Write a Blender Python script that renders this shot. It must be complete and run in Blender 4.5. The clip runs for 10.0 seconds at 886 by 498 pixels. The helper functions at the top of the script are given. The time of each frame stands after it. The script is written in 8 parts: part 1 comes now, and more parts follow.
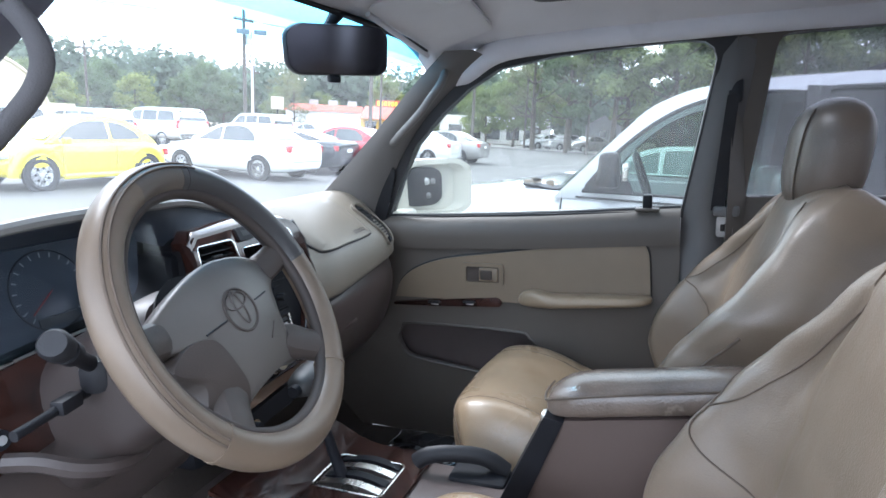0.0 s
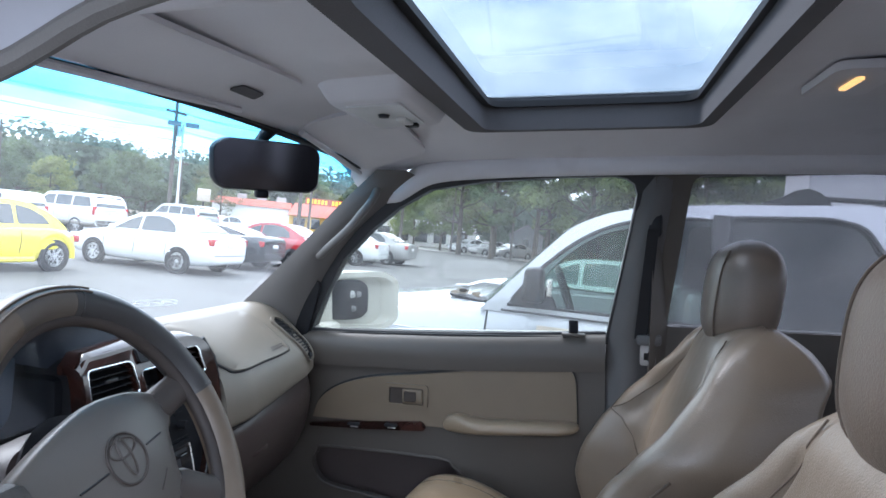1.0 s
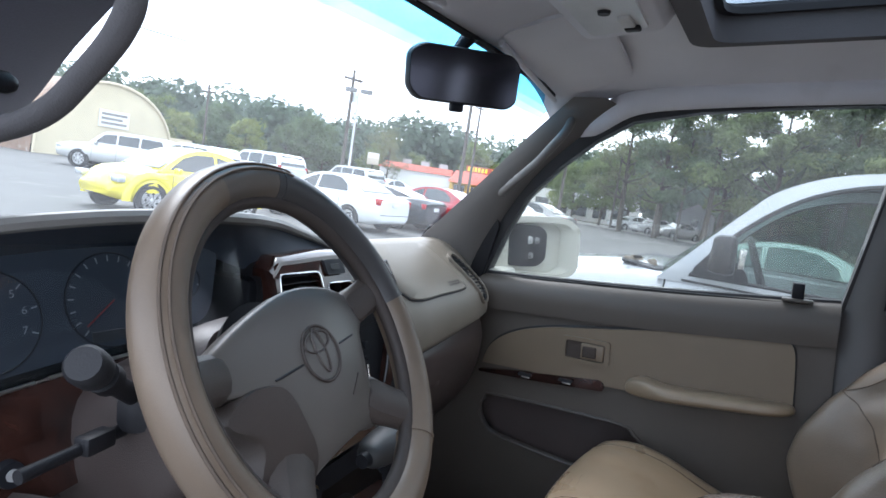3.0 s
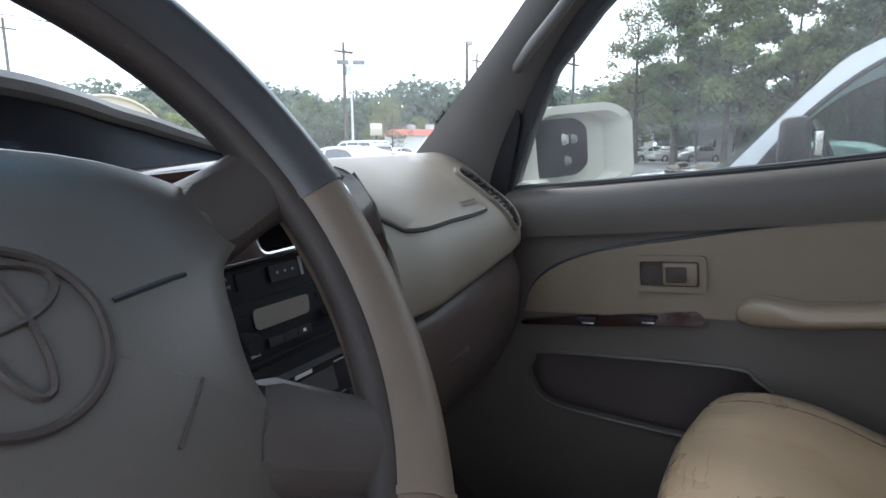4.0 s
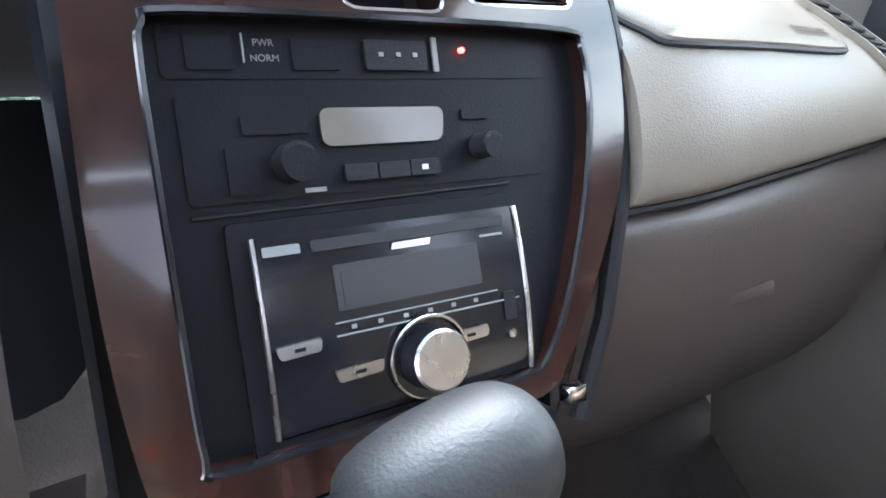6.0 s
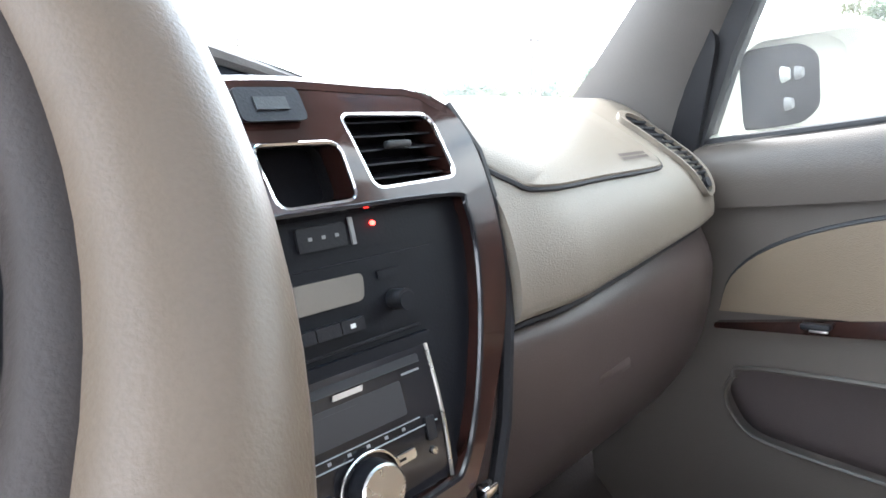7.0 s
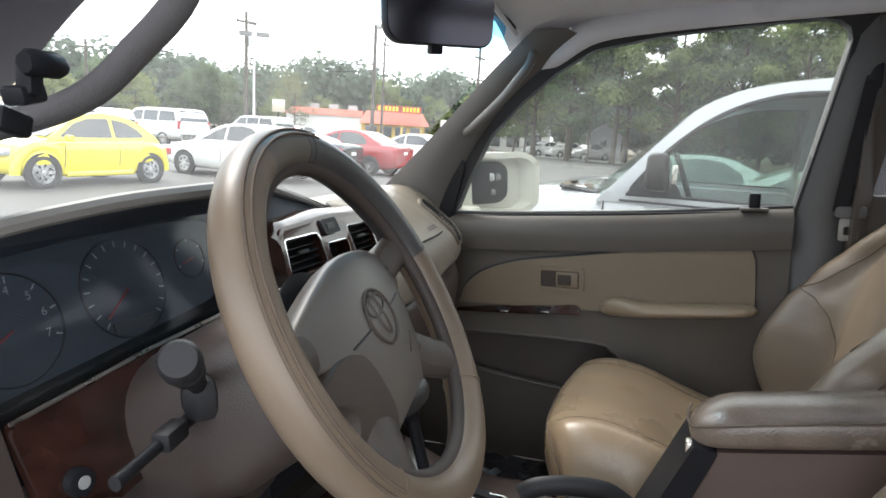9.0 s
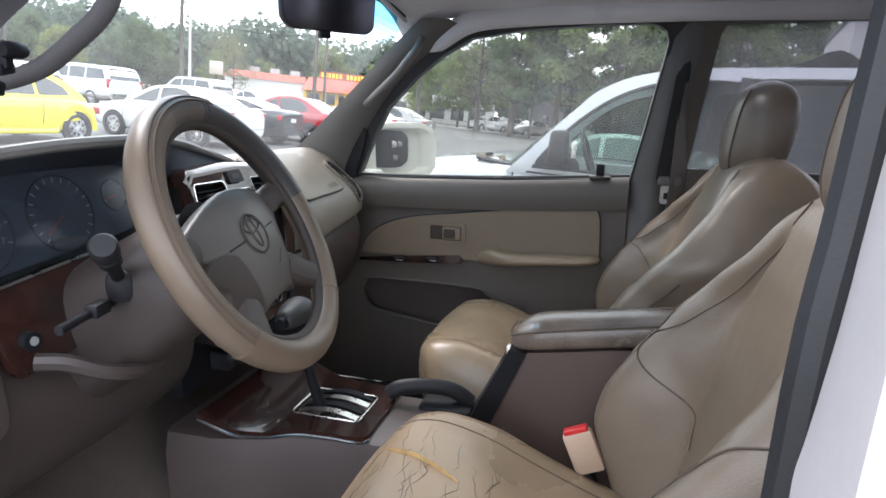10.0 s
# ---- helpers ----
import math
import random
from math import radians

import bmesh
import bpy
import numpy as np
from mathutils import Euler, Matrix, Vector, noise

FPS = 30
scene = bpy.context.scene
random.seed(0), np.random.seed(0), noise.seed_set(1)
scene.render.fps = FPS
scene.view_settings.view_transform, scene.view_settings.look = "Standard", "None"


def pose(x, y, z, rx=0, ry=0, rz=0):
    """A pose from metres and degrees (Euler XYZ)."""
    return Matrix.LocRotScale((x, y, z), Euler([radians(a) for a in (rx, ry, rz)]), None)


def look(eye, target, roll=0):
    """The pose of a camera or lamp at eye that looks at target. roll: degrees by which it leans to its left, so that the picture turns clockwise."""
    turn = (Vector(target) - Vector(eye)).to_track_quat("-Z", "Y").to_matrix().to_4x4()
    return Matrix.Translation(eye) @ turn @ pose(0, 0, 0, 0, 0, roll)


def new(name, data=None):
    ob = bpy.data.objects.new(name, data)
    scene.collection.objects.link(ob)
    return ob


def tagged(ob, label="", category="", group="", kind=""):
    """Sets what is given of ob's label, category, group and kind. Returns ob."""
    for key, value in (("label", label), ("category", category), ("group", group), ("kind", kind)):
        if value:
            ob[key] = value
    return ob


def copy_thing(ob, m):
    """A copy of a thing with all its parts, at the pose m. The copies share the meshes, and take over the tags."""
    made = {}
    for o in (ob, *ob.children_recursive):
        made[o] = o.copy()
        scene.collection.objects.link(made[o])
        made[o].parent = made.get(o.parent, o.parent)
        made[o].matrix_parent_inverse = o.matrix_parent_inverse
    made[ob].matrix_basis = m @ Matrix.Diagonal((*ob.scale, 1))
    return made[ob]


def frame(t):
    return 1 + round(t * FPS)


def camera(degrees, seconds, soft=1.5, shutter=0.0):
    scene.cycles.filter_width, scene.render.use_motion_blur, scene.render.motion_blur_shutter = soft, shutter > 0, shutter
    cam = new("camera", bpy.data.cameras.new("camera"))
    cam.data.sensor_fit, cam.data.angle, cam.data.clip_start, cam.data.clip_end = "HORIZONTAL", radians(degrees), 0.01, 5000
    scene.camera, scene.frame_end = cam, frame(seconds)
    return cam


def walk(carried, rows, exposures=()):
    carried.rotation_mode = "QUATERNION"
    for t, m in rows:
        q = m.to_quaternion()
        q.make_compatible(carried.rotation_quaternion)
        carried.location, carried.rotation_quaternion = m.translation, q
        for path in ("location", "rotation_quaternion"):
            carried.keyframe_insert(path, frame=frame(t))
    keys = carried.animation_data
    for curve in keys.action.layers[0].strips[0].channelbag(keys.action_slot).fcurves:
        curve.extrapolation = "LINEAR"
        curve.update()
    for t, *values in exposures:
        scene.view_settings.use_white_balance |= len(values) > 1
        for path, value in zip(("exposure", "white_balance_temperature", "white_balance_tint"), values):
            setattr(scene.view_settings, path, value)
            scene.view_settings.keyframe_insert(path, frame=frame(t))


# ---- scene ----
cam = camera(72.1, 10.0, soft=1.6, shutter=0.0)
PATH = [
    (0, (-0.947, -0.432, 1.358), (0.885, 0.279, 0.982), -1.9),
    (0.5, (-0.912, -0.434, 1.383), (0.971, 0.210, 1.187), 0.5),
    (1, (-0.904, -0.414, 1.400), (1.035, 0.074, 1.350), 1.1),
    (1.5, (-0.894, -0.400, 1.419), (1.048, 0.071, 1.488), 0.3),
    (2, (-0.906, -0.381, 1.386), (1.015, 0.174, 1.430), 0.9),
    (2.5, (-0.901, -0.370, 1.363), (0.913, 0.470, 1.290), 3.0),
    (2.7, (-0.876, -0.353, 1.340), (0.892, 0.572, 1.196), 5.4),
    (3.8, (-0.532, -0.141, 1.221), (1.184, 0.850, 0.952), -2.4),
    (4, (-0.418, -0.110, 1.183), (1.288, 0.893, 0.895), -4.8),
    (4.5, (-0.207, -0.032, 1.101), (1.229, 1.312, 0.742), -4.4),
    (5, (-0.143, 0.017, 1.073), (0.944, 1.663, 0.740), -0.7),
    (5.2, (-0.130, 0.018, 1.062), (0.894, 1.709, 0.757), -1.8),
    (6.3, (-0.129, 0.022, 1.031), (0.867, 1.712, 0.645), -3.7),
    (6.5, (-0.132, 0.014, 1.047), (0.966, 1.635, 0.637), -4.5),
    (7, (-0.186, -0.022, 1.121), (1.140, 1.453, 0.862), -6.6),
    (7.5, (-0.369, -0.075, 1.195), (1.254, 1.069, 0.953), -8.1),
    (8, (-0.549, -0.119, 1.252), (1.254, 0.666, 0.885), -4.0),
    (8.5, (-0.713, -0.157, 1.310), (1.142, 0.505, 0.961), -1.8),
    (9, (-0.872, -0.185, 1.319), (0.967, 0.516, 0.962), -0.9),
    (9.5, (-0.957, -0.269, 1.344), (0.870, 0.444, 0.949), -2.3),
    (10, (-1.086, -0.398, 1.320), (0.794, 0.120, 0.876), 1.4),
]
EXPO = [(0.0, 2.38, 5700, 12), (0.5, 2.23, 5700, 13), (1.0, 2.03, 5650, 13), (1.5, 1.88, 5600, 13), (2.5, 1.82, 5700, 13), (4.0, 1.71, 5900, 13), (4.5, 1.71, 5900, 13), (5.0, 2.57, 5700, 12), (6.5, 3.97, 5800, 12),
        (7.0, 3.55, 6100, 13), (7.5, 2.94, 6300, 12), (8.0, 2.38, 6500, 11), (8.5, 2.01, 6650, 12), (9.0, 1.94, 6600, 12), (9.5, 1.86, 6500, 14), (10.0, 1.92, 6250, 15)]
walk(cam, [(t, look(eye, target, roll)) for t, eye, target, roll in PATH], EXPO)

# ---- world and sun: a bright, broken overcast ----
world = bpy.data.worlds.new("world")
scene.world = world
world.use_nodes = True
wn = world.node_tree
wn.nodes.clear()
w_out = wn.nodes.new("ShaderNodeOutputWorld")
w_bg = wn.nodes.new("ShaderNodeBackground")
w_sky = wn.nodes.new("ShaderNodeTexSky")
w_sky.sky_type = "NISHITA"
w_sky.sun_disc = False
w_sky.sun_elevation = radians(48)
w_sky.sun_rotation = radians(30)
w_co = wn.nodes.new("ShaderNodeTexCoord")
w_map = wn.nodes.new("ShaderNodeMapping")
w_map.inputs["Scale"].default_value = (1.0, 1.0, 2.6)
w_n1 = wn.nodes.new("ShaderNodeTexNoise")
w_n1.inputs["Scale"].default_value = 4.2
w_n1.inputs["Detail"].default_value = 9.0
w_n1.inputs["Roughness"].default_value = 0.58
w_ramp = wn.nodes.new("ShaderNodeValToRGB")
w_ramp.color_ramp.elements[0].position = 0.30
w_ramp.color_ramp.elements[1].position = 0.66
w_ramp.color_ramp.elements[0].color = (4.2, 5.2, 6.2, 1)
w_ramp.color_ramp.elements[1].color = (11.5, 11.5, 11.4, 1)
w_mix = wn.nodes.new("ShaderNodeMixRGB")
w_mix.inputs["Fac"].default_value = 0.88
wn.links.new(w_co.outputs["Generated"], w_map.inputs["Vector"])
wn.links.new(w_map.outputs["Vector"], w_n1.inputs["Vector"])
wn.links.new(w_n1.outputs["Fac"], w_ramp.inputs["Fac"])
wn.links.new(w_sky.outputs["Color"], w_mix.inputs["Color1"])
wn.links.new(w_ramp.outputs["Color"], w_mix.inputs["Color2"])
wn.links.new(w_mix.outputs["Color"], w_bg.inputs["Color"])
w_bg.inputs["Strength"].default_value = 0.14
wn.links.new(w_bg.outputs["Background"], w_out.inputs["Surface"])

sun_data = bpy.data.lights.new("sun", "SUN")
sun_data.energy = 1.0
sun_data.angle = radians(20)
sun_data.color = (1.0, 0.96, 0.9)
sun = new("sun", sun_data)
sun.matrix_world = look((4.0, 7.0, 11.0), (0, 0, 0))


# ---- materials ----
def material(name, colour, rough=0.6, metal=0.0, vary=0.18, scale=6.0, grain=300.0, bump=0.15, coat=0.0, second=None, wear=0.0, spec=0.5):
    """Procedural surface: base colour varied at two scales, fine relief, optional worn second colour."""
    m = bpy.data.materials.new(name)
    m.use_nodes = True
    t = m.node_tree
    b = t.nodes["Principled BSDF"]
    co = t.nodes.new("ShaderNodeTexCoord")
    n1 = t.nodes.new("ShaderNodeTexNoise")
    n1.inputs["Scale"].default_value = scale
    n1.inputs["Detail"].default_value = 6.0
    n2 = t.nodes.new("ShaderNodeTexNoise")
    n2.inputs["Scale"].default_value = grain
    n2.inputs["Detail"].default_value = 3.0
    t.links.new(co.outputs["Object"], n1.inputs["Vector"])
    t.links.new(co.outputs["Object"], n2.inputs["Vector"])
    ramp = t.nodes.new("ShaderNodeValToRGB")
    lo = [max(0.0, c * (1 - vary)) for c in colour[:3]] + [1]
    hi = [min(1.0, c * (1 + vary)) for c in colour[:3]] + [1]
    ramp.color_ramp.elements[0].color, ramp.color_ramp.elements[0].position = lo, 0.3
    ramp.color_ramp.elements[1].color, ramp.color_ramp.elements[1].position = hi, 0.7
    t.links.new(n1.outputs["Fac"], ramp.inputs["Fac"])
    mix = t.nodes.new("ShaderNodeMixRGB")
    mix.blend_type = "MULTIPLY"
    mix.inputs["Fac"].default_value = min(1.0, vary * 1.6)
    t.links.new(ramp.outputs["Color"], mix.inputs["Color1"])
    t.links.new(n2.outputs["Color"], mix.inputs["Color2"])
    gray = t.nodes.new("ShaderNodeMapRange")
    gray.inputs["From Min"].default_value, gray.inputs["From Max"].default_value = 0.25, 0.75
    gray.inputs["To Min"].default_value, gray.inputs["To Max"].default_value = 0.72, 1.12
    t.links.new(n2.outputs["Fac"], gray.inputs["Value"])
    t.links.new(gray.outputs["Result"], mix.inputs["Color2"])
    colour_out = mix.outputs["Color"]
    if second:
        n3 = t.nodes.new("ShaderNodeTexNoise")
        n3.inputs["Scale"].default_value = scale * 2.3
        n3.inputs["Detail"].default_value = 8.0
        t.links.new(co.outputs["Object"], n3.inputs["Vector"])
        r3 = t.nodes.new("ShaderNodeValToRGB")
        r3.color_ramp.elements[0].position, r3.color_ramp.elements[1].position = 0.62 - wear, 0.74 - wear * 0.5
        t.links.new(n3.outputs["Fac"], r3.inputs["Fac"])
        m3 = t.nodes.new("ShaderNodeMixRGB")
        t.links.new(r3.outputs["Color"], m3.inputs["Fac"])
        t.links.new(colour_out, m3.inputs["Color1"])
        m3.inputs["Color2"].default_value = (*second[:3], 1)
        colour_out = m3.outputs["Color"]
    t.links.new(colour_out, b.inputs["Base Color"])
    rr = t.nodes.new("ShaderNodeMapRange")
    rr.inputs["To Min"].default_value, rr.inputs["To Max"].default_value = max(0.02, rough * 0.82), min(1.0, rough * 1.18)
    t.links.new(n1.outputs["Fac"], rr.inputs["Value"])
    t.links.new(rr.outputs["Result"], b.inputs["Roughness"])
    b.inputs["Metallic"].default_value = metal
    b.inputs["Coat Weight"].default_value = coat
    b.inputs["Specular IOR Level"].default_value = spec
    b.inputs["Coat Roughness"].default_value = 0.06
    if bump:
        bp = t.nodes.new("ShaderNodeBump")
        bp.inputs["Strength"].default_value = bump
        bp.inputs["Distance"].default_value = 0.0015
        t.links.new(n2.outputs["Fac"], bp.inputs["Height"])
        t.links.new(bp.outputs["Normal"], b.inputs["Normal"])
    return m


def glass(name, tint, gloss=0.08, rough=0.02, dust_veil=0.0):
    """A thin pane: it lets light straight through, tinted, with a mirror film and a film of dust that also imitates
    glare veil.
    """
    m = bpy.data.materials.new(name)
    m.use_nodes = True
    t = m.node_tree
    t.nodes.clear()
    out = t.nodes.new("ShaderNodeOutputMaterial")
    tr = t.nodes.new("ShaderNodeBsdfTransparent")
    tr.inputs["Color"].default_value = (*tint, 1)
    gl = t.nodes.new("ShaderNodeBsdfGlossy")
    gl.inputs["Roughness"].default_value = rough
    lw = t.nodes.new("ShaderNodeLayerWeight")
    lw.inputs["Blend"].default_value = 0.5
    pw = t.nodes.new("ShaderNodeMath")
    pw.operation = "POWER"
    pw.inputs[1].default_value = 5.0
    t.links.new(lw.outputs["Facing"], pw.inputs[0])
    mul = t.nodes.new("ShaderNodeMath")
    mul.operation = "MULTIPLY_ADD"
    mul.inputs[1].default_value = 0.6
    mul.inputs[2].default_value = gloss
    mul.use_clamp = True
    mx = t.nodes.new("ShaderNodeMixShader")
    t.links.new(pw.outputs["Value"], mul.inputs[0])
    t.links.new(mul.outputs["Value"], mx.inputs["Fac"])
    t.links.new(tr.outputs["BSDF"], mx.inputs[1])
    t.links.new(gl.outputs["BSDF"], mx.inputs[2])
    last = mx
    if dust_veil:
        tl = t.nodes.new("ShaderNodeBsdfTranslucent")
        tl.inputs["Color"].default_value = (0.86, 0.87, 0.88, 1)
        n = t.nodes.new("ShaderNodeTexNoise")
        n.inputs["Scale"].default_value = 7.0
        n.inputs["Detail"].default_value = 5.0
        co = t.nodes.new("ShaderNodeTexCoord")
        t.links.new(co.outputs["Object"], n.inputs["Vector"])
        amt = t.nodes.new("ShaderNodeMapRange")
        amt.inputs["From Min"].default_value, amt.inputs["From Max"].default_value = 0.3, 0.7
        amt.inputs["To Min"].default_value, amt.inputs["To Max"].default_value = dust_veil * 0.7, dust_veil * 1.3
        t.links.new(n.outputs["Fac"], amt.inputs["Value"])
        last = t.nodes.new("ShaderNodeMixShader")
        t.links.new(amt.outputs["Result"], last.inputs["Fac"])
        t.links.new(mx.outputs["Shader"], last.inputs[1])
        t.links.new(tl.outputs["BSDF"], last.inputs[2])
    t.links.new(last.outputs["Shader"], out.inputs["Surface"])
    return m


def burl(name):
    """Glossy brown burl veneer."""
    m = material(name, (0.10, 0.032, 0.016), 0.16, 0.0, 0.5, 22.0, 240.0, 0.0, 0.5, spec=0.35)
    t = m.node_tree
    b = t.nodes["Principled BSDF"]
    co = t.nodes.new("ShaderNodeTexCoord")
    wv = t.nodes.new("ShaderNodeTexNoise")
    wv.inputs["Scale"].default_value = 17.0
    wv.inputs["Detail"].default_value = 5.0
    wv.inputs["Distortion"].default_value = 1.6
    rp = t.nodes.new("ShaderNodeValToRGB")
    rp.color_ramp.elements[0].position, rp.color_ramp.elements[0].color = 0.28, (0.007, 0.004, 0.0035, 1)
    rp.color_ramp.elements[1].position, rp.color_ramp.elements[1].color = 0.74, (0.037, 0.0145, 0.0105, 1)
    t.links.new(co.outputs["Object"], wv.inputs["Vector"])
    t.links.new(wv.outputs["Fac"], rp.inputs["Fac"])
    t.links.new(rp.outputs["Color"], b.inputs["Base Color"])
    return m


def emitter(name, colour, power):
    m = bpy.data.materials.new(name)
    m.use_nodes = True
    b = m.node_tree.nodes["Principled BSDF"]
    b.inputs["Base Color"].default_value = (*colour, 1)
    b.inputs["Emission Color"].default_value = (*colour, 1)
    b.inputs["Emission Strength"].default_value = power
    return m


M_CONSOLE = material("dark_console_plastic", (0.050, 0.037, 0.034), 0.5, 0, 0.15, 5.0, 520, 0.3)
M_BIN = material("brown_bin_plastic", (0.088, 0.062, 0.053), 0.45, 0, 0.1, 5.0, 620, 0.3)
M_NEEDLE = material("dull_red_needle", (0.20, 0.02, 0.02), 0.5, 0, 0.1, 30.0, 300, 0.0)
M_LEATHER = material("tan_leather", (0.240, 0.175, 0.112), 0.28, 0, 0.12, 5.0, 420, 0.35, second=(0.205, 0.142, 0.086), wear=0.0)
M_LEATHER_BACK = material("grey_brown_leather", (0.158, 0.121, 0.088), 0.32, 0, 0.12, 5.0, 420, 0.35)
M_BAND_LEATHER = material("dark_brown_band_leather", (0.040, 0.030, 0.025), 0.65, 0, 0.2, 12.0, 700, 0.2)
M_BUCKLE = material("tan_buckle_plastic", (0.46, 0.33, 0.24), 0.45, 0, 0.08, 12.0, 400, 0.05)
M_LID = material("worn_lid_leather", (0.135, 0.105, 0.085), 0.17, 0, 0.2, 14.0, 260, 0.5, second=(0.20, 0.165, 0.13), wear=0.0)
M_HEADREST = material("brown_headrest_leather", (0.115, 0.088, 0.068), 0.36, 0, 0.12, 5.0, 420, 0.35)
M_SEAM = material("dark_seam_thread", (0.085, 0.062, 0.045), 0.8, 0, 0.2, 40, 500, 0.1)
M_TORN = material("torn_foam", (0.36, 0.23, 0.09), 0.95, 0, 0.3, 60, 400, 0.5)
M_DASH = material("beige_dash_vinyl", (0.178, 0.152, 0.120), 0.42, 0, 0.08, 4.0, 620, 0.35)
M_DASH_TOP = material("pale_dash_top_vinyl", (0.16, 0.152, 0.14), 0.45, 0, 0.08, 4.0, 620, 0.35)
M_BROWN = material("brown_plastic", (0.058, 0.043, 0.038), 0.42, 0, 0.1, 5.0, 620, 0.3)
M_KNEE = material("dark_brown_knee_plastic", (0.040, 0.030, 0.027), 0.45, 0, 0.12, 5.0, 620, 0.3)
M_DOOR_DARK = material("dark_taupe_door_vinyl", (0.071, 0.059, 0.049), 0.5, 0, 0.1, 4.0, 560, 0.3)
M_DOOR_FABRIC = material("beige_door_vinyl", (0.150, 0.113, 0.076), 0.45, 0, 0.1, 4.0, 560, 0.35)
M_ARM = material("worn_beige_armrest_vinyl", (0.212, 0.160, 0.108), 0.38, 0, 0.1, 6.0, 420, 0.3)
M_BLACK = material("black_plastic", (0.010, 0.0105, 0.013), 0.48, 0, 0.2, 8.0, 500, 0.15, spec=0.15)
M_BLACK_GLOSS = material("gloss_black_plastic", (0.01, 0.01, 0.012), 0.14, 0, 0.2, 8.0, 500, 0.03)
M_DARK = material("dark_grey_plastic", (0.018, 0.018, 0.020), 0.45, 0, 0.15, 8.0, 500, 0.25, spec=0.2)
M_SHIFT = material("worn_grey_shift_knob", (0.023, 0.023, 0.023), 0.5, 0, 0.25, 20.0, 500, 0.2)
M_RUBBER = material("black_rubber_seal", (0.014, 0.014, 0.016), 0.6, 0, 0.2, 10.0, 300, 0.2)
M_CARPET = material("dark_brown_carpet", (0.045, 0.034, 0.028), 0.98, 0, 0.3, 9.0, 260, 1.0)
# taupe cloth made paler and cooler to carry the glare over the ceiling
M_HEAD = material("glare_lifted_taupe_headliner", (0.70, 0.69, 0.72), 0.95, 0, 0.1, 3.0, 700, 0.2, second=(0.62, 0.61, 0.635), wear=-0.02)
M_PILLAR = material("taupe_pillar_plastic", (0.122, 0.113, 0.106), 0.6, 0, 0.1, 4.0, 560, 0.25)
M_CHROME = material("chrome_trim", (0.75, 0.75, 0.76), 0.12, 1.0, 0.08, 12.0, 300, 0.02)
M_STEEL = material("brushed_steel", (0.62, 0.6, 0.56), 0.28, 1.0, 0.12, 30.0, 700, 0.1)
M_WOOD = burl("burl_wood_trim")
M_COVER = material("tan_wheel_cover_leather", (0.130, 0.096, 0.067), 0.42, 0, 0.16, 9.0, 950, 0.12)
M_COVER_MID = material("mid_brown_wheel_cover_leather", (0.088, 0.072, 0.058), 0.4, 0, 0.2, 9.0, 900, 0.12, second=(0.14, 0.105, 0.075), wear=0.02)
M_COVER_DARK = material("charcoal_wheel_cover_leather", (0.042, 0.040, 0.040), 0.36, 0, 0.15, 9.0, 900, 0.12)
M_PAD = material("grey_brown_airbag_pad", (0.096, 0.086, 0.076), 0.38, 0, 0.12, 8.0, 950, 0.10)
# dark brown cover, taken darker still to paint the shadow on the spokes
M_PAD_LOW = material("dark_brown_pad_cover", (0.050, 0.039, 0.033), 0.5, 0, 0.12, 8.0, 620, 0.3)
M_WHITE = material("white_body_paint", (0.66, 0.64, 0.62), 0.25, 0, 0.03, 3.0, 120, 0.0, 0.6)
# body white darkened, with the shade on the door post put into its colour
M_POST_SHADED = material("shaded_white_post_paint", (0.50, 0.475, 0.475), 0.4, 0, 0.08, 5.0, 120, 0.02, 0.2)
# body white with the bluish shade of the flange painted into it
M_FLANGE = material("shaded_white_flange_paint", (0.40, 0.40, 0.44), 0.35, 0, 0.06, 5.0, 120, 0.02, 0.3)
M_MIRROR_WHITE = material("weathered_white_mirror_paint", (0.70, 0.68, 0.60), 0.4, 0, 0.06, 14.0, 120, 0.05, 0.2, second=(0.42, 0.40, 0.33), wear=-0.03)
M_LCD = material("dead_grey_display", (0.15, 0.135, 0.115), 0.2, 0, 0.05, 10.0, 300, 0.0, 0.5)
M_LCD_DARK = material("dark_display", (0.03, 0.03, 0.032), 0.35, 0, 0.05, 10.0, 300, 0.0, 0.1)
M_PRINT = material("white_print", (0.62, 0.62, 0.6), 0.6, 0, 0.05, 30.0, 300, 0.0)
M_PRINT_GREY = material("grey_print", (0.25, 0.25, 0.25), 0.6, 0, 0.05, 30.0, 300, 0.0)
M_RED = material("red_button", (0.55, 0.02, 0.02), 0.4, 0, 0.1, 30.0, 300, 0.0)
M_LED = emitter("red_indicator_lamp", (1.0, 0.03, 0.02), 2.0)
M_AMBER = emitter("warm_map_lamp", (1.0, 0.55, 0.18), 0.3)
M_POST = material("grey_post_trim_plastic", (0.095, 0.089, 0.087), 0.6, 0, 0.1, 4.0, 560, 0.25)
M_TONGUE = material("dull_steel_tongue", (0.30, 0.29, 0.28), 0.4, 1.0, 0.15, 30.0, 500, 0.1)
M_EDGE = material("dark_metal_edge", (0.16, 0.16, 0.165), 0.25, 0.9, 0.1, 14.0, 300, 0.0)
# pillar trim with its backlit shade and violet flare put into the colour
M_PILLAR_SHADED = material("navy_shaded_pillar_trim", (0.082, 0.082, 0.115), 0.55, 0, 0.15, 5.0, 400, 0.2)
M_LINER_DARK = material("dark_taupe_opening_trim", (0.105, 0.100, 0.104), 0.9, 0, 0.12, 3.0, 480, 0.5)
M_CREAM = material("cream_plastic", (0.52, 0.45, 0.36), 0.5, 0, 0.06, 20.0, 300, 0.1)
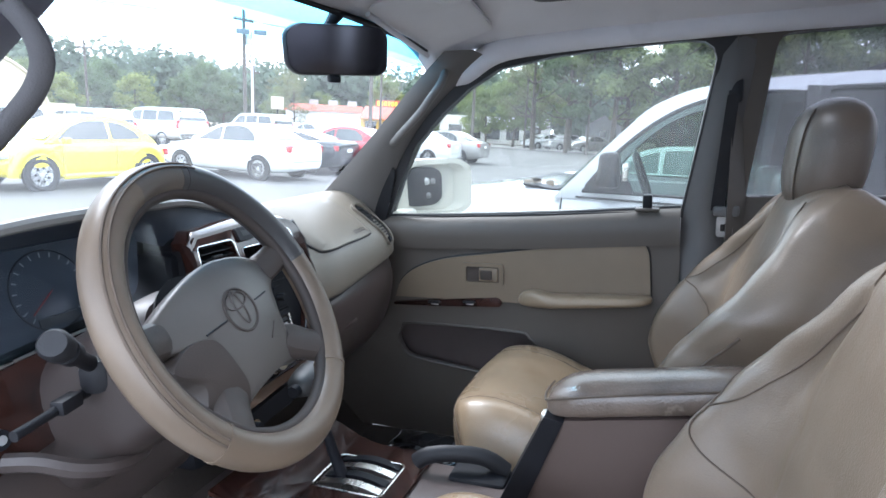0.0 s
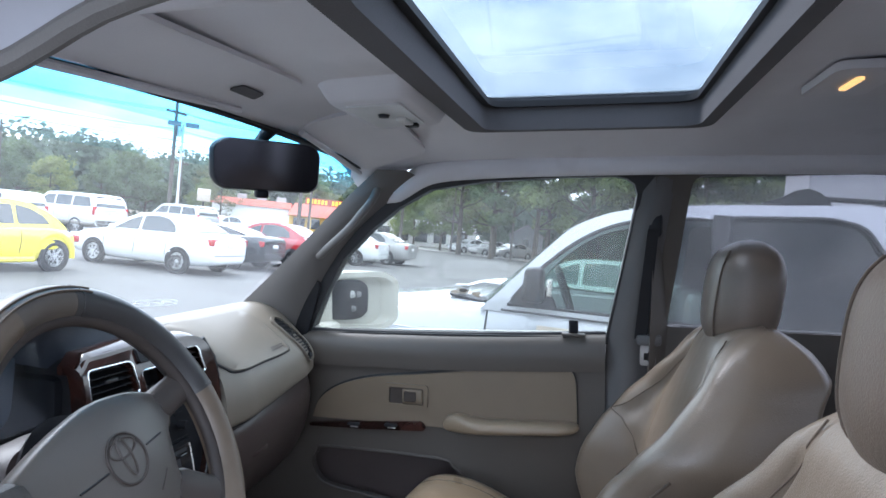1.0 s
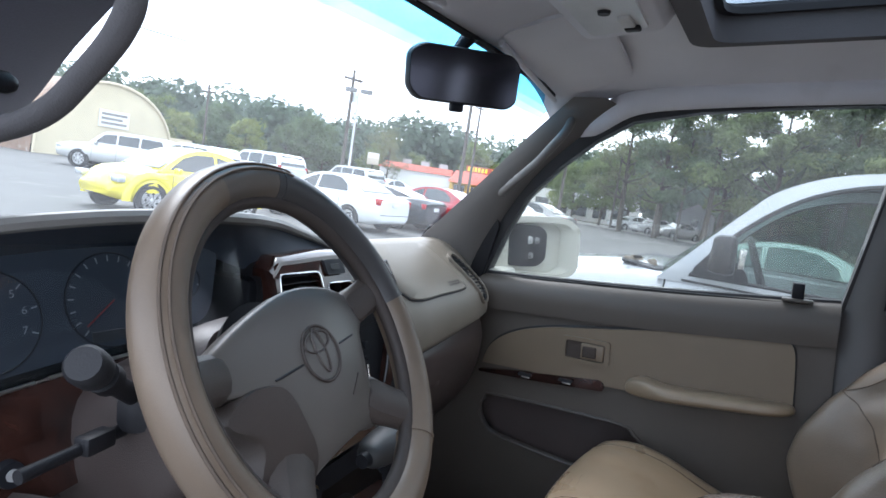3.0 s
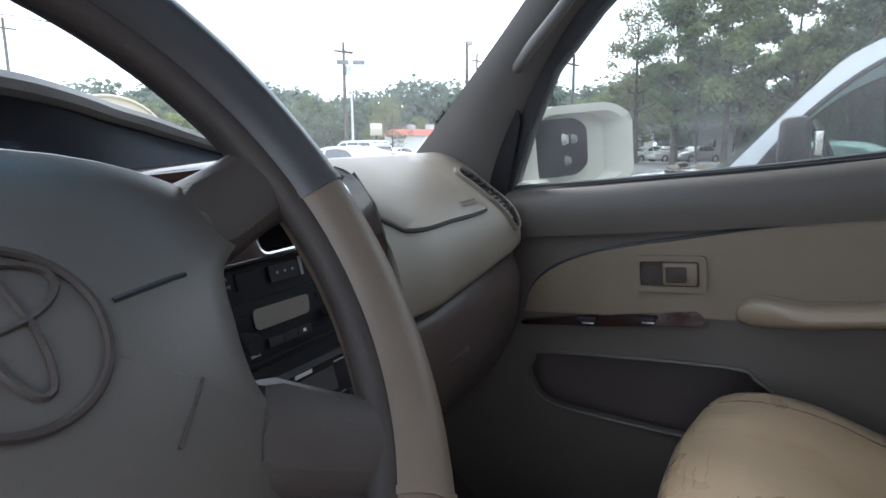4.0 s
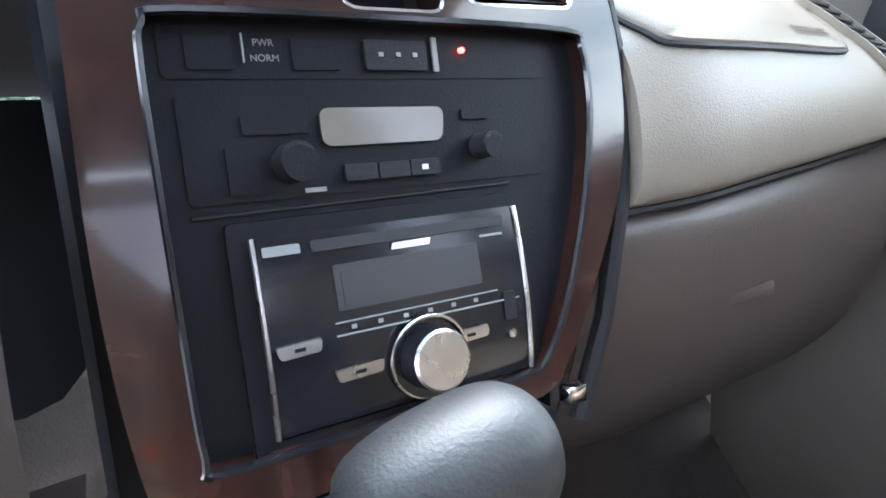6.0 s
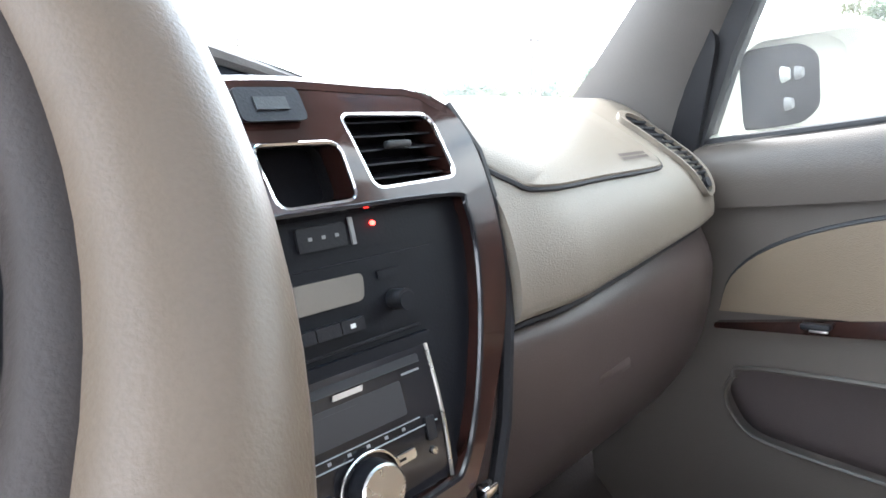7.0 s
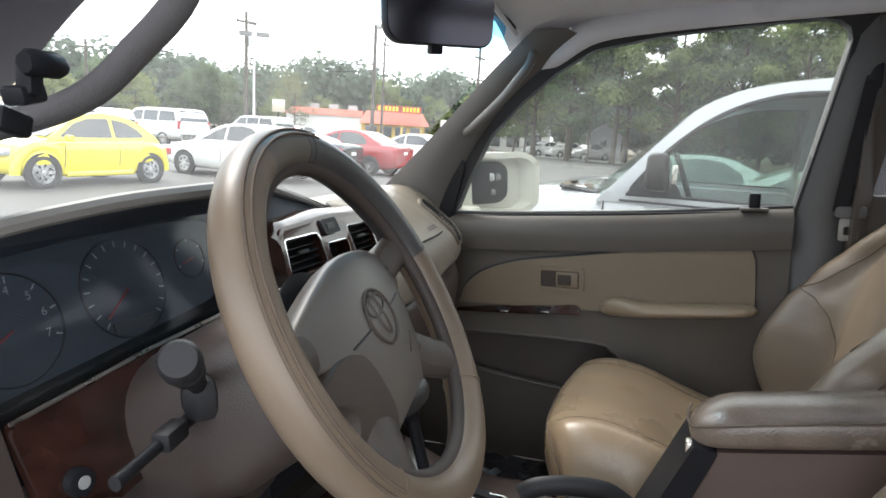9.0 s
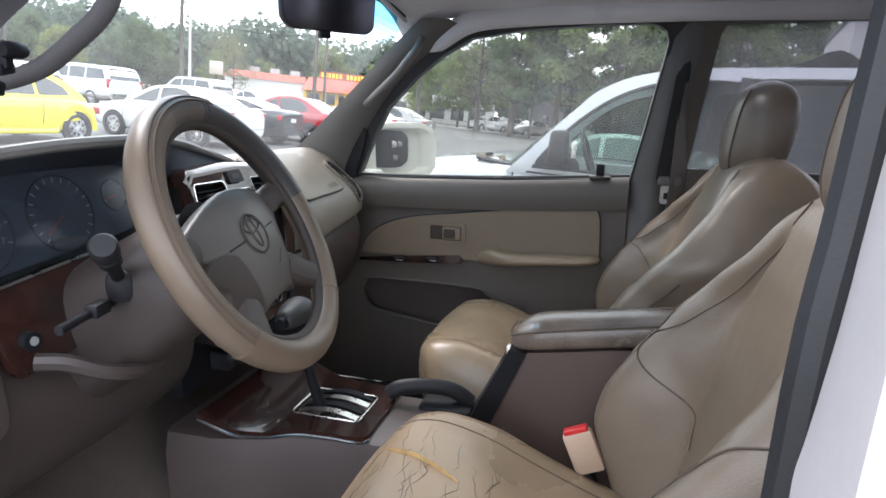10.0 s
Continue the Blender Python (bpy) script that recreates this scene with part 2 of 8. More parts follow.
M_MAPLENS = material("pale_grey_lens_plastic", (0.62, 0.62, 0.62), 0.35, 0, 0.06, 20.0, 300, 0.0)
M_BAG = material("black_polythene", (0.014, 0.014, 0.016), 0.10, 0, 0.3, 14.0, 60, 0.5)
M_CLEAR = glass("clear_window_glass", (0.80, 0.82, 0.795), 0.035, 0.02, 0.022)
M_SCREEN = glass("dusty_veiled_windscreen_glass", (0.79, 0.82, 0.80), 0.035, 0.02, 0.035)
M_BAND = glass("blue_shade_band_glass", (0.12, 0.48, 0.74), 0.03, 0.02, 0.03)
M_BAND_DEEP = glass("middle_blue_shade_band_glass", (0.20, 0.55, 0.77), 0.03, 0.02, 0.03)
M_BAND_MID = glass("pale_blue_shade_band_glass", (0.29, 0.61, 0.79), 0.03, 0.02, 0.03)
M_BAND_PALE = glass("paler_blue_shade_band_glass", (0.42, 0.67, 0.80), 0.03, 0.02, 0.03)
M_BAND_FAINT = glass("faint_blue_shade_band_glass", (0.60, 0.75, 0.81), 0.03, 0.02, 0.03)
M_SUNROOF = glass("grey_sunroof_glass", (0.42, 0.46, 0.49), 0.03)
M_TINT = glass("tinted_rear_glass", (0.56, 0.555, 0.57), 0.05, 0.02, 0.02)
M_PRIVACY = glass("privacy_glass", (0.07, 0.07, 0.075), 0.05)
M_MIRROR = material("dark_mirror_glass", (0.10, 0.10, 0.115), 0.12, 1.0, 0.02, 3.0, 100, 0.0)
# the pale film on this lens imitates a bluish glare veil
M_CLUSTER = glass("cluster_lens", (0.78, 0.85, 0.9), 0.04, 0.08, 0.06)
# black plastic lifted towards blue, the glare over it put into the colour
M_BINNACLE = material("glare_veiled_binnacle_plastic", (0.040, 0.046, 0.058), 0.5, 0, 0.15, 8.0, 500, 0.2, spec=0.3)
M_SUVGLASS = glass("green_tinted_car_glass", (0.70, 0.77, 0.74), 0.004, 0.0, 0.0)
M_STALK = material("black_stalk_plastic", (0.011, 0.011, 0.013), 0.5, 0, 0.2, 8.0, 500, 0.2, spec=0.25)


# ---- mesh helpers ----
def thing(name, loc, label, category, group="", kind=""):
    e = new(name)
    e.empty_display_size = 0.05
    e.location = loc
    return tagged(e, label, category, group, kind)


def part(name, bm, mat, parent=None, label="", smooth=True, subsurf=0, angle=40):
    """Links a bmesh as one mesh object, as a part of its parent; the geometry is in world metres."""
    bmesh.ops.remove_doubles(bm, verts=bm.verts, dist=1e-6)
    bmesh.ops.recalc_face_normals(bm, faces=bm.faces)
    me = bpy.data.meshes.new(name)
    for f in bm.faces:
        f.smooth = smooth
    for e in bm.edges:
        if len(e.link_faces) == 2 and e.calc_face_angle(0) > radians(angle):
            e.smooth = False
    bm.to_mesh(me)
    bm.free()
    me.materials.append(mat)
    ob = new(name, me)
    if parent is not None:
        ob.parent = parent
        inv = Matrix.Identity(4)
        p = parent
        while p is not None:
            inv = Matrix.Translation(-p.location) @ inv if p.type == "EMPTY" else inv
            p = p.parent
        ob.matrix_parent_inverse = inv if parent.type == "EMPTY" else Matrix.Identity(4)
    if label:
        ob["label"] = label
    if subsurf:
        s = ob.modifiers.new("subdivision", "SUBSURF")
        s.levels = s.render_levels = subsurf
    return ob


def loft(rings, cap=True, closed=True, bm=None, close_rings=False):
    bm = bm or bmesh.new()
    vs = [[bm.verts.new(p) for p in r] for r in rings]
    n = len(vs[0])
    count = len(vs) if close_rings else len(vs) - 1
    for i in range(count):
        a, b = vs[i], vs[(i + 1) % len(vs)]
        for j in range(n if closed else n - 1):
            k = (j + 1) % n
            bm.faces.new((a[j], a[k], b[k], b[j]))
    if cap and closed and not close_rings:
        bm.faces.new(list(reversed(vs[0])))
        bm.faces.new(vs[-1])
    return bm


def grid(fn, nu, nv, bm=None):
    """An open sheet fn(u, v), u and v from 0 to 1."""
    return loft([[fn(i / nu, j / nv) for i in range(nu + 1)] for j in range(nv + 1)], cap=False, closed=False, bm=bm)


def smooth_path(pts, steps=6, closed=False):
    """Catmull-Rom through pts."""
    P = [Vector(p) for p in pts]
    out = []
    n = len(P)
    for i in range(n if closed else n - 1):
        p0 = P[(i - 1) % n] if closed or i > 0 else P[i]
        p1, p2 = P[i], P[(i + 1) % n]
        p3 = P[(i + 2) % n] if closed or i + 2 < n else p2
        for s in range(steps):
            t = s / steps
            out.append(0.5 * ((2 * p1) + (p2 - p0) * t + (2 * p0 - 5 * p1 + 4 * p2 - p3) * t * t + (3 * p1 - p0 - 3 * p2 + p3) * t ** 3))
    if not closed:
        out.append(P[-1])
    return out


def tube(pts, radius, n=8, closed=False, bm=None, flat=1.0):
    """A swept tube; radius may be a list. flat squeezes it along its second axis."""
    pts = [Vector(p) for p in pts]
    rings = []
    up = Vector((0.13, 0.21, 0.97))
    m = len(pts)
    last = None
    for i, p in enumerate(pts):
        a = pts[(i - 1) % m] if closed or i > 0 else p
        b = pts[(i + 1) % m] if closed or i < m - 1 else p
        d = (b - a).normalized()
        ref = last if last is not None else (up if abs(d.dot(up)) < 0.95 else Vector((1, 0, 0)))
        u = (ref - d * ref.dot(d)).normalized()
        v = d.cross(u)
        last = u
        r = radius[i] if isinstance(radius, (list, tuple)) else radius
        rings.append([p + r * (math.cos(2 * math.pi * k / n) * u + flat * math.sin(2 * math.pi * k / n) * v) for k in range(n)])
    return loft(rings, cap=not closed, bm=bm, close_rings=closed)


def rounded(poly, r, n=4):
    """Rounds the corners of a 2D polygon."""
    P = [Vector((a, b)) for a, b in poly]
    out = []
    for i, p in enumerate(P):
        a, b = P[i - 1], P[(i + 1) % len(P)]
        ra = min(r, (a - p).length * 0.45, (b - p).length * 0.45)
        s, e = p + (a - p).normalized() * ra, p + (b - p).normalized() * ra
        for k in range(n + 1):
            t = k / n
            out.append(tuple((1 - t) ** 2 * s + 2 * t * (1 - t) * p + t * t * e))
    return out


def rect(u0, v0, u1, v1, r=0.0, n=4):
    q = [(u0, v0), (u1, v0), (u1, v1), (u0, v1)]
    return rounded(q, r, n) if r else q


def plate(outer, holes, w0, w1, fn, bm=None, edge=0.0):
    """A slab from w0 to w1 with the outline outer and openings holes, laid into space by fn(u, v, w). edge chamfers the w1 rim."""
    bm = bm or bmesh.new()
    flat = bmesh.new()
    loops = [outer] + list(holes)
    edges = []
    for lp in loops:
        vs = [flat.verts.new((u, v, 0)) for u, v in lp]
        edges += [flat.edges.new((vs[i], vs[(i + 1) % len(vs)])) for i in range(len(vs))]
    if holes:
        bmesh.ops.triangle_fill(flat, edges=edges, use_beauty=True, use_dissolve=False)
    else:
        flat.faces.new([v for v in flat.verts])
    flat.verts.index_update()
    tris = [[(v.co.x, v.co.y) for v in f.verts] for f in flat.faces]
    flat.free()
    c = Vector((sum(p[0] for p in outer) / len(outer), sum(p[1] for p in outer) / len(outer)))

    def inset(p, lp, k):
        return p
    cache = {}

    def vert(p, w):
        key = (round(p[0], 6), round(p[1], 6), w)
        if key not in cache:
            cache[key] = bm.verts.new(fn(p[0], p[1], w))
        return cache[key]
    for t in tris:
        for w in (w0, w1):
            try:
                bm.faces.new([vert(p, w) for p in (t if w == w1 else reversed(t))])
            except ValueError:
                pass
    for lp in loops:
        for i in range(len(lp)):
            a, b = lp[i], lp[(i + 1) % len(lp)]
            try:
                bm.faces.new((vert(a, w0), vert(b, w0), vert(b, w1), vert(a, w1)))
            except ValueError:
                pass
    if edge:
        bm.edges.ensure_lookup_table()
        rim = [e for e in bm.edges if len(e.link_faces) == 2 and e.calc_face_angle(0) > radians(60)
               and all(v in cache.values() for v in e.verts)]
        top = {v for k, v in cache.items() if k[2] == w1}
        rim = [e for e in rim if e.verts[0] in top and e.verts[1] in top]
        bmesh.ops.bevel(bm, geom=rim, offset=edge, segments=2, affect="EDGES", profile=0.6)
    return bm


def box(x0, y0, z0, x1, y1, z1, bevel=0.0, m=None, bm=None, seg=2):
    bm = bm or bmesh.new()
    made = bmesh.ops.create_cube(bm, size=1.0)["verts"]
    mat = Matrix.Translation(((x0 + x1) / 2, (y0 + y1) / 2, (z0 + z1) / 2)) @ Matrix.Diagonal((abs(x1 - x0), abs(y1 - y0), abs(z1 - z0), 1))
    bmesh.ops.transform(bm, matrix=mat, verts=made)
    if bevel:
        es = list({e for v in made for e in v.link_edges})
        res = bmesh.ops.bevel(bm, geom=es, offset=bevel, segments=seg, affect="EDGES", profile=0.5)
        made = list({v for f in res["faces"] for v in f.verts} | {v for v in made if v.is_valid})
    if m is not None:
        bmesh.ops.transform(bm, matrix=m, verts=made)
    return bm


def disc(c, axis, r0, h, n=24, r1=None, bm=None, cap=True):
    """A short cylinder or cone from c along axis."""
    axis = Vector(axis).normalized()
    u = axis.orthogonal().normalized()
    v = axis.cross(u)
    r1 = r0 if r1 is None else r1
    c = Vector(c)
    rings = [[c + axis * w + r * (math.cos(2 * math.pi * k / n) * u + math.sin(2 * math.pi * k / n) * v) for k in range(n)] for w, r in ((0, r0), (h, r1))]
    return loft(rings, bm=bm, cap=cap)


def settle(ob, x, y, z=0.0):
    """Moves a finished thing, with its parts, by so much."""
    ob.location = Vector(ob.location) + Vector((x, y, z))
    return ob


def lerp(a, b, t):
    return a + (b - a) * t


def table(x, pts):
    """Piecewise smooth look-up in [(x, y), ...]."""
    if x <= pts[0][0]:
        return pts[0][1]
    for (xa, ya), (xb, yb) in zip(pts, pts[1:]):
        if x <= xb:
            t = (x - xa) / (xb - xa)
            return lerp(ya, yb, t * t * (3 - 2 * t))
    return pts[-1][1]


# ---- cabin shell ----
def side_x(z):
    """Half-width of the cabin's side at a height: upright door, leaning glass."""
    return 0.715 if z < 1.12 else 0.715 - 0.256 * (z - 1.12)


WINDOW = [(0.383, 1.11), (0.325, 1.225), (0.263, 1.324), (0.172, 1.408), (0.09, 1.468), (0.003, 1.513), (-0.14, 1.533), (-0.334, 1.543),
          (-0.452, 1.545), (-0.480, 1.540), (-0.499, 1.526), (-0.506, 1.502), (-0.502, 1.46), (-0.443, 1.143)]

# floor pan with a tunnel hump
def floor_fn(u, v):
    x, y = lerp(-0.74, 0.74, u), lerp(-2.1, 0.84, v)
    hump = 0.14 * math.exp(-(x / 0.15) ** 4)
    toe = max(0.0, y - 0.50) * 1.1
    return (x, y, 0.40 + hump + toe + 0.004 * noise.noise((x * 9, y * 9, 0)))


cabin_floor = tagged(part("floor", grid(floor_fn, 40, 60), M_CARPET), "dark brown carpet over the cabin floor and transmission tunnel", "floor", kind="structure")

firewall = tagged(part("wall_front", box(-0.74, 0.82, 0.40, 0.74, 0.86, 1.10), M_BLACK), "black firewall under the windscreen", "wall", kind="structure")


# headliner: one sheet with the sunroof opening, turned down at the sides and front
def head_z(x, y):
    side = 0.075 * min(1.0, abs(x) / 0.60) ** 5
    front = 0.055 * max(0.0, min(1.0, (y - 0.01) / 0.2)) ** 1.5
    return 1.645 - side - front


def headliner_mesh():
    bm = bmesh.new()
    xs = sorted({round(lerp(-0.60, 0.60, i / 40), 4) for i in range(41)} | {-0.375, 0.425})
    ys = sorted({round(lerp(-2.1, 0.20, i / 60), 4) for i in range(61)} | {-0.615, -0.15})
    v = {}
    for x in xs:
        for y in ys:
            v[x, y] = bm.verts.new((x, y, head_z(x, y)))
    for a, b in zip(xs, xs[1:]):
        for c, d in zip(ys, ys[1:]):
            if -0.375 <= a and b <= 0.425 and -0.615 <= c and d <= -0.15:
                continue
            bm.faces.new((v[a, c], v[b, c], v[b, d], v[a, d]))
    return bm


head = part("ceiling", headliner_mesh(), M_HEAD)
tagged(head, "sagging grey-taupe cloth headliner with a sunroof opening", "ceiling", kind="structure")
sm = head.modifiers.new("thickness", "SOLIDIFY")
sm.thickness, sm.offset = 0.02, 1.0

roof = tagged(part("roof", plate(rounded([(-0.66, -2.14), (0.66, -2.14), (0.66, -1.0), (0.66, 0.19), (-0.66, 0.19), (-0.66, -1.0)], 0.05), [rect(-0.395, -0.63, 0.445, -0.135, 0.04)], 0.0, 0.012, lambda u, v, w: (u, v, 1.715 - 0.10 * (abs(u) / 0.66) ** 4 + w)), M_WHITE),
              "white painted steel roof skin", "roof", kind="structure")

sunroof = thing("sunroof", (0, -0.45, 1.66), "closed tinted glass sunroof in the headliner", "sunroof")
part("frame", plate(rect(-0.395, -0.635, 0.445, -0.13, 0.05), [rect(-0.37, -0.61, 0.42, -0.172, 0.045)], 0.0, 0.07, lambda u, v, w: (u, v, 1.628 + w), edge=0.004), M_LINER_DARK, sunroof, "dark cloth-wrapped opening frame")
part("seal", plate(rect(-0.38, -0.622, 0.43, -0.143, 0.05), [rect(-0.36, -0.60, 0.41, -0.186, 0.045)], 0.0, 0.012, lambda u, v, w: (u, v, 1.676 + w)), M_RUBBER, sunroof, "black rubber seal")
g = part("glass", plate(rect(-0.375, -0.618, 0.425, -0.147, 0.045), [], 0.0, 0.004, lambda u, v, w: (u, v, 1.69 + w)), M_SUNROOF, sunroof, "grey tinted glass")
g.visible_shadow = False


# windscreen
def screen(u, v):
    """u across from -1 to 1, v from the base 0 to the top 1."""
    x = u * lerp(0.66, 0.585, v)
    return Vector((x, lerp(0.87 - 0.24 * u * u, 0.20 - 0.03 * u * u, v), lerp(1.115 + 0.03 * u * u, 1.598 - 0.035 * u * u, v)))


wind = thing("windshield", (0, 0.8, 1.12), "raked laminated windscreen with a blue shade band along its top", "windshield")
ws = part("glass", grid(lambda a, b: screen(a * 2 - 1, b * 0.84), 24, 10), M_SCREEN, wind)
ws.visible_shadow = False
for v0, v1, mat in ((0.84, 0.868, M_BAND_FAINT), (0.868, 0.892, M_BAND_PALE), (0.892, 0.916, M_BAND_MID), (0.916, 0.94, M_BAND_DEEP), (0.94, 1.01, M_BAND)):
    wb = part("shade_band", grid(lambda a, b: screen(a * 2 - 1, lerp(v0, v1, b)), 24, 3), mat, wind, "blue tinted shade band")
    wb.visible_shadow = False
part("lower_seal", tube([screen(a / 12 - 1, 0.03) for a in range(25)], 0.012, 6), M_RUBBER, wind, "black rubber lower seal")
part("upper_seal", tube([screen(a / 12 - 1, 1.0) + Vector((0, -0.002, -0.002)) for a in range(25)], 0.007, 6), M_RUBBER, wind, "dark upper edge")


# A-pillars with their grab handles
def a_pillar(s, post, name, label, mat):
    outer, inner = smooth_path(post[0], 5), smooth_path(post[1], 5)
    rings = []
    for a, b in zip(outer, inner):
        mid = (a + b) / 2 + Vector((-s * 0.028, -0.02, 0.01))
        q1, q2 = lerp(a, mid, 0.5) + Vector((-s * 0.008, -0.004, 0)), lerp(mid, b, 0.5) + Vector((-s * 0.008, -0.004, 0))
        back = (a + b) / 2 + Vector((s * 0.05, 0.02, 0.0))
        rings.append([a, q1, mid, q2, b, back])
    ob = part(name, loft(rings), mat)
    return tagged(ob, label, "pillar trim", kind="structure")


RIGHT_POST = ([(0.62, 0.02, 1.535), (0.645, 0.12, 1.47), (0.665, 0.235, 1.375), (0.695, 0.345, 1.23), (0.72, 0.40, 1.10), (0.72, 0.42, 1.0)],
              [(0.555, 0.13, 1.56), (0.575, 0.235, 1.475), (0.592, 0.345, 1.375), (0.61, 0.48, 1.255), (0.63, 0.60, 1.15), (0.64, 0.66, 1.05)])
LEFT_POST = ([(-0.62, 0.005, 1.575), (-0.625, 0.145, 1.525), (-0.635, 0.275, 1.455), (-0.65, 0.395, 1.365), (-0.685, 0.525, 1.2), (-0.7, 0.585, 1.02)],
             [(-0.470, -0.005, 1.605), (-0.460, 0.165, 1.517), (-0.452, 0.325, 1.435), (-0.443, 0.47, 1.358), (-0.50, 0.665, 1.255), (-0.57, 0.825, 1.1)])
a_pillar(1, RIGHT_POST, "trim_pillar_right", "taupe plastic trim on the passenger-side windscreen pillar", M_PILLAR)
a_pillar(-1, LEFT_POST, "trim_pillar_left", "driver-side windscreen pillar trim, shade and flare in its navy", M_PILLAR_SHADED)


def grab_handle(pts, label, mat):
    a, b = Vector(pts[0]), Vector(pts[-1])
    e = thing("grab_handle", tuple(a), label, "handle", "pillar grab handles")
    pts = smooth_path(pts, 5)
    part("grip", tube(pts, [0.0095] * 5 + [0.0105] * (len(pts) - 10) + [0.0095] * 5, 10), mat, e)
    part("lower_mount", box(-0.014, -0.02, -0.014, 0.014, 0.02, 0.014, 0.005, pose(a.x, a.y + 0.006, a.z - 0.003, 35, 0, 0)), mat, e)
    part("upper_mount", box(-0.014, -0.02, -0.012, 0.014, 0.02, 0.012, 0.005, pose(b.x, b.y + 0.003, b.z + 0.003, 40, 0, 0)), mat, e)
    return e


grab_handle([(0.632, 0.342, 1.333), (0.62, 0.318, 1.334), (0.592, 0.295, 1.340), (0.570, 0.267, 1.358), (0.556, 0.205, 1.408), (0.547, 0.168, 1.446), (0.548, 0.141, 1.478), (0.566, 0.134, 1.505), (0.585, 0.140, 1.52)],
            "moulded taupe grab handle on the passenger pillar", M_PILLAR)
# twin of the passenger handle; a darker material carries its shade
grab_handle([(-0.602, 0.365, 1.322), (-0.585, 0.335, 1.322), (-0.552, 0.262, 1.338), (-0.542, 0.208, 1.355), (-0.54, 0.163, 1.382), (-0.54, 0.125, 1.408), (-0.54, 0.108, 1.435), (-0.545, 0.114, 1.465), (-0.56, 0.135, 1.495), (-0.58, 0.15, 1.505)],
            "moulded grab handle on the driver pillar, shade in its colour", M_LINER_DARK)

# roof rails over the doors, both sides
RAILS = (("trim_rail_right", [(0.655, 0.15, 1.49), (0.62, 0.09, 1.512), (0.60, 0.0, 1.554), (0.597, -0.15, 1.568), (0.595, -0.4, 1.574), (0.595, -0.7, 1.576), (0.6, -1.2, 1.571), (0.61, -2.1, 1.556)]),
         ("trim_rail_left", [(-0.576, 0.1, 1.544), (-0.556, 0.02, 1.57), (-0.551, -0.18, 1.577), (-0.551, -0.51, 1.577), (-0.556, -0.98, 1.574), (-0.566, -1.88, 1.559)]))
for nm, line in RAILS:
    tagged(part(nm, tube(smooth_path(line, 5), 0.030, 10, flat=0.9), M_HEAD), "taupe cloth-covered roof rail above the doors", "roof rail", kind="structure")

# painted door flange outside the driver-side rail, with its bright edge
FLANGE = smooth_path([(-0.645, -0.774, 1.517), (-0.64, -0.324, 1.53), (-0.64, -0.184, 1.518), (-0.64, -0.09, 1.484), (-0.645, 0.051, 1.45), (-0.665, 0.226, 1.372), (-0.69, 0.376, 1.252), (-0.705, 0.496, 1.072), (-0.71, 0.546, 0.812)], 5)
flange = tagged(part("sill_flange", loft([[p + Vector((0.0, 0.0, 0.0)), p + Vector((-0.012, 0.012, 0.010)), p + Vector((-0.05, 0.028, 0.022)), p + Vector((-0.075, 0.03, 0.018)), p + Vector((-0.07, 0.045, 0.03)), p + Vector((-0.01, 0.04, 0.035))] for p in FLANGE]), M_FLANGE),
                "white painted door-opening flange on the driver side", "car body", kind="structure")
tagged(part("trim_edge_left", tube(FLANGE, 0.007, 8), M_PILLAR), "taupe rubber edging along the driver door opening", "door seal", kind="structure")

# B-pillars
def b_pillar(s, nm, label, dy=0.0):
    rings = []
    for z in [0.42, 0.8, 1.1, 1.143, 1.2, 1.3, 1.4, 1.46, 1.51, 1.55]:
        f = dy - 0.445 - 0.17 * max(0.0, z - 1.143)
        r = dy - 0.555 - 0.12 * max(0.0, z - 1.2)
        x = side_x(z)
        k = max(0.0, min(1.0, (1.56 - z) / 0.10))
        rings.append([(s * (x + 0.05), f, z), (s * x, f, z), (s * (x - 0.028 * k), f - 0.03, z), (s * (x - 0.034 * k), (f + r) / 2, z), (s * (x - 0.028 * k), r + 0.03, z), (s * x, r, z), (s * (x + 0.05), r, z)])
    return tagged(part(nm, loft(rings), M_POST), label, "pillar trim", kind="structure")


b_pillar(1, "trim_post_right", "dark taupe centre-post trim between the passenger doors")
b_pillar(-1, "trim_post_left", "dark centre-post trim at the driver door opening", -0.07)

# driver-side body beside the open door: painted post and closed rear door
side_left = thing("rear_door", (-0.78, -1.2, 0.5), "closed white rear door on the driver side", "car door")
outline = [(-0.70, 0.45), (-0.70, 1.12), (-0.775, 1.50), (-0.80, 1.585), (-1.75, 1.585), (-1.80, 0.45)]
hole = rounded([(-0.83, 1.16), (-0.865, 1.53), (-1.66, 1.53), (-1.68, 1.16)], 0.03)
part("door_skin", plate(outline, [hole], 0.0, 0.05, lambda u, v, w: (-side_x(v) - 0.05 - w, u + 0.10, v), edge=0.012), M_WHITE, side_left)
g = part("glass", plate(hole, [], 0.02, 0.026, lambda u, v, w: (-side_x(v) - 0.05 - w, u + 0.10, v)), M_TINT, side_left, "dark tinted glass")
g.visible_shadow = False
part("inner_panel", plate([(-0.66, 0.42), (-0.66, 1.15), (-1.8, 1.15), (-1.8, 0.42)], [], 0.0, 0.03, lambda u, v, w: (-0.715 - w, u - 0.07, v)), M_DOOR_DARK, side_left)
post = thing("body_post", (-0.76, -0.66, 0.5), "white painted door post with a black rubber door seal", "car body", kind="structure")
